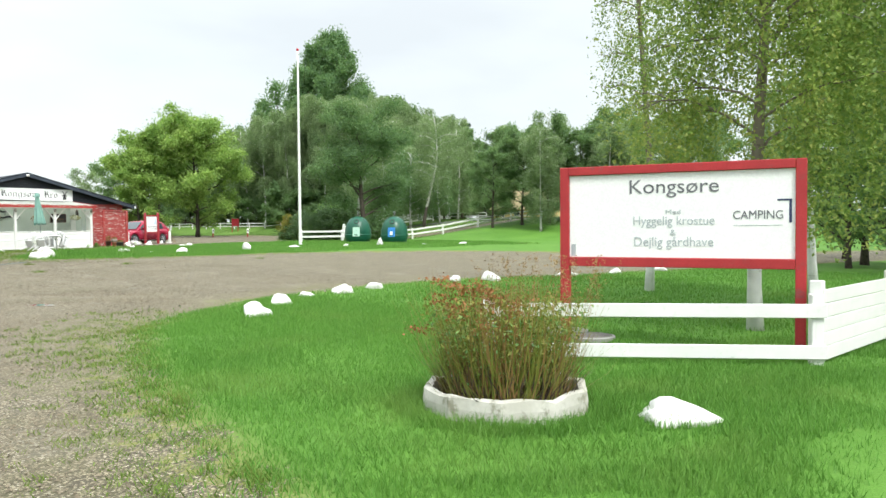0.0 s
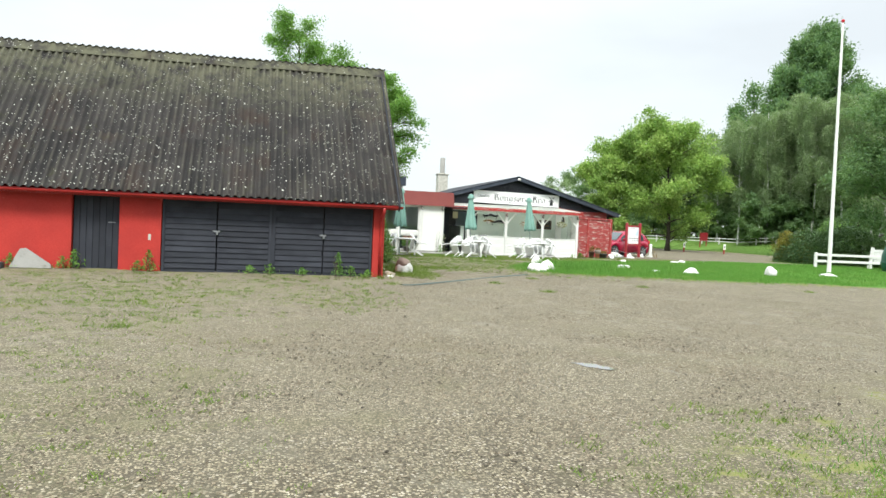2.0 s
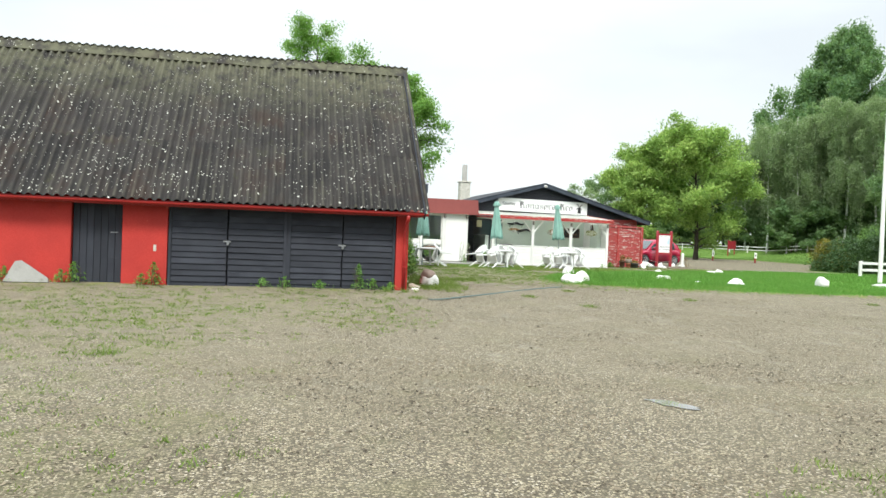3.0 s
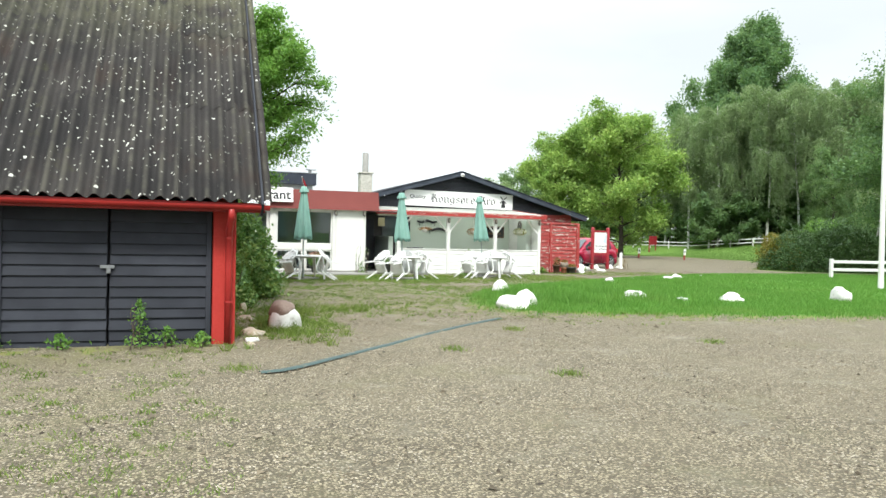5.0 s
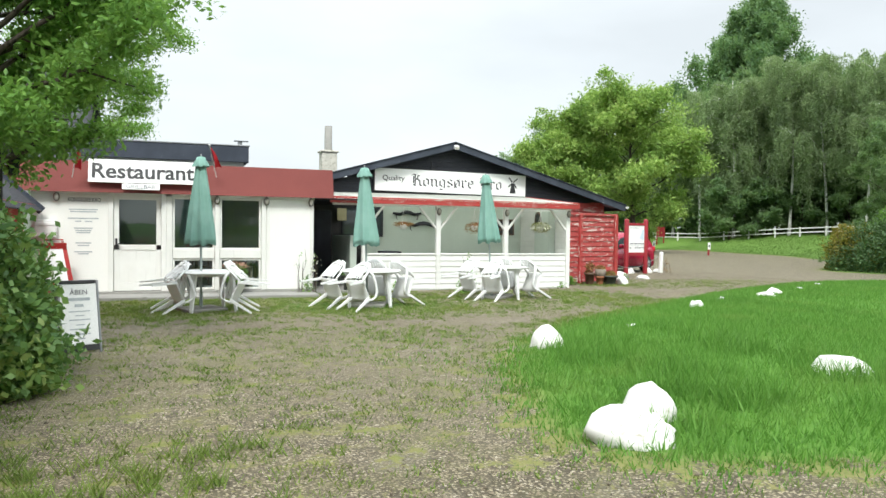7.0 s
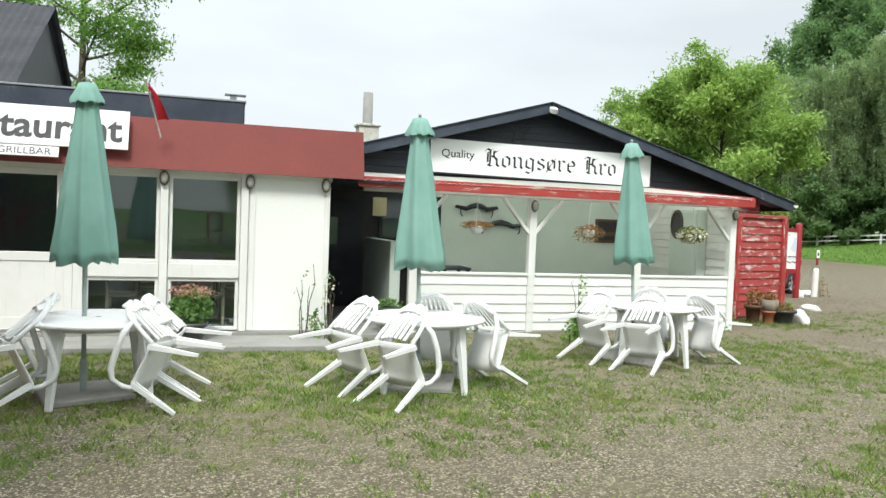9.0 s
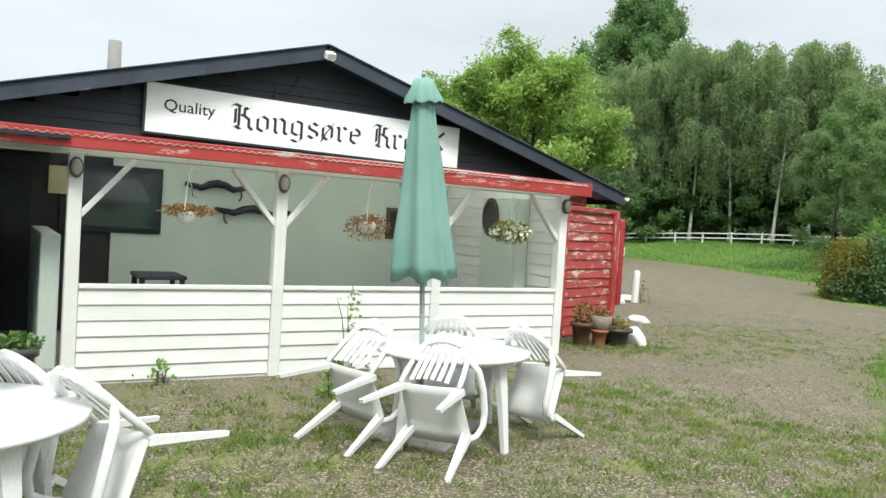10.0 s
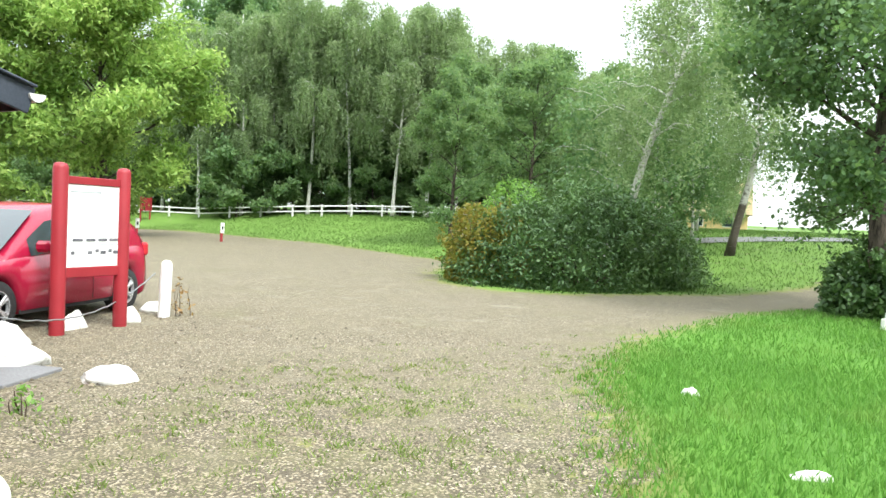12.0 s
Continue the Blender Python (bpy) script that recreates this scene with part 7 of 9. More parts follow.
def tree_meshes(name, seed, H, R, clear, style, leaf_n, leaf_size, trunk_r, bark, leaf, limbs=20, lean=(0, 0), bends=0.03, strand=1.6, leaf_ratio=0.55, three=False, clumps=None):
    """Trunk with limbs, and a crown of loose leaves, as two meshes."""
    r = rng(seed)
    n = 12
    spine = []
    ph = r.uniform(0, 6.28, 4)
    for i in range(n):
        u = i / (n - 1)
        spine.append((lean[0] * u + bends * H * (math.sin(u * 5 + ph[0]) - math.sin(ph[0])) * 0.5, lean[1] * u + bends * H * (math.sin(u * 4.3 + ph[1]) - math.sin(ph[1])) * 0.5, H * 0.93 * u - 0.15))
    spine = np.array(spine)
    rad = [trunk_r * (1.25 if i == 0 else 1) * (1 - 0.88 * (i / (n - 1)) ** 0.8) + 0.012 for i in range(n)]
    wood = G().tube(spine, rad, 10)
    anchors, weights = [], []
    golden = 2.39996
    for k in range(limbs):
        u = (k + 0.5) / limbs
        z = clear + (H * 0.90 - clear) * u ** 0.85
        i = z / (H * 0.93) * (n - 1)
        j = min(n - 2, int(i))
        p = spine[j] + (spine[j + 1] - spine[j]) * (i - j)
        t = (z - clear) / (H - clear)
        if style == "cone":
            prof = (1 - t) ** 0.8 * 0.95 + 0.06
            up, bend = 0.05, (0, 0, -0.12)
        elif style == "spire":
            prof = min(1.0, 0.6 + 3 * t) * (1 - t) ** 1.1 * 1.0 + 0.05
            up, bend = 0.75, (0, 0, 0.10)
        elif style == "weeping":
            prof = 0.45 + 0.55 * math.sin(math.pi * (t * 0.75 + 0.2))
            up, bend = 0.9, (0, 0, -0.45)
        else:
            prof = 0.35 + 0.65 * math.sin(math.pi * (t * 0.72 + 0.2))
            up, bend = 0.45 + 0.6 * t, (0, 0, -0.08)
        length = R * prof * r.uniform(0.72, 1.18)
        az = k * golden + r.normal() * 0.35
        pts = curve_points(p, (math.cos(az), math.sin(az), up + 0.15 * r.normal()), length, bend, 6, r)
        br = max(0.010, trunk_r * (0.22 if style == "weeping" else 0.36) * (1 - 0.7 * t))
        wood.tube(pts, [br * (1 - 0.85 * q / 5) + 0.004 for q in range(6)], 5, False)
        subs = 6 if style != "cone" else 4
        for q in range(subs):
            w = 0.25 + 0.72 * (q + r.random()) / subs
            a = int(w * 5)
            b = pts[a] + (pts[min(5, a + 1)] - pts[a]) * (w * 5 - a)
            az2 = az + r.choice((-1, 1)) * r.uniform(0.4, 1.2)
            sl = length * r.uniform(0.25, 0.48) * (1.15 - 0.5 * w)
            sp = curve_points(b, (math.cos(az2), math.sin(az2), up * 0.6 + 0.3 * r.normal()), sl, bend, 4, r)
            wood.tube(sp, [br * 0.38 * (1 - 0.8 * e / 3) + 0.003 for e in range(4)], 3, False)
            for e in range(1, 4):
                anchors.append(sp[e])
                weights.append(1.0 + 0.4 * e)
        for e in range(3, 6):
            anchors.append(pts[e])
            weights.append(1.2)
    for i in range(n - 3, n):
        anchors.append(spine[i])
        weights.append(2.0)
    anchors, weights = np.array(anchors), np.array(weights)
    weights *= r.uniform(0.35, 1.6, len(weights))
    pick = r.choice(len(anchors), leaf_n, p=weights / weights.sum())
    c = anchors[pick]
    if style == "weeping":
        strands = 9 if three else 5
        sid = r.integers(0, strands, leaf_n)
        table = np.clip(r.normal(size=(len(anchors), strands, 2)), -1.6, 1.6) * 0.10 * R
        ln = r.uniform(0.25, 1.0, (len(anchors), strands)) * strand
        sway = r.normal(size=(len(anchors), strands, 2)) * 0.05
        u = r.random(leaf_n)
        c = c.copy()
        c[:, :2] += table[pick, sid] * np.minimum(1, u * 4 + 0.2)[:, None] + sway[pick, sid] * (u * ln[pick, sid])[:, None]
        c[:, 2] += -u * ln[pick, sid] + 0.15
        c += np.clip(r.normal(size=(leaf_n, 3)), -2, 2) * (0.022 + 0.20 * leaf_size)
        low = clear * 0.40 + 0.5 * r.random(leaf_n)
        c[:, 2] = np.where(c[:, 2] < low, low + 0.5 * r.random(leaf_n), c[:, 2])
        lv = leaf_quads(r, c, leaf_size, 1.0, leaf_ratio, three)
    elif clumps:
        # billows of leaves with dark gaps between them
        count, small, large, rise = clumps
        outer = np.linalg.norm(anchors[:, :2] - np.array(lean) * 0.5, axis=1) / R + anchors[:, 2] / H
        at = r.choice(len(anchors), count, replace=False, p=outer / outer.sum())
        size = r.uniform(small, large, count)
        pick = r.choice(count, leaf_n, p=size ** 2 / (size ** 2).sum())
        d = r.normal(size=(leaf_n, 3))
        d[:, 2] += 0.35
        d /= np.linalg.norm(d, axis=1)[:, None]
        lump = 1 + 0.30 * np.sin(d[:, 0] * 4 + pick) * np.sin(d[:, 1] * 5 + pick * 1.7)
        far = np.minimum(np.abs(r.normal(size=leaf_n)) * 0.40 + 0.38, 1.2)
        c = anchors[at][pick] + d * (size[pick] * lump * far)[:, None] * np.array((1, 1, rise))
        fill = r.random(leaf_n) < 0.30
        limb = anchors[r.choice(len(anchors), leaf_n, p=weights / weights.sum())]
        c = np.where(fill[:, None], limb + np.clip(r.normal(size=(leaf_n, 3)), -1.5, 1.5) * min(0.075 * R, 0.42) * np.array((1, 1, 0.8)), c)
        lv = leaf_quads(r, c, leaf_size, 0.6, leaf_ratio, three)
    else:
        spread = {"cone": 0.16, "spire": 0.22, "round": 0.27, "open": 0.28}[style] * R
        d = r.normal(size=(leaf_n, 3))
        d /= np.linalg.norm(d, axis=1)[:, None]
        ball = r.uniform(0.5, 1.15, len(anchors))[pick]
        c = c + d * (r.random(leaf_n) ** 0.5 * spread * ball)[:, None] * np.array((1, 1, 0.72))
        lv = leaf_quads(r, c, leaf_size, 0.5, leaf_ratio, three)
    wm = wood.mesh(name + "_trunk", True, False)
    wm.materials.append(bark)
    return wm, quads(name + "_crown", lv, 3 if three else 4, leaf)


def place_tree(name, label, meshes, x, y, rz=0, s=1.0, group="", dz=-0.05, sz=None):
    t = thing(name, label, "tree", Matrix.Translation((x, y, height(x, y) + dz)) @ Matrix.Rotation(radians(rz), 4, "Z") @ Matrix.Diagonal((s, s, sz or s, 1)), group)
    part("trunk", meshes[0], None, t)
    part("crown", meshes[1], None, t)
    return t


def plant_trees():
    # white-stemmed birches beside the road sign
    b1 = tree_meshes("birch", 21, 9.2, 0.95, 3.0, "weeping", 13000, 0.058, 0.075, LIME_BARK, LEAF_BIRCH_GOLD, 26, strand=1.7)
    b2 = tree_meshes("birch", 22, 8.8, 2.15, 2.2, "weeping", 88000, 0.058, 0.085, LIME_BARK, LEAF_BIRCH_GOLD, 38, strand=2.7)
    place_tree("birch", "weeping birch with a limewashed stem and yellowing leaves", b1, 15.2, 8.11, 40, 1.07, group="birches by the sign")
    place_tree("birch", "weeping birch with a limewashed stem behind the sign", b2, 11.2, 4.35, 10, 1.07, group="birches by the sign")
    place_tree("birch", "weeping birch with a limewashed stem behind the sign", b1, 16.28, 5.24, 160, 1.07, "birches by the sign")
    place_tree("birch", "weeping birch with a limewashed stem", b2, 13.69, 2.03, 250, 1.18, "birches by the sign")
    # trees that close the view beyond them
    dense = [tree_meshes("wood_tree", 31 + k, 12.5, 4.4, 0.9, "round", 22000, 0.26, 0.20, GREY_BARK, LEAF_DARK, 22, three=True, clumps=(60, 0.55, 1.25, 0.85)) for k in range(3)]
    low = [tree_meshes("low_shrub", 36 + k, 4.4, 2.6, 0.1, "round", 6500, 0.30, 0.08, GREY_BARK, LEAF_DARK, 14, three=True) for k in range(2)]
    for k, (x, y, s) in enumerate(((25.8, 7.34, 0.45), (23.78, 5.64, 0.43), (28, 7.5, 0.6), (33, 9.5, 0.62), (27, 3.5, 0.6), (36, 1, 0.8))):
        place_tree("broadleaf_tree", "dense dark green broadleaf tree", dense[k % 3], x, y, k * 77, s, "wood by the road")
    # the wood stands tallest in its middle stretch
    def tall(az):
        return 1.14 + 0.26 * max(0.0, min(1.0, (az - 28) / 9, (53 - az) / 4))
    # far birches along the fence
    fb = [tree_meshes("fence_birch", 41 + k, 13.0, 3.7, 3.9, "weeping", 40000, 0.17, 0.15, BIRCH_BARK, LEAF_BIRCH, 20, strand=2.7, three=True, lean=(0.5 * k - 0.5, 0.3)) for k in range(3)]
    fence = [Vector(p) for p in ((50.5, 101, 0), (54.4, 89.8, 0), (58.5, 78, 0), (62.0, 67.2, 0), (66, 56, 0))]
    r = rng(77)
    cam_end = (18.0, 39.6)
    for k, az in enumerate((52.6, 50.2, 47.2, 45.2, 42.4, 39.3, 36.1, 33.6, 31.2, 28.6, 26.0)):
        # where the line of sight at this bearing meets the fence line, just behind it
        c, s = math.cos(radians(az)), math.sin(radians(az))
        best = None
        for a, b in zip(fence[:-1], fence[1:]):
            dx, dy = b.x - a.x, b.y - a.y
            den = c * dy - s * dx
            if abs(den) < 1e-6:
                continue
            t = ((a.x - cam_end[0]) * dy - (a.y - cam_end[1]) * dx) / den
            u = ((a.x - cam_end[0]) * s - (a.y - cam_end[1]) * c) / den
            if t > 0 and -0.02 <= u <= 1.02:
                best = t
        if best is None:
            best = 52
        t = best + 1.2 + r.uniform(0, 2.2)
        x, y = cam_end[0] + c * t, cam_end[1] + s * t
        place_tree("birch", "slender white-stemmed birch with hanging green crown", fb[k % 3], x, y, k * 97, (sb := r.uniform(0.84, 0.98)), "birches along the fence", sz=sb * tall(az))
    # the wood behind
    spruce = tree_meshes("spruce", 51, 15, 2.8, 0.8, "cone", 11000, 0.34, 0.18, GREY_BARK, LEAF_CONIFER, 34, leaf_ratio=0.3, three=True)
    mid = [tree_meshes("wood_birch", 55 + k, 15.5, 3.6, 2.0, "weeping", 20000, 0.24, 0.15, BIRCH_BARK, LEAF_BIRCH, 22, strand=3.4, three=True) for k in range(2)]
    for k in range(46):
        az = 21 + 41 * ((k * 0.618) % 1.0)
        row = k % 3
        d = 62 + row * 6.5 + r.uniform(-2, 2)
        if az > 47:
            d += (az - 47) * 1.1
        x, y = cam_end[0] + math.cos(radians(az)) * d, cam_end[1] + math.sin(radians(az)) * d
        kind = k % 5
        if kind == 4:
            place_tree("spruce", "dark pointed spruce in the wood", spruce, x, y, k * 51, (sb := r.uniform(0.74, 0.88)), "trees of the wood", sz=sb * tall(az) * 1.04)
        elif kind in (0, 2):
            place_tree("broadleaf_tree", "dense dark green broadleaf tree", dense[k % 3], x, y, k * 61, (sb := r.uniform(0.78, 0.95)), "trees of the wood", sz=sb * tall(az))
        else:
            place_tree("birch", "tall birch with hanging green crown", mid[k % 2], x, y, k * 83, (sb := r.uniform(0.70, 0.84)), "trees of the wood", sz=sb * tall(az))
    # low dark undergrowth closing the wood
    for k in range(44):
        az = 19 + 44 * (k + 0.5) / 44
        d = 57 + 4 * (k % 2) + r.uniform(0, 2.5) + max(0, az - 47) * 1.1
        x, y = cam_end[0] + math.cos(radians(az)) * d, cam_end[1] + math.sin(radians(az)) * d
        place_tree("undergrowth_shrub", "dark shrub under the trees", low[k % 2], x, y, k * 133, r.uniform(0.8, 1.1), "undergrowth of the wood")
    # tall poplar
    pop = tree_meshes("poplar", 61, 27.2, 11.5, 2.0, "spire", 150000, 0.34, 0.5, GREY_BARK, LEAF_POPLAR, 84, three=True, lean=(3.4, -2.0), clumps=(260, 0.5, 1.5, 1.3))
    place_tree("poplar", "very tall dark green poplar behind the wood", pop, 86.2, 114.5, 30, 1.27, sz=1.36)
    # bright trees behind the inn
    wil = tree_meshes("bright_tree", 71, 13.4, 5.8, 0.9, "round", 72000, 0.31, 0.26, GREY_BARK, LEAF_WILLOW, 34, leaf_ratio=0.45, three=True, clumps=(120, 0.75, 1.55, 0.8))
    place_tree("ash_tree", "broad bright yellow-green tree behind the inn", wil, 40.0, 72.8, 20, 0.87)
    wil2 = tree_meshes("bright_tree", 72, 12.0, 4.0, 0.9, "round", 40000, 0.31, 0.22, GREY_BARK, LEAF_WILLOW, 26, leaf_ratio=0.45, three=True, clumps=(70, 0.65, 1.3, 0.8))
    place_tree("ash_tree", "bright yellow-green tree behind the inn", wil2, 35.3, 75.5, 120, 0.86)
    grey = tree_meshes("thin_tree", 73, 9, 2.6, 1.5, "open", 6000, 0.20, 0.14, GREY_BARK, LEAF_BIRCH, 18)
    place_tree("thin_tree", "thin grey-green tree behind the inn's roof", grey, 34.6, 88, 10, 0.85)
    for k, (x, y, s) in enumerate(((45, 92, 0.75), (42, 96, 0.8), (50, 104, 0.9))):
        place_tree("broadleaf_tree", "dense dark green broadleaf tree", dense[k % 3], x, y, k * 47, s, "trees of the wood")
    # birches round the big shrub
    bent = tree_meshes("bent_birch", 81, 10.8, 2.15, 3.2, "weeping", 24000, 0.105, 0.155, OLD_BIRCH_BARK, LEAF_BIRCH, 22, lean=(0.9, -0.5), bends=0.10, strand=2.6)
    place_tree("birch", "bent white-stemmed birch behind the round shrub", bent, 40.0, 46.9, 0, 1.0, "birches by the track")
    place_tree("birch", "white-stemmed birch in the meadow", bent, 45.2, 45.0, 60, 0.95, "birches by the track")
    place_tree("birch", "white-stemmed birch in the meadow", mid[0], 48.5, 50.0, 20, 0.50, "birches by the track")
    place_tree("birch", "white-stemmed birch in the meadow", mid[1], 52.6, 48.0, 250, 0.58, "birches by the track")
    for k, (x, y, s) in enumerate(((52, 56, 0.66), (56, 53, 0.60), (48, 58, 0.56), (61.5, 59.9, 0.8), (62.8, 56.8, 0.75), (58.2, 61.9, 0.72))):
        place_tree("broadleaf_tree", "dense dark green broadleaf tree", dense[k % 3], x, y, k * 91, s, "trees by the track")
    place_tree("spruce", "dark pointed spruce in the wood", spruce, 59.9, 60.6, 20, 0.70, "trees of the wood")
    place_tree("birch", "tall birch with hanging green crown", mid[0], 60.3, 57.4, 70, 0.64, "trees of the wood")
    for k, (x, y, s) in enumerate(((43.2, 35.9, 0.46), (45.0, 34.6, 0.55), (46.4, 33.2, 0.56), (47.6, 31.4, 0.54), (48.6, 29.7, 0.53), (49.4, 28.1, 0.52), (51.0, 24.5, 0.50))):
        place_tree("broadleaf_tree", "dense green broadleaf tree beyond the lawn", dense[k % 3], x, y, k * 113, s, "trees beyond the lawn")
    for k, (x, y, s) in enumerate(((56.6, 50.1, 0.42), (55.4, 51.6, 0.46), (58.5, 47.6, 0.40))):
        place_tree("birch", "white-stemmed birch in the meadow", mid[k % 2], x, y, k * 59, s, "birches by the track")
    droop = tree_meshes("drooping_birch", 84, 7.2, 2.6, 1.3, "weeping", 7000, 0.17, 0.09, BIRCH_BARK, LEAF_POPLAR, 20, strand=2.4, leaf_ratio=0.6)
    for x, y, rz, s in ((46.6, 48.0, 0, 1.0), (49.6, 47.4, 130, 0.72), (44.2, 49.0, 250, 1.0)):
        place_tree("birch", "low drooping birch in the meadow", droop, x, y, rz, s, "birches by the track")
    # trees right of the bottle banks, as one looks from the road
    for k, (x, y, s, kind) in enumerate(((43.5, 31.8, 0.50, 1), (46.8, 28.2, 0.52, 0), (47.5, 34.0, 0.56, 1), (50, 31, 0.50, 2), (50, 25.6, 0.30, 2), (52, 27, 0.55, 0), (49, 22.5, 0.55, 1), (56, 33.5, 0.7, 2), (54, 20, 0.62, 1), (58, 27, 0.7, 2))):
        m = dense[k % 3] if kind == 2 else mid[k % 2]
        place_tree("birch" if kind != 2 else "broadleaf_tree", "hanging green birch beyond the lawn" if kind != 2 else "dense dark green broadleaf tree", m, x, y, k * 67, s, "trees beyond the lawn")
    # sycamore at the end of the lawn
    syc = tree_meshes("sycamore", 91, 9.0, 3.9, 1.65, "round", 56000, 0.115, 0.22, GREY_BARK, LEAF_SYCAMORE, 24, leaf_ratio=0.8)
    place_tree("sycamore", "dark broad-leaved tree at the lawn's end", syc, 34.7, 40.0, 15, 0.95)
    # ash over the passage by the barn, and the tree behind the restaurant
    ash = tree_meshes("ash", 95, 6.4, 2.4, 2.1, "open", 95000, 0.10, 0.14, GREY_BARK, LEAF_ASH, 34, leaf_ratio=0.4, lean=(0.4, -0.2), clumps=(240, 0.22, 0.5, 0.7))
    place_tree("ash_tree", "feathery bright green ash by the barn", ash, 4.8, 34.3, 0, 1.0)
    back = tree_meshes("back_ash", 96, 15, 3.7, 3.0, "open", 60000, 0.15, 0.2, GREY_BARK, LEAF_ASH, 26, leaf_ratio=0.4, clumps=(210, 0.35, 0.8, 0.75))
    place_tree("ash_tree", "tall green ash behind the restaurant", back, 4.3, 60, 40, 1.0)
    # distant hedge clumps on the horizon
    for k, (x, y, s) in enumerate(((190, 55, 0.55), (196, 57, 0.5), (202, 58, 0.5), (150, 130, 1.2), (120, 120, 1.2), (130, 90, 1.0))):
        place_tree("broadleaf_tree", "distant clump of trees on the horizon", dense[k % 3], x, y, k * 37, s, "far trees", -1.0)


plant_trees()


def bush(name, label, seed, at, rx, ry, h, leaf, n, size, stems=14, lumps=9, ratio=0.6, group="", sprigs=0, depth=0.13):
    r = rng(seed)
    t = thing(name, label, "bush", at, group)
    lump = r.normal(size=(lumps, 3))
    lump[:, 2] = np.abs(lump[:, 2]) * 0.8
    lump /= np.linalg.norm(lump, axis=1)[:, None]
    d = r.normal(size=(n, 3))
    d[:, 2] = np.abs(d[:, 2]) - 0.12
    d /= np.linalg.norm(d, axis=1)[:, None]
    swell = 1 + 0.30 * np.max(np.exp(-((d[:, None, :] - lump[None]) ** 2).sum(-1) * 5), axis=1) - 0.12
    shell = swell * np.clip(1 - np.abs(r.normal(size=n)) * depth, 0.2, 1.1) + r.normal(size=n) * 0.012
    c = d * shell[:, None] * np.array((rx, ry, h))
    c[:, 2] = np.maximum(c[:, 2], 0.03 + 0.1 * r.random(n))
    if sprigs:
        # shoots that stand out of the outline
        k = r.integers(0, sprigs, n // 5)
        way = r.normal(size=(sprigs, 3))
        way[:, 2] = np.abs(way[:, 2]) + 0.1
        way /= np.linalg.norm(way, axis=1)[:, None]
        out = (r.uniform(0.75, 1.15, len(k)) + 0.22 * r.random(sprigs)[k] * r.random(len(k)))
        c[:len(k)] = way[k] * out[:, None] * np.array((rx, ry, h)) + r.normal(size=(len(k), 3)) * 0.05
        c[:, 2] = np.maximum(c[:, 2], 0.03)
    tagged(part("foliage", quads("foliage", leaf_quads(r, c, size, 0.1, ratio), 4, leaf), None, t), kind="stuff")
    g = G()
    for k in range(stems):
        a = 2 * math.pi * k / stems + r.normal() * 0.2
        p = (0.12 * rx * math.cos(a), 0.12 * ry * math.sin(a), -0.05)
        pts = curve_points(p, (math.cos(a) * rx * 0.8, math.sin(a) * ry * 0.8, h * r.uniform(0.5, 1.3)), 0.85 * max(h, rx * 0.8), (0, 0, 0.05), 5, r)
        g.tube([(q[0], q[1], min(q[2], h * 0.9)) for q in pts], [0.03, 0.024, 0.018, 0.012, 0.006], 5, False)
    tagged(part("stems", g.mesh("stems", True, False), TWIG, t), kind="stuff")
    return t


def plant_bushes():
    x, y = 36.9, 46.95
    bush("laurel_bush", "huge rounded dark green shrub beside the track", 101, pose(x, y, height(x, y) - 0.1, 0, 0, -35), 3.25, 2.2, 2.45, LEAF_BUSH, 52000, 0.13, 20, 16, 0.38, sprigs=170)
    bush("yellow_bush", "shrub turning yellow and orange beside the big one", 102, pose(34.9, 48.8, 0, 0, 0, 0), 1.15, 1.15, 2.0, LEAF_AUTUMN, 9000, 0.10, 10, 8, sprigs=40)
    bush("willow_bush", "pale green willow shoots above the round shrub", 103, pose(39.4, 50.2, height(39.4, 50.2), 0, 0, 0), 1.6, 1.4, 2.7, LEAF_ASH, 9000, 0.13, 10, 8, 0.3)
    bush("shrub", "dark green shrub under the lawn-end tree", 104, pose(34.95, 39.75, height(34.95, 39.75), 0, 0, 0), 1.1, 1.2, 1.45, LEAF_BUSH, 16000, 0.12, 12, 9, sprigs=40)
    bush("rose_bush", "large rambling rose bush at the barn's corner", 105, pose(5.30, 32.2, 0, 0, 0, 0), 0.98, 1.35, 1.70, LEAF_ROSE, 20000, 0.095, 16, 22, 0.65, sprigs=110, depth=0.26)
    bush("rose_bush", "rambling rose growing up beside the barn", 106, pose(5.15, 29.9, 0, 0, 0, 0), 0.45, 0.9, 0.9, LEAF_ROSE, 6000, 0.08, 8, 8, 0.65, sprigs=30, depth=0.25)
    r = rng(107)
    a = r.uniform(0, 6.28, 160)
    q = r.uniform(0.15, 0.8, 160)
    c = np.stack((5.38 + 1.02 * q * np.cos(a), 32.2 + 1.28 * q * np.sin(a), 1.66 * np.sqrt(1 - q * q) + 0.03), axis=1)
    solid("rose_blooms", quads("rose_blooms", leaf_quads(r, c[:60], 0.07, 0, 0.9), 4, PETAL_WHITE), None, "few pale roses in the bush", "flowers", kind="stuff")


plant_bushes()


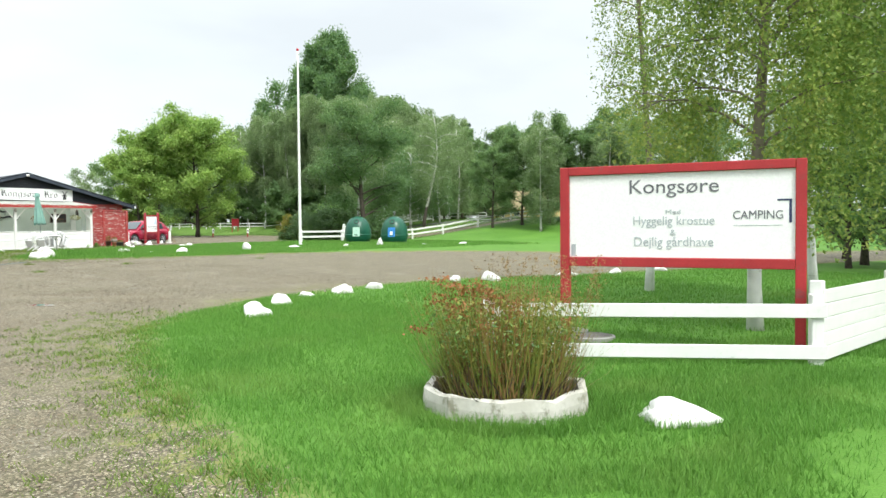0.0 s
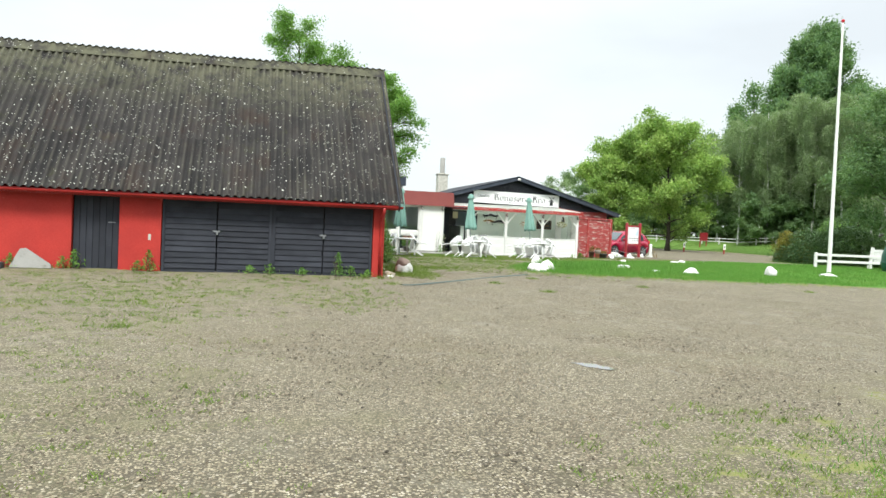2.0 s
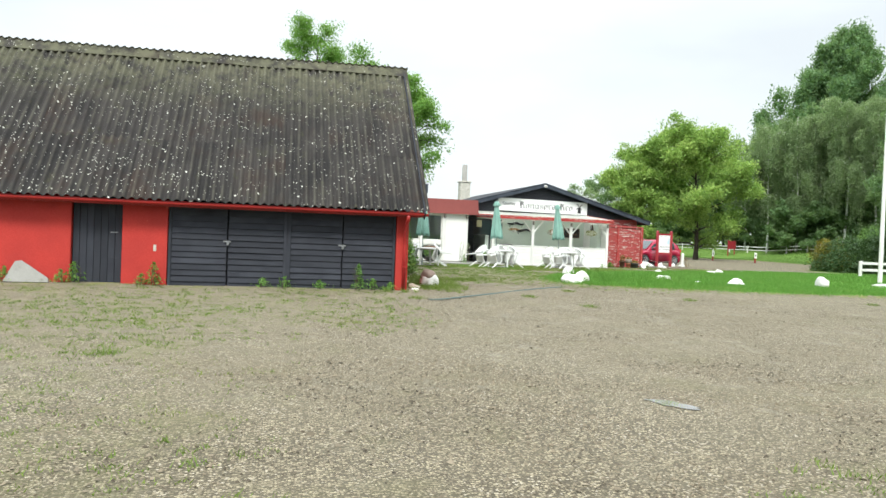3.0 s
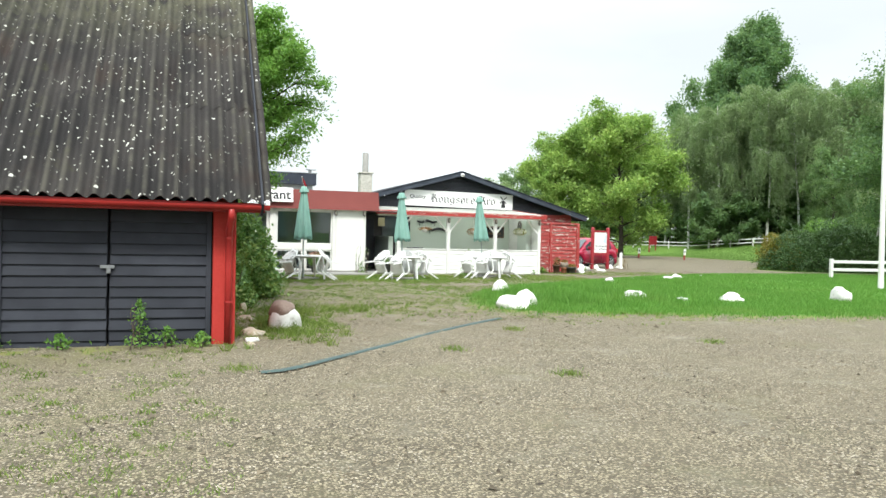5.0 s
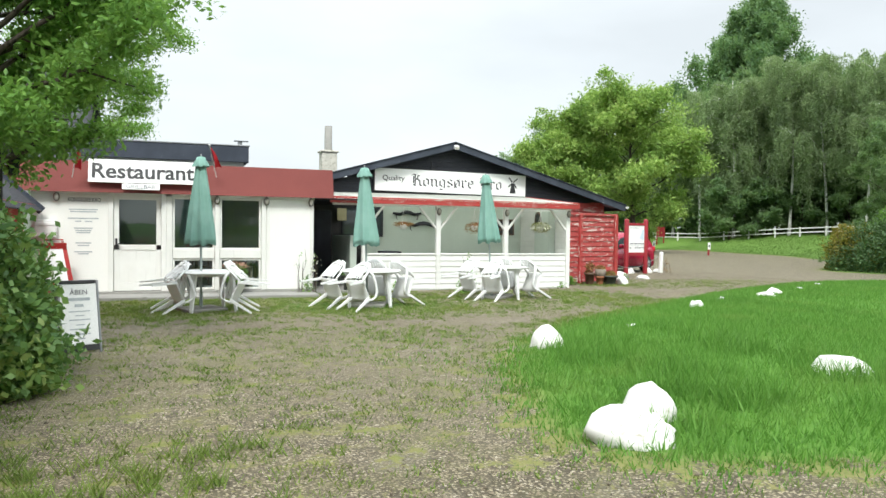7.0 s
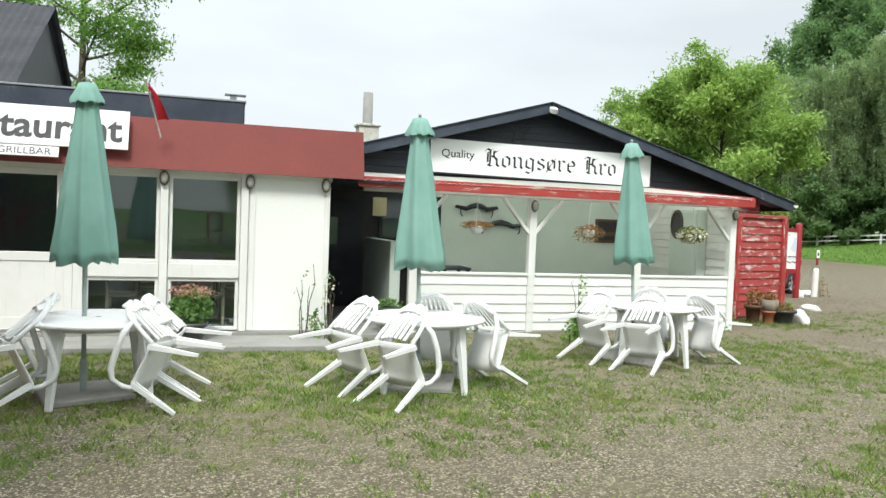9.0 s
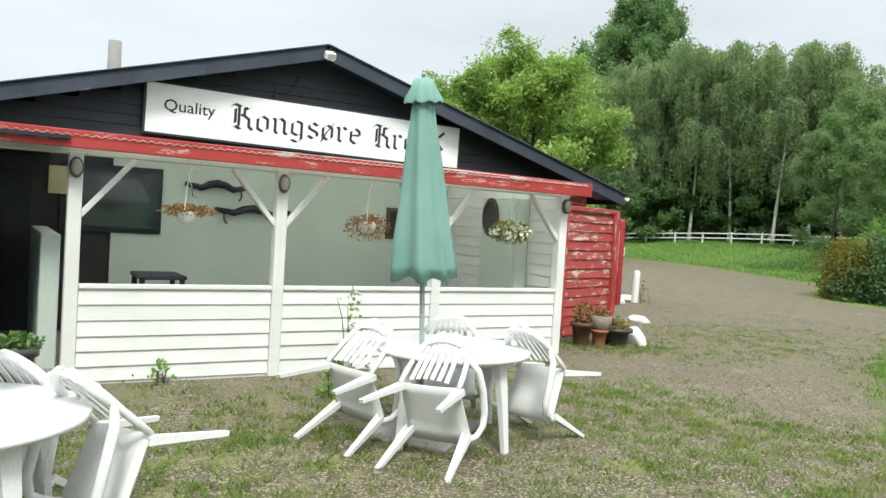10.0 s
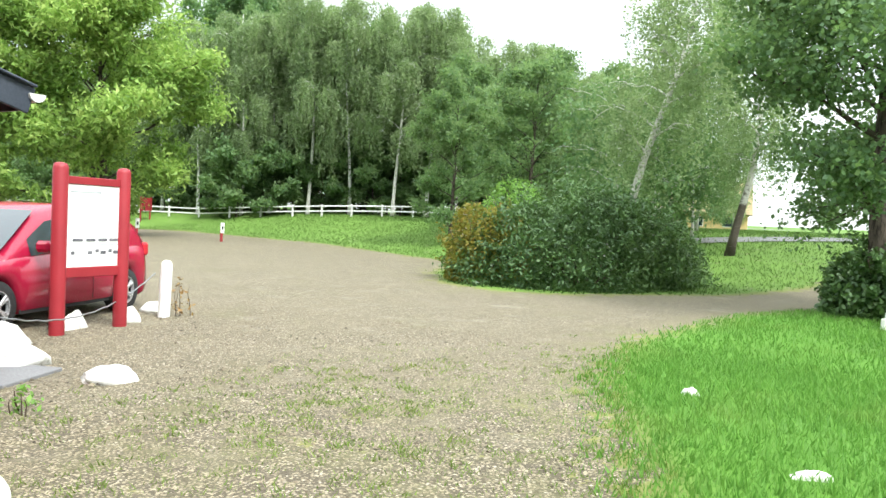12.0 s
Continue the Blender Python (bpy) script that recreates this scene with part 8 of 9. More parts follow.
# ---- planted concrete ring at the entrance ----
def build_ring():
    x, y = 5.70, 4.16
    t = thing("planter_ring", "worn round concrete ring planted with tall dry perennials", "planter", pose(x, y, height(x, y) - 0.06) @ Matrix.Scale(1.08, 4))
    r = rng(201)
    prof = [(0.615, 0.0), (0.62, 0.15), (0.612, 0.225), (0.585, 0.235), (0.55, 0.225), (0.54, 0.05)]
    seg, v = 30, []
    for q, (rad, z) in enumerate(prof):
        for k in range(seg):
            a = 2 * math.pi * k / seg
            # cast in flat shutters, its rim chipped
            flat = math.cos(math.pi / 10) / math.cos((a % (math.pi / 5)) - math.pi / 10)
            chip = 0.0 if z < 0.2 else -0.03 * max(0.0, math.sin(a * 3.7 + 1) * math.sin(a * 8.3)) + 0.006 * r.normal()
            v.append((rad * flat * math.cos(a), rad * flat * math.sin(a), z + chip))
    f = [(i * seg + k, i * seg + (k + 1) % seg, (i + 1) * seg + (k + 1) % seg, (i + 1) * seg + k) for i in range(len(prof) - 1) for k in range(seg)]
    part("ring", G().add(v, f), CONCRETE_TUB, t, "chipped pale concrete ring")
    part("soil", G().lathe([(0.0, 0.15), (0.30, 0.15), (0.54, 0.12)], 24), SOIL, t)
    def stalks(n, spread, h0, h1, width, lean):
        v = []
        for _ in range(n):
            a, q = r.uniform(0, 6.28), spread * math.sqrt(r.random())
            p = np.array((q * math.cos(a), q * math.sin(a), 0.13))
            h = r.uniform(h0, h1)
            top = p + np.array((math.cos(a) * q * lean + r.normal() * 0.10, math.sin(a) * q * lean + r.normal() * 0.10, h))
            side = np.array((math.cos(a + 1.57), math.sin(a + 1.57), 0)) * width
            mid = (p + top) / 2 + r.normal(size=3) * 0.02
            v.extend((p - side, p + side, mid + side * 0.8, mid - side * 0.8))
            v.extend((mid - side * 0.8, mid + side * 0.8, top + side * 0.2, top - side * 0.2))
        return v
    tagged(part("dry_growth", quads("dry_stalks", np.array(stalks(430, 0.50, 0.35, 0.95, 0.004, 0.55)), 4, STALK_DRY), None, t, "straw-brown stalks"), kind="stuff")
    tagged(part("green_growth", quads("green_stalks", np.array(stalks(430, 0.50, 0.30, 0.90, 0.005, 0.5)), 4, STALK_GREEN), None, t, "yellow-green stalks"), kind="stuff")
    def thicket(n, wide, low, high):
        u = r.beta(1.6, 1.5, n)
        a, q = r.uniform(0, 6.28, n), np.sqrt(r.random(n)) * wide * (0.75 + 0.45 * u)
        return np.stack((q * np.cos(a), q * np.sin(a), low + (high - low) * u), axis=1) + r.normal(size=(n, 3)) * 0.02
    tagged(part("leaves", quads("leaves", leaf_quads(r, thicket(5200, 0.55, 0.18, 0.90), 0.036, 0.4, 0.4), 4, STALK_GREEN), None, t), kind="stuff")
    tagged(part("fresh_leaves", quads("fresh_leaves", leaf_quads(r, thicket(2600, 0.52, 0.16, 0.80), 0.034, 0.3, 0.5), 4, LEAF_ROSE), None, t, "small fresh green leaves"), kind="stuff")
    tagged(part("dark_growth", quads("dark_stems", np.array(stalks(420, 0.46, 0.12, 0.34, 0.007, 0.2)), 4, TWIG), None, t, "dark brown stem bases"), kind="stuff")
    heads = []
    for k in range(22):
        a, q = r.uniform(0, 6.28), 0.40 * math.sqrt(r.random())
        p = np.array((q * math.cos(a) - 0.20, q * math.sin(a) + 0.18, 0.62 + 0.36 * r.random()))
        heads.append(p + r.normal(size=(70, 3)) * np.array((0.055, 0.055, 0.022)))
    tagged(part("seed_growth", quads("seed_heads", leaf_quads(r, np.concatenate(heads), 0.024, 0, 0.8), 4, SEED_RUST), None, t, "flat rust-brown seed heads"), kind="stuff")
    wisps = []
    for k in range(46):
        a, q = r.uniform(0, 6.28), 0.5 * math.sqrt(r.random())
        base = np.array((q * math.cos(a) + 0.22, q * math.sin(a) - 0.16, 0.80))
        u = r.random((40, 1))
        wisps.append(base + u * np.array((r.normal() * 0.12, r.normal() * 0.12, 0.36)) + r.normal(size=(40, 3)) * 0.012)
    tagged(part("plume_growth", quads("grass_plumes", leaf_quads(r, np.concatenate(wisps), 0.022, 0, 0.3), 4, STALK_DRY), None, t, "thin dry grass plumes"), kind="stuff")


build_ring()


# ---- pots, baskets, boards and small things at the inn ----
def leafy(parent, seed, centre, spread, n, size, leaf, name="plant", ratio=0.6):
    r = rng(seed)
    d = r.normal(size=(n, 3))
    d *= (1.9 * r.random(n) ** 0.4 / np.linalg.norm(d, axis=1))[:, None]
    c = np.array(centre) + d * np.array(spread)
    return tagged(part(name, quads(name, leaf_quads(r, c, size, 0.2, ratio), 4, leaf), None, parent), kind="stuff")


def pot(name, label, x, y, z, rad, h, mat, plants, rim=1.12):
    t = thing(name, label, "flowerpot", pose(x, y, z), "flowerpots at the inn")
    part("pot", G().lathe([(rad * 0.70, 0.0), (rad * 0.92, h * 0.82), (rad * rim, h * 0.82), (rad * rim, h), (rad * 0.95, h), (rad * 0.85, h * 0.85), (0.0, h * 0.84)], 24, caps=False), mat, t, "", True)
    for k, (leaf, n, size, dz, spread) in enumerate(plants):
        leafy(t, int(x * 10 + k), (0, 0, h + dz), spread, n, size, leaf, "plant" if k == 0 else "bloom")
    return t


def build_small_things():
    pot("flowerpot", "dark pot with pink-flowering hydrangea before the window", 8.66, 41.28, 0.0, 0.19, 0.30, POT_DARK, ((LEAF_ROSE, 700, 0.075, 0.18, (0.15, 0.13, 0.12)), (PETAL_PINK, 420, 0.035, 0.38, (0.15, 0.12, 0.05))))
    pot("flowerpot", "dark brown cane pot with dead stems", 18.68, 43.20, 0.0, 0.15, 0.34, FRAME_BROWN, ((STALK_DRY, 260, 0.06, 0.12, (0.08, 0.08, 0.10)),))
    pot("flowerpot", "terracotta pot under a wicker basket", 18.98, 43.14, 0.0, 0.125, 0.24, TERRACOTTA, ((STALK_DRY, 40, 0.05, 0.02, (0.05, 0.05, 0.02)),))
    b = thing("wicker_basket", "grey wicker basket with dried heather on a pot", "basket", pose(18.99, 43.14, 0.235))
    part("weave", G().lathe([(0.09, 0.0), (0.15, 0.02), (0.165, 0.20), (0.15, 0.21), (0.14, 0.05), (0.0, 0.04)], 24, wobble=0.02), WICKER, b, "", True)
    leafy(b, 311, (0, 0, 0.24), (0.08, 0.08, 0.05), 420, 0.04, STALK_DRY)
    pot("flowerpot", "broad dark pot with withered plants", 19.28, 43.10, 0.0, 0.22, 0.26, POT_DARK, ((STALK_DRY, 260, 0.05, 0.03, (0.11, 0.11, 0.04)), (STALK_GREEN, 120, 0.05, 0.05, (0.10, 0.10, 0.05))))
    pot("flowerpot", "black window box with trailing greenery by the doorway", 11.35, 41.95, 0.0, 0.17, 0.42, POT_DARK, ((LEAF_ROSE, 260, 0.05, 0.04, (0.13, 0.08, 0.05)),))
    # hanging baskets
    for k, (x, kind) in enumerate(((12.76, 0), (14.66, 1), (16.56, 2))):
        z0 = 1.50 if kind == 2 else 1.52
        t = thing("hanging_basket", ("withered hanging basket with dry brown plants", "withered hanging basket with drooping brown plants", "hanging basket full of white petunias")[kind], "hanging basket", pose(x, 42.20, z0), "hanging baskets")
        part("bowl", G().lathe([(0.05, 0.0), (0.085, 0.03), (0.10, 0.12), (0.095, 0.125), (0.07, 0.03), (0.0, 0.02)], 20), PLASTIC, t, "small white pot", True)
        for a in (0, 120, 240):
            ca, sa = math.cos(radians(a)), math.sin(radians(a))
            part("hanger", G().tube([(0.095 * ca, 0.095 * sa, 0.12), (0.05 * ca, 0.05 * sa, 0.30), (0, 0, 0.44)], 0.004, 5), PLASTIC, t)
        part("hook", G().tube([(0, 0, 0.43), (0, 0, 0.50), (0.03, 0, 0.54), (0, 0.0, 0.57)], 0.008, 6), PLASTIC, t)
        if kind == 2:
            leafy(t, 320, (0, 0, 0.12), (0.145, 0.125, 0.075), 900, 0.05, STALK_GREEN)
            leafy(t, 321, (0, -0.02, 0.11), (0.15, 0.125, 0.075), 420, 0.05, PETAL_WHITE, "bloom", 0.95)
        else:
            leafy(t, 322 + k, (0, 0, 0.13 if kind == 0 else 0.06), (0.15, 0.10, 0.035 if kind == 0 else 0.085), 700, 0.045, STALK_DRY, "withered_plant", 0.3)
            leafy(t, 330 + k, (0, 0, 0.14), (0.10, 0.08, 0.03), 160, 0.04, SEED_RUST, "bloom")
    # things on the veranda walls
    for x, z, w in ((13.75, 1.97, 0.85), (14.25, 1.66, 1.05)):
        y0 = thing("ox_yoke", "old black wooden yoke hung on the veranda wall", "yoke", pose(x, 45.08, z), "yokes on the wall")
        pts = [(-w / 2, 0, 0.02), (-w / 4, 0, -0.02), (-w / 8, 0, 0.03), (0, 0, 0.05), (w / 8, 0, 0.03), (w / 4, 0, -0.02), (w / 2, 0, 0.02)]
        part("bar", G().tube(pts, [0.03, 0.045, 0.05, 0.055, 0.05, 0.045, 0.03], 8), TAR_GABLE, y0, "", True)
        for s in (-1, 1):
            part("hook", G().tube([(s * w * 0.38, 0, 0.0), (s * w * 0.38, -0.02, -0.12), (s * w * 0.34, -0.02, -0.17)], 0.012, 6), DARK_METAL, y0)
    t = thing("oval_mirror", "dark oval mirror hung on a pale cupboard", "mirror", pose(17.163, 43.52, 1.80))
    part("glass", G().lathe([(0.0, 0.012), (0.16, 0.012), (0.16, 0.0)], 28), MIRROR_GLASS, t, at=Matrix.Rotation(-math.pi / 2, 4, "Y") @ Matrix.Diagonal((1.4, 1, 1, 1)))
    part("frame", G().lathe([(0.155, 0.0), (0.16, 0.022), (0.19, 0.02), (0.195, 0.0)], 28), FRAME_BROWN, t, at=Matrix.Rotation(-math.pi / 2, 4, "Y") @ Matrix.Diagonal((1.4, 1, 1, 1)))
    t = thing("framed_picture", "dark framed picture on the veranda wall", "picture", pose(16.75, 45.13, 1.62))
    part("frame", G().box(-0.42, 0.42, -0.02, 0.012, -0.24, 0.24, 0.006), FRAME_BROWN, t)
    part("print", G().box(-0.37, 0.37, -0.024, -0.021, -0.19, 0.19), DARK_ROOM, t)
    part("print_detail", G().box(-0.30, 0.28, -0.027, -0.0245, -0.10, -0.02), FRAME_BROWN, t)
    t = thing("notice", "yellowed paper notice on the dark lobby wall", "notice", pose(11.85, 45.10, 1.92))
    part("sheet", G().box(-0.13, 0.13, -0.008, 0.0, -0.17, 0.17), plain("yellowed_paper", (0.55, 0.49, 0.30), (0.48, 0.42, 0.26), 6), t)
    t = thing("veranda_cabinet", "pale cupboard at the veranda's end", "cupboard", pose(17.27, 43.35, 0.05))
    part("body", G().box(-0.08, 0.12, -0.42, 0.42, 0.0, 2.02, 0.01), PORCH_WALL, t)
    part("door", G().box(-0.10, -0.083, -0.40, 0.40, 0.05, 1.97, 0.004), PORCH_WALL, t)
    t = thing("side_table", "low dark table inside the veranda", "table", pose(12.7, 43.2, 0.05))
    part("top", G().box(-0.24, 0.24, -0.3, 0.3, 0.86, 0.90, 0.008), TAR_WOOD, t)
    for sx in (-0.2, 0.2):
        for sy in (-0.25, 0.25):
            part("leg", G().box(sx - 0.025, sx + 0.025, sy - 0.025, sy + 0.025, 0.0, 0.858, 0.004), TAR_WOOD, t)
    # tables and chairs seen dimly inside the restaurant
    for x in (7.9, 9.0):
        t = thing("dining_table", "pale dining table behind the restaurant window", "table", pose(x, 42.75, 0.12), "dining tables inside")
        part("top", G().box(-0.38, 0.38, -0.38, 0.38, 0.70, 0.73, 0.008), WHITE_WOOD, t)
        part("column", G().lathe([(0.2, 0.0), (0.04, 0.03), (0.035, 0.698)], 14), DARK_METAL, t)
        for s in (-1, 1):
            c = thing("dining_chair", "wooden chair at an inside table", "chair", pose(x + s * 0.12, 42.75 + s * 0.62, 0.12, 0, 0, 0 if s > 0 else 180), "dining chairs inside")
            oak = WICKER
            part("seat", G().box(-0.2, 0.2, -0.2, 0.2, 0.42, 0.46, 0.01), oak, c)
            part("backrest", G().box(-0.2, 0.2, 0.18, 0.21, 0.65, 0.88, 0.01), oak, c)
            for px in (-0.18, 0.18):
                for py in (-0.18, 0.19):
                    part("leg", G().box(px - 0.018, px + 0.018, py - 0.018, py + 0.018, 0.0, 0.42 if py < 0 else 0.88, 0.004), oak, c)
    # garden lantern with two arms among the shrubs
    t = thing("garden_lantern", "black cast-iron garden lantern with two hanging lamps", "lamp post", pose(5.30, 34.8, 0.0))
    part("post", G().lathe([(0.09, 0.0), (0.09, 0.10), (0.05, 0.16), (0.035, 0.5), (0.03, 2.5), (0.045, 2.54), (0.02, 2.62), (0.0, 2.68)], 14), DARK_METAL, t, "", True)
    for s, dz in ((-1, 0.06), (1, -0.05)):
        part("arm", G().tube([(0, 0, 2.36 + dz), (s * 0.06, 0, 2.52 + dz), (s * 0.12, 0, 2.56 + dz), (s * 0.15, 0, 2.50 + dz)], 0.011, 8), DARK_METAL, t)
        lamp = part("lamp", G().lathe([(0.015, 0.20), (0.03, 0.17), (0.085, 0.12), (0.088, 0.105), (0.03, 0.10)], 6), DARK_METAL, t, at=Matrix.Translation((s * 0.15, 0, 2.30 + dz)))
        part("lamp_glass", G().lathe([(0.070, 0.10), (0.050, -0.10)], 6), CAR_GLASS, lamp)
        part("lamp_base", G().lathe([(0.055, -0.10), (0.058, -0.115), (0.02, -0.14), (0.0, -0.15)], 6), DARK_METAL, lamp)
        for k in range(6):
            ca, sa = math.cos(k * math.pi / 3), math.sin(k * math.pi / 3)
            part("glazing_bar", G().tube([(0.073 * ca, 0.073 * sa, 0.105), (0.053 * ca, 0.053 * sa, -0.105)], 0.005, 5), DARK_METAL, lamp)
    # letter box and flags
    t = thing("letter_box", "white letter box on the restaurant wall", "letter box", pose(4.9, 41.62, 1.27))
    part("box", G().box(-0.2, 0.2, -0.10, 0.045, 0.0, 0.36, 0.01), SIGN_WHITE, t)
    part("flap", G().box(-0.19, 0.19, -0.112, -0.102, 0.24, 0.30, 0.004), SIGN_WHITE, t)
    for k, (x, z, lean) in enumerate(((5.42, 2.62, 12), (8.25, 2.72, -14))):
        t = thing("hand_flag", "small red flag furled on a white stick", "flag", pose(x, 41.36, z - 0.12, 28, lean, 0), "flags on the fascia")
        part("stick", G().lathe([(0.010, 0.0), (0.010, 0.74), (0.02, 0.75), (0.022, 0.775), (0.0, 0.79)], 8), SIGN_WHITE, t, "", True)
        v, f = [], []
        for j in range(9):
            u = j / 8
            for i in range(7):
                w = i / 6
                v.append((0.012 + (0.02 + 0.13 * u) * w + 0.02 * math.sin(w * 7 + u * 3), 0.03 * math.sin(w * 6 + u * 5), 0.70 - 0.46 * u - 0.05 * w))
        for j in range(8):
            for i in range(6):
                a = j * 7 + i
                f.append((a, a + 1, a + 8, a + 7))
        part("cloth", G().add(v, f), FLAG_RED, t, "", True)
    # menu board and red pavement sign
    a = radians(21)
    t = thing("menu_board", "white handwritten menu board on aluminium legs", "sign", pose(6.29, 34.02, 0, 0, 0, 25))
    tilt = radians(10)
    for s in (-1, 1):
        fr = Matrix.Translation((0, 0 if s < 0 else 0.34, 0)) @ Matrix.Rotation(-tilt if s < 0 else tilt, 4, "X")
        pn = part("panel", G().box(-0.21, 0.21, -0.008, 0.008, 0.10, 0.83, 0.003), SIGN_WHITE, t, "white writing panel", at=fr)
        part("bottom_strip", G().box(-0.21, 0.21, -0.012, 0.010, 0.03, 0.098, 0.003), DARK_METAL, pn)
        part("top_clip", G().box(-0.20, 0.20, -0.02, 0.02, 0.832, 0.87, 0.006), DARK_METAL, pn)
        for x in (-0.225, 0.225):
            part("leg", G().box(x - 0.013, x + 0.013, -0.012, 0.012, 0.0, 0.87, 0.004), ZINC, pn)
        if s < 0:
            lettering("ÅBEN", 0.20, 0.075, pn, SIGN_GREY, Matrix.Translation((0.0, -0.009, 0.74)))
            g = G()
            for z, w, h in ((0.645, 0.26, 0.035), (0.57, 0.10, 0.035), (0.50, 0.24, 0.012), (0.45, 0.10, 0.012), (0.40, 0.24, 0.014), (0.34, 0.10, 0.012), (0.29, 0.24, 0.014), (0.23, 0.22, 0.016), (0.175, 0.09, 0.016)):
                g.box(-w / 2, w / 2, -0.0115, -0.0085, z - h / 2, z + h / 2)
            part("writing_bars", g, SIGN_FADED, pn, "lines of small handwriting")
    t = thing("pavement_sign", "red folding pavement sign with a white sheet", "sign", pose(5.12, 41.12, 0.07, 0, 0, 24))
    for s in (-1, 1):
        fr = Matrix.Translation((0, 0.22 * s, 0)) @ Matrix.Rotation(-radians(13) if s < 0 else radians(13), 4, "X")
        g = G().prism([(-0.34, 0.12), (0.34, 0.12), (0.22, 1.12), (-0.22, 1.12)], "y", -0.012, 0.012)
        g.box(-0.345, -0.285, -0.012, 0.012, 0.0, 0.118, 0.004).box(0.285, 0.345, -0.012, 0.012, 0.0, 0.118, 0.004)
        pn = part("panel", g, RED_TRIM, t, "red metal panel", at=fr)
        part("sheet", G().prism([(-0.22, 0.30), (0.22, 0.30), (0.155, 1.0), (-0.155, 1.0)], "y", -0.018, -0.0135), SIGN_WHITE, pn, "blank white sheet")
        part("grip", G().tube([(-0.16, 0, 1.12), (-0.15, 0, 1.19), (0.15, 0, 1.19), (0.16, 0, 1.12)], 0.012, 8), RED_TRIM, pn)
    # cable cover across the yard, puddles
    pts = [(5.20, 23.56), (5.42, 23.62), (5.65, 23.80), (6.05, 24.20), (6.51, 24.64), (6.98, 25.09), (7.63, 25.77), (7.92, 26.06), (8.40, 26.52), (8.86, 26.93), (9.35, 27.36), (9.55, 27.50)]
    v, f = [], []
    for i, (x, y) in enumerate(pts):
        p, q = pts[max(0, i - 1)], pts[min(len(pts) - 1, i + 1)]
        t = Vector((q[0] - p[0], q[1] - p[1], 0)).normalized()
        n = Vector((-t.y, t.x, 0))
        for o, z in ((-0.046, 0.0), (-0.030, 0.016), (0.030, 0.016), (0.046, 0.0)):
            v.append((x + n.x * o, y + n.y * o, height(x, y) + z + 0.006))
    for i in range(len(pts) - 1):
        for k in range(3):
            f.append((4 * i + k, 4 * i + k + 1, 4 * i + 5 + k, 4 * i + 4 + k))
    solid("cable_cover", G().add(v, f), HOSE, "flat grey-green cable cover lying across the gravel", "cable cover")
    c = thing("drain_cover", "dark grey round drain cover lying in the lawn", "drain cover", pose(9.01, 5.51, height(9.01, 5.51) + 0.01))
    part("rim", G().lathe([(0.30, -0.05), (0.30, 0.05), (0.265, 0.06), (0.26, 0.04)], 24), CONCRETE, c)
    part("lid", G().lathe([(0.0, 0.075), (0.12, 0.07), (0.255, 0.045), (0.258, 0.0)], 24), LAMP_GREY, c, "dark metal lid")
    n = N("shallow_water")
    water = n.done((0.20, 0.19, 0.17), 0.03, None, 0, 1.0)
    for k, (x, y, rx, ry) in enumerate(((5.77, 14.77, 0.11, 0.24), (1.34, 9.29, 0.16, 0.24))):
        pts = []
        for i in range(64):
            w = 2 * math.pi * i / 64
            q = 1 + 0.14 * math.sin(w * 2 + k) + 0.10 * math.sin(w * 5 + 2 * k) + 0.07 * math.sin(w * 9 + k) + 0.05 * math.sin(w * 13)
            pts.append((rx * q * math.cos(w), ry * q * math.sin(w), 0))
        solid("puddle", G().add(pts, [tuple(range(64))]), water, "small shallow puddle in the gravel", "puddle", "puddles", at=pose(x, y, height(x, y) + 0.014, 0, 0, 40))
    solid("paving_slab", G().box(-0.4, 0.4, -0.3, 0.3, -0.03, 0.025, 0.008), ASPHALT, "loose grey paving slab in the gravel beside the inn", "slab", at=pose(21.42, 46.06, 0.0, 0, 0, 25))
    # grey apron of concrete along the restaurant front
    solid("pavement", G().box(4.7, 10.4, 40.75, 41.635, -0.06, 0.07, 0.01), CONCRETE, "stained grey concrete apron before the restaurant", "pavement", kind="structure")


build_small_things()


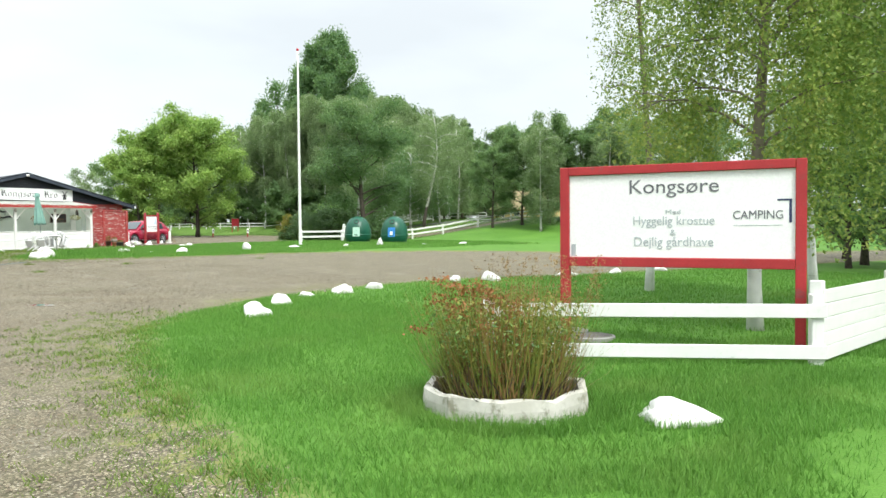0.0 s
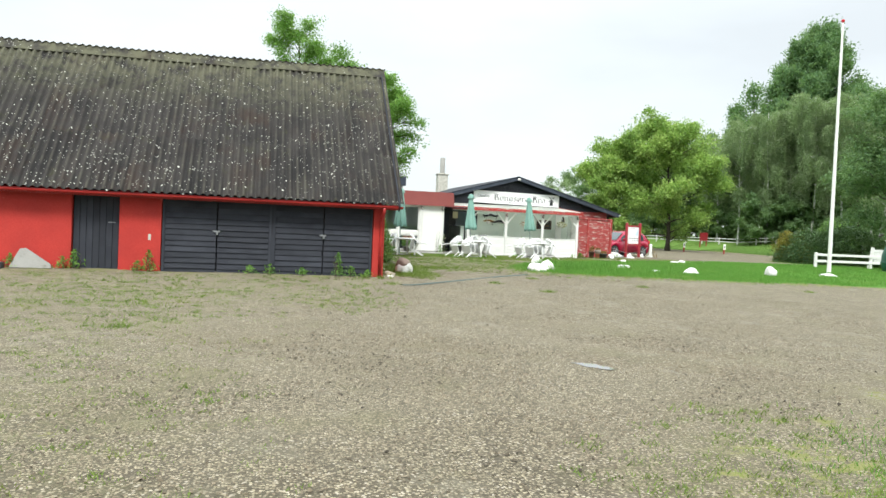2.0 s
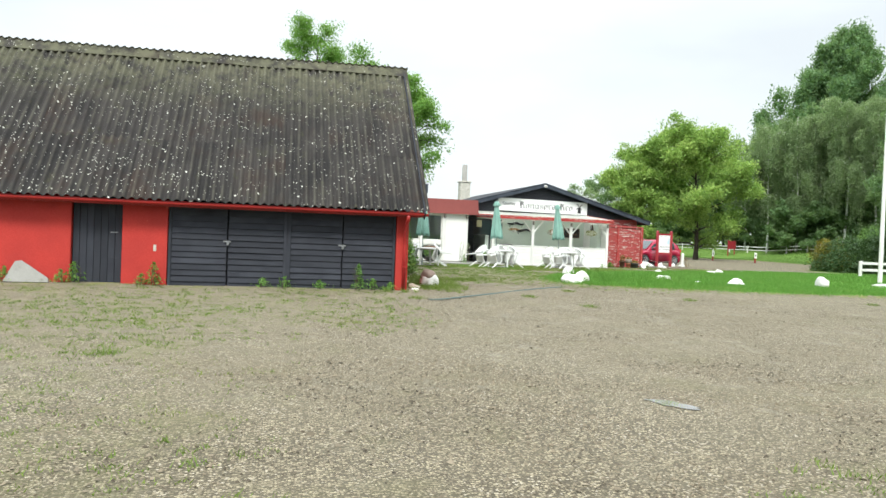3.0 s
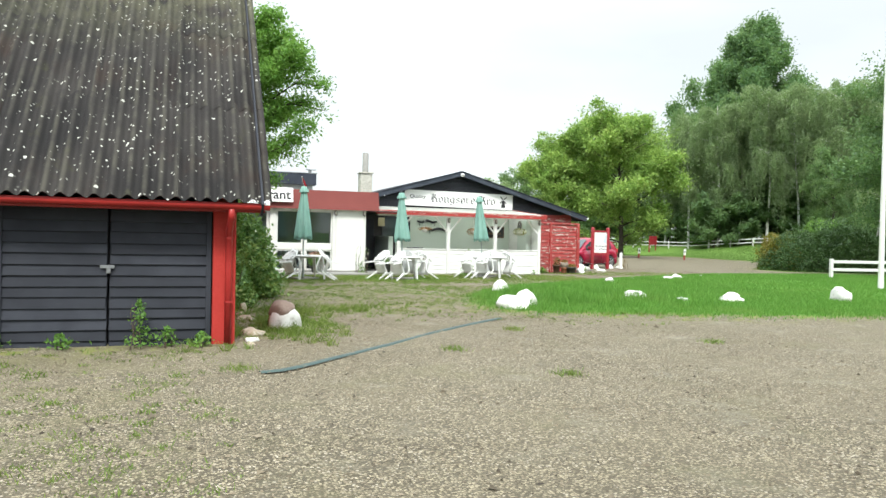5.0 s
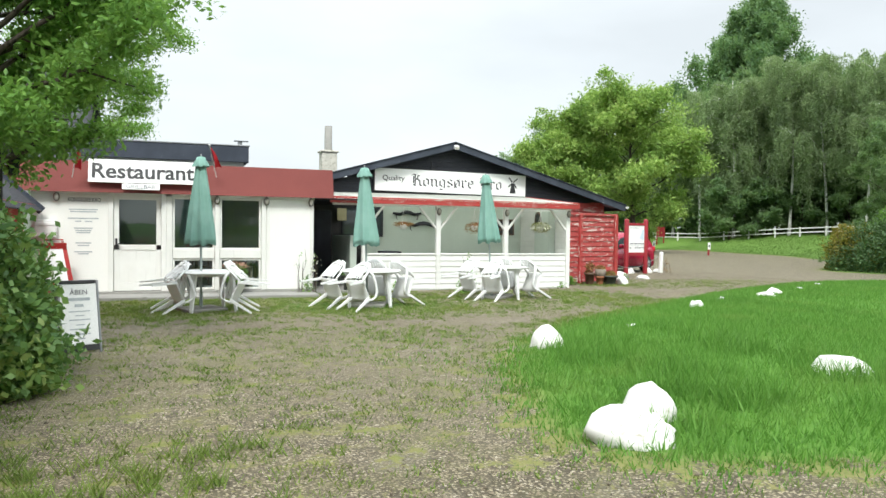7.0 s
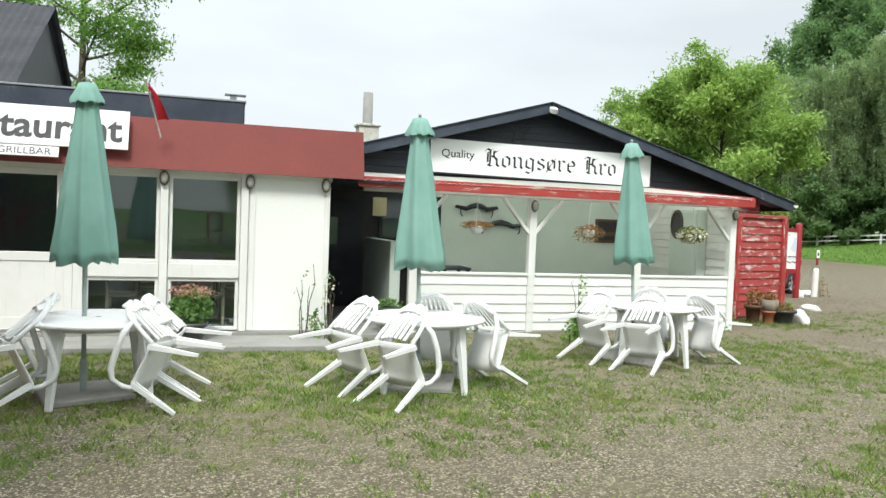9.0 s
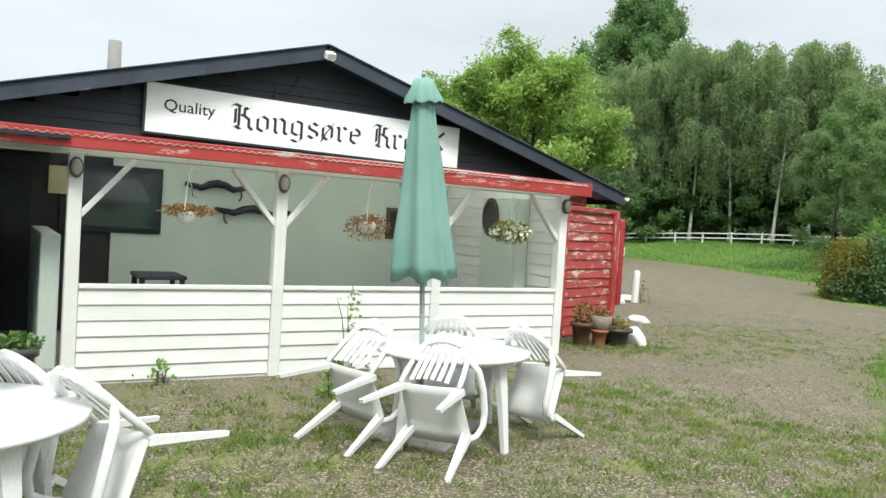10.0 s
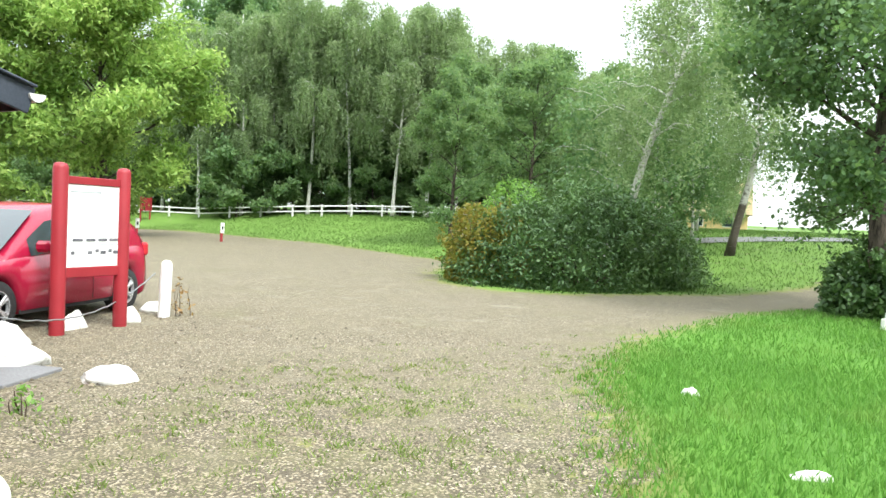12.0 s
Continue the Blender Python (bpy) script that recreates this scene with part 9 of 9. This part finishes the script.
# ---- hollyhocks and weeds at the walls ----
def build_weeds():
    r = rng(401)
    def clump(name, label, x, y, h, n, seed, flower=None, leaf=LEAF_ASH):
        q = rng(seed)
        t = thing(name, label, "plant", pose(x, y, height(x, y) if y < 30 else 0.0), "weeds at the walls")
        g = G()
        for k in range(4):
            pts = curve_points((q.normal() * 0.05, q.normal() * 0.05, -0.02), (q.normal() * 0.12, q.normal() * 0.12, 1), h * q.uniform(0.6, 1.0), (0, 0, 0), 5, q)
            g.tube(pts, [0.008, 0.007, 0.006, 0.005, 0.003], 4, False)
        tagged(part("stems", g.mesh("stems", False, False), TWIG, t), kind="stuff")
        u = q.random(n) ** 1.2
        c = np.stack((q.normal(size=n) * 0.10 * (1.15 - u), q.normal(size=n) * 0.10 * (1.15 - u), 0.03 + h * u), axis=1)
        tagged(part("leaves", quads("leaves", leaf_quads(q, c, 0.06, 0.3, 0.55), 4, leaf), None, t), kind="stuff")
        if flower:
            c = np.stack((q.normal(size=40) * 0.05, q.normal(size=40) * 0.05, h * q.uniform(0.5, 1.0, 40)), axis=1)
            tagged(part("blooms", quads("blooms", leaf_quads(q, c, 0.045, 0, 0.9), 4, flower), None, t), kind="stuff")
    clump("hollyhock", "tall hollyhock gone to seed by the doorway", 10.10, 41.42, 1.10, 26, 1, None, LEAF_ROSE)
    clump("hollyhock", "tall hollyhock with pale flowers by the doorway", 10.42, 41.45, 0.95, 34, 2, PETAL_WHITE, LEAF_ROSE)
    clump("hollyhock", "low leafy hollyhock by the doorway", 10.25, 41.42, 0.42, 120, 3, None, LEAF_ROSE)
    clump("weed", "leafy weed at the veranda's foot", 12.55, 42.05, 0.22, 60, 4)
    clump("weed", "tall thin weed by the veranda", 14.35, 41.75, 0.95, 90, 5, PETAL_WHITE)
    clump("weed", "leafy weed at the veranda's corner", 17.1, 42.0, 0.14, 50, 6)
    clump("weed", "bushy green weed under the table", 14.0, 41.2, 0.42, 420, 7)
    for k, (x, h) in enumerate(((-1.9, 0.42), (-2.15, 0.25), (-0.6, 0.20), (-0.35, 0.45), (1.9, 0.18), (3.1, 0.16), (3.95, 0.55), (4.25, 0.22), (4.65, 0.15), (-3.2, 0.28), (2.35, 0.22))):
        clump("weed", "green weed growing at the foot of the barn", x, 25.32, h, int(240 * h + 60), 20 + k)
    clump("weed", "leafy weed beside the windbreak", 18.0, 43.1, 0.22, 300, 50)
    clump("weed", "small weed beside the drive", 20.88, 44.74, 0.2, 60, 51)
    clump("dry_weed", "dry brown weed at the bollard's foot", 24.98, 48.2, 0.55, 60, 52, None, STALK_DRY)


build_weeds()


# ---- grass ----
def build_grass():
    r = rng(501)
    def blades(n, x0, x1, y0, y1, need, h0, h1, width, keep=None, lean=0.45):
        x, y = r.uniform(x0, x1, n), r.uniform(y0, y1, n)
        g = grass_share(x, y)
        rim = np.minimum(np.minimum(x - x0, x1 - x), np.minimum(y - y0, y1 - y))
        ok = (r.random(n) < np.clip(0.15 + rim / 1.2, 0, 1)) & (g + r.normal(size=n) * 0.05 > need) & (r.random(n) < 0.35 + 1.6 * (g - need))
        if keep is not None:
            ok &= keep(x, y)
        x, y, g = x[ok], y[ok], g[ok]
        m = len(x)
        z = ground_height(x, y) - 0.006
        h = r.uniform(h0, h1, m) * (0.55 + 0.45 * g)
        a = r.uniform(0, 6.28, m)
        tip = np.stack((x + np.cos(a) * h * lean * r.random(m) * 2, y + np.sin(a) * h * lean * r.random(m) * 2, z + h), axis=1)
        b = r.uniform(0, 6.28, m)
        w = width * r.uniform(0.7, 1.3, m)
        off = np.stack((np.cos(b) * w, np.sin(b) * w, np.zeros(m)), axis=1)
        base = np.stack((x, y, z), axis=1)
        return np.stack((base - off, base + off, tip), axis=1).reshape(-1, 3)
    near = np.concatenate((blades(230000, 2.2, 10, 1.5, 13.5, 0.52, 0.035, 0.085, 0.0045), blades(90000, 8, 24, 2, 13.5, 0.52, 0.04, 0.09, 0.008)))
    rough = blades(52000, 3.2, 11, 1.4, 4.2, 0.6, 0.04, 0.11, 0.005, lambda x, y: np.sin(x * 2.3 + 1.7 * np.sin(y * 1.9)) * np.sin(y * 2.9 + x) > -0.25)
    round_ring = blades(42000, 4.7, 6.7, 3.1, 5.2, 0.6, 0.05, 0.14, 0.005, lambda x, y: (np.abs(np.hypot(x - 5.7, y - 4.16) - 0.80) < 0.11 + 0.08 * np.sin(x * 9) * np.sin(y * 7)))
    near = np.concatenate((near, rough, round_ring))
    solid("lawn_grass", quads("lawn_grass", near, 3, GRASS_BLADE), None, "bright green mown grass of the entrance lawn", "grass", kind="stuff")
    mid = np.concatenate((blades(170000, 9.2, 20, 26, 39.5, 0.5, 0.04, 0.12, 0.007), blades(110000, 16, 36, 26, 43, 0.5, 0.05, 0.11, 0.011), blades(70000, 17, 28, 37.5, 43, 0.5, 0.04, 0.09, 0.006)))
    mid = np.concatenate((mid, blades(26000, 10.2, 15.5, 28.2, 33.5, 0.72, 0.12, 0.30, 0.007, lambda x, y: np.sin(x * 3.1 + 1.3 * np.sin(y * 2.3)) * np.sin(y * 2.7) > 0.1)))
    solid("lawn_grass", quads("lawn_grass", mid, 3, GRASS_BLADE), None, "long bright green grass of the middle lawn", "grass", kind="stuff")
    far = blades(200000, 33, 66, 38, 92, 0.62, 0.05, 0.13, 0.015)
    solid("meadow_grass", quads("meadow_grass", far, 3, MEADOW_BLADE), None, "rough green grass on the bank", "grass", kind="stuff")

    # weeds through the gravel: tufts where turf is thin
    def tufts(n, x0, x1, y0, y1, per, size):
        x, y = r.uniform(x0, x1, n), r.uniform(y0, y1, n)
        g = grass_share(x, y)
        rim = np.minimum(np.minimum(x - x0, x1 - x), np.minimum(y - y0, y1 - y))
        ok = (r.random(n) < np.clip((g - 0.10) * 2.0, 0, 1) * np.clip(rim / 1.5, 0, 1)) & (g < 0.75)
        x, y, g = x[ok], y[ok], g[ok]
        m = len(x)
        cx = np.repeat(x, per) + r.normal(size=m * per) * 0.045
        cy = np.repeat(y, per) + r.normal(size=m * per) * 0.045
        z = ground_height(cx, cy) - 0.004
        h = np.repeat(r.uniform(0.4, 1.2, m), per) * r.uniform(0.5, 1.2, m * per) * size
        a, b = r.uniform(0, 6.28, m * per), r.uniform(0, 6.28, m * per)
        w = 0.005 * r.uniform(0.7, 1.4, m * per)
        base = np.stack((cx, cy, z), axis=1)
        off = np.stack((np.cos(b) * w, np.sin(b) * w, np.zeros(m * per)), axis=1)
        tip = base + np.stack((np.cos(a) * h * 0.8, np.sin(a) * h * 0.8, h), axis=1)
        return np.stack((base - off, base + off, tip), axis=1).reshape(-1, 3)
    t = np.concatenate((tufts(9000, 1.0, 7, 1.5, 14, 16, 0.05), tufts(14000, 3.5, 19, 34, 42.2, 18, 0.055), tufts(5500, -4, 6.5, 17.5, 25.4, 16, 0.045), tufts(1500, 4.2, 8, 24.6, 30, 26, 0.13), tufts(6500, 4.5, 14, 25, 36, 14, 0.045), tufts(1500, 17.5, 21, 41.5, 44, 16, 0.06), tufts(7000, 17.5, 28, 39, 46.5, 14, 0.04), tufts(9000, -4, 5, 9, 22, 12, 0.035)))
    solid("gravel_weeds", quads("gravel_weeds", t, 3, WEED_BLADE), None, "thin grass tufts growing through the gravel", "weeds", kind="stuff")
    # lone tufts in the yard
    pts = []
    for x, y in ((8.4, 22.9), (7.7, 24.6), (0.4, 17.3), (11.6, 24.6), (9.2, 26.2), (16.4, 24.4), (5.0, 23.8)):
        m = 130
        c = np.stack((x + r.normal(size=m) * 0.09, y + r.normal(size=m) * 0.09, np.zeros(m)), axis=1)
        c[:, 2] = ground_height(c[:, 0], c[:, 1]) - 0.004
        a, b = r.uniform(0, 6.28, m), r.uniform(0, 6.28, m)
        h = r.uniform(0.03, 0.08, m)
        off = np.stack((np.cos(b), np.sin(b), np.zeros(m)), axis=1) * 0.005
        pts.append(np.stack((c - off, c + off, c + np.stack((np.cos(a) * h * 0.7, np.sin(a) * h * 0.7, h), axis=1)), axis=1).reshape(-1, 3))
    solid("gravel_weeds", quads("gravel_weeds", np.concatenate(pts), 3, WEED_BLADE), None, "lone grass tufts in the gravel", "weeds", kind="stuff")


build_grass()


# ---- loose stones on the gravel ----
def build_gravel():
    r = rng(601)
    def stones(n, x0, x1, y0, y1, size):
        x, y = r.uniform(x0, x1, n), r.uniform(y0, y1, n)
        ok = grass_share(x, y) < 0.45 + 0.1 * r.normal(size=n)
        x, y = x[ok], y[ok]
        m = len(x)
        s = size * r.lognormal(0, 0.4, m)
        c = np.stack((x, y, ground_height(x, y) + s * 0.15), axis=1)
        base = np.array(((1, 0, 0), (-1, 0, 0), (0, 1, 0), (0, -1, 0), (0, 0, 1), (0, 0, -1)), float)
        a = r.uniform(0, 6.28, m)
        k = np.stack((r.uniform(0.8, 1.3, m), r.uniform(0.6, 1.0, m), r.uniform(0.4, 0.75, m)), axis=1) * s[:, None]
        p = base[None] * k[:, None] + r.normal(size=(m, 6, 3)) * s[:, None, None] * 0.22
        ca, sa = np.cos(a)[:, None], np.sin(a)[:, None]
        p = np.stack((p[..., 0] * ca - p[..., 1] * sa, p[..., 0] * sa + p[..., 1] * ca, p[..., 2]), axis=-1) + c[:, None]
        return p
    p = np.concatenate((stones(36000, 0.5, 8, 6, 17, 0.0085), stones(42000, 2, 14, 14, 29, 0.0085), stones(36000, 6, 17, 27, 41.5, 0.008), stones(34000, 14, 27, 38, 49, 0.0085), stones(12000, 0.3, 4.5, 2, 7, 0.008)))
    m = len(p)
    tri = np.array(((0, 2, 4), (2, 1, 4), (1, 3, 4), (3, 0, 4)))
    idx = (np.arange(m)[:, None, None] * 6 + tri[None]).reshape(-1)
    me = bpy.data.meshes.new("loose_gravel")
    me.vertices.add(m * 6)
    me.vertices.foreach_set("co", p.reshape(-1).astype(np.float32))
    me.loops.add(len(idx))
    me.loops.foreach_set("vertex_index", idx.astype(np.int32))
    me.polygons.add(len(idx) // 3)
    me.polygons.foreach_set("loop_start", np.arange(0, len(idx), 3, dtype=np.int32))
    me.update(calc_edges=True)
    n = N("loose_pebbles")
    c = n.mix(n.island(), (0.036, 0.029, 0.020), (0.255, 0.215, 0.152))
    c = n.mix(n.span(n.noise(0.5, 4), 0.35, 0.7, 0, 0.4), c, (0.245, 0.195, 0.125))
    solid("loose_gravel", me, n.done(c, 0.8, None, 0, 0.3), "loose reddish-grey pebbles on the drive", "gravel", kind="stuff")


build_gravel()
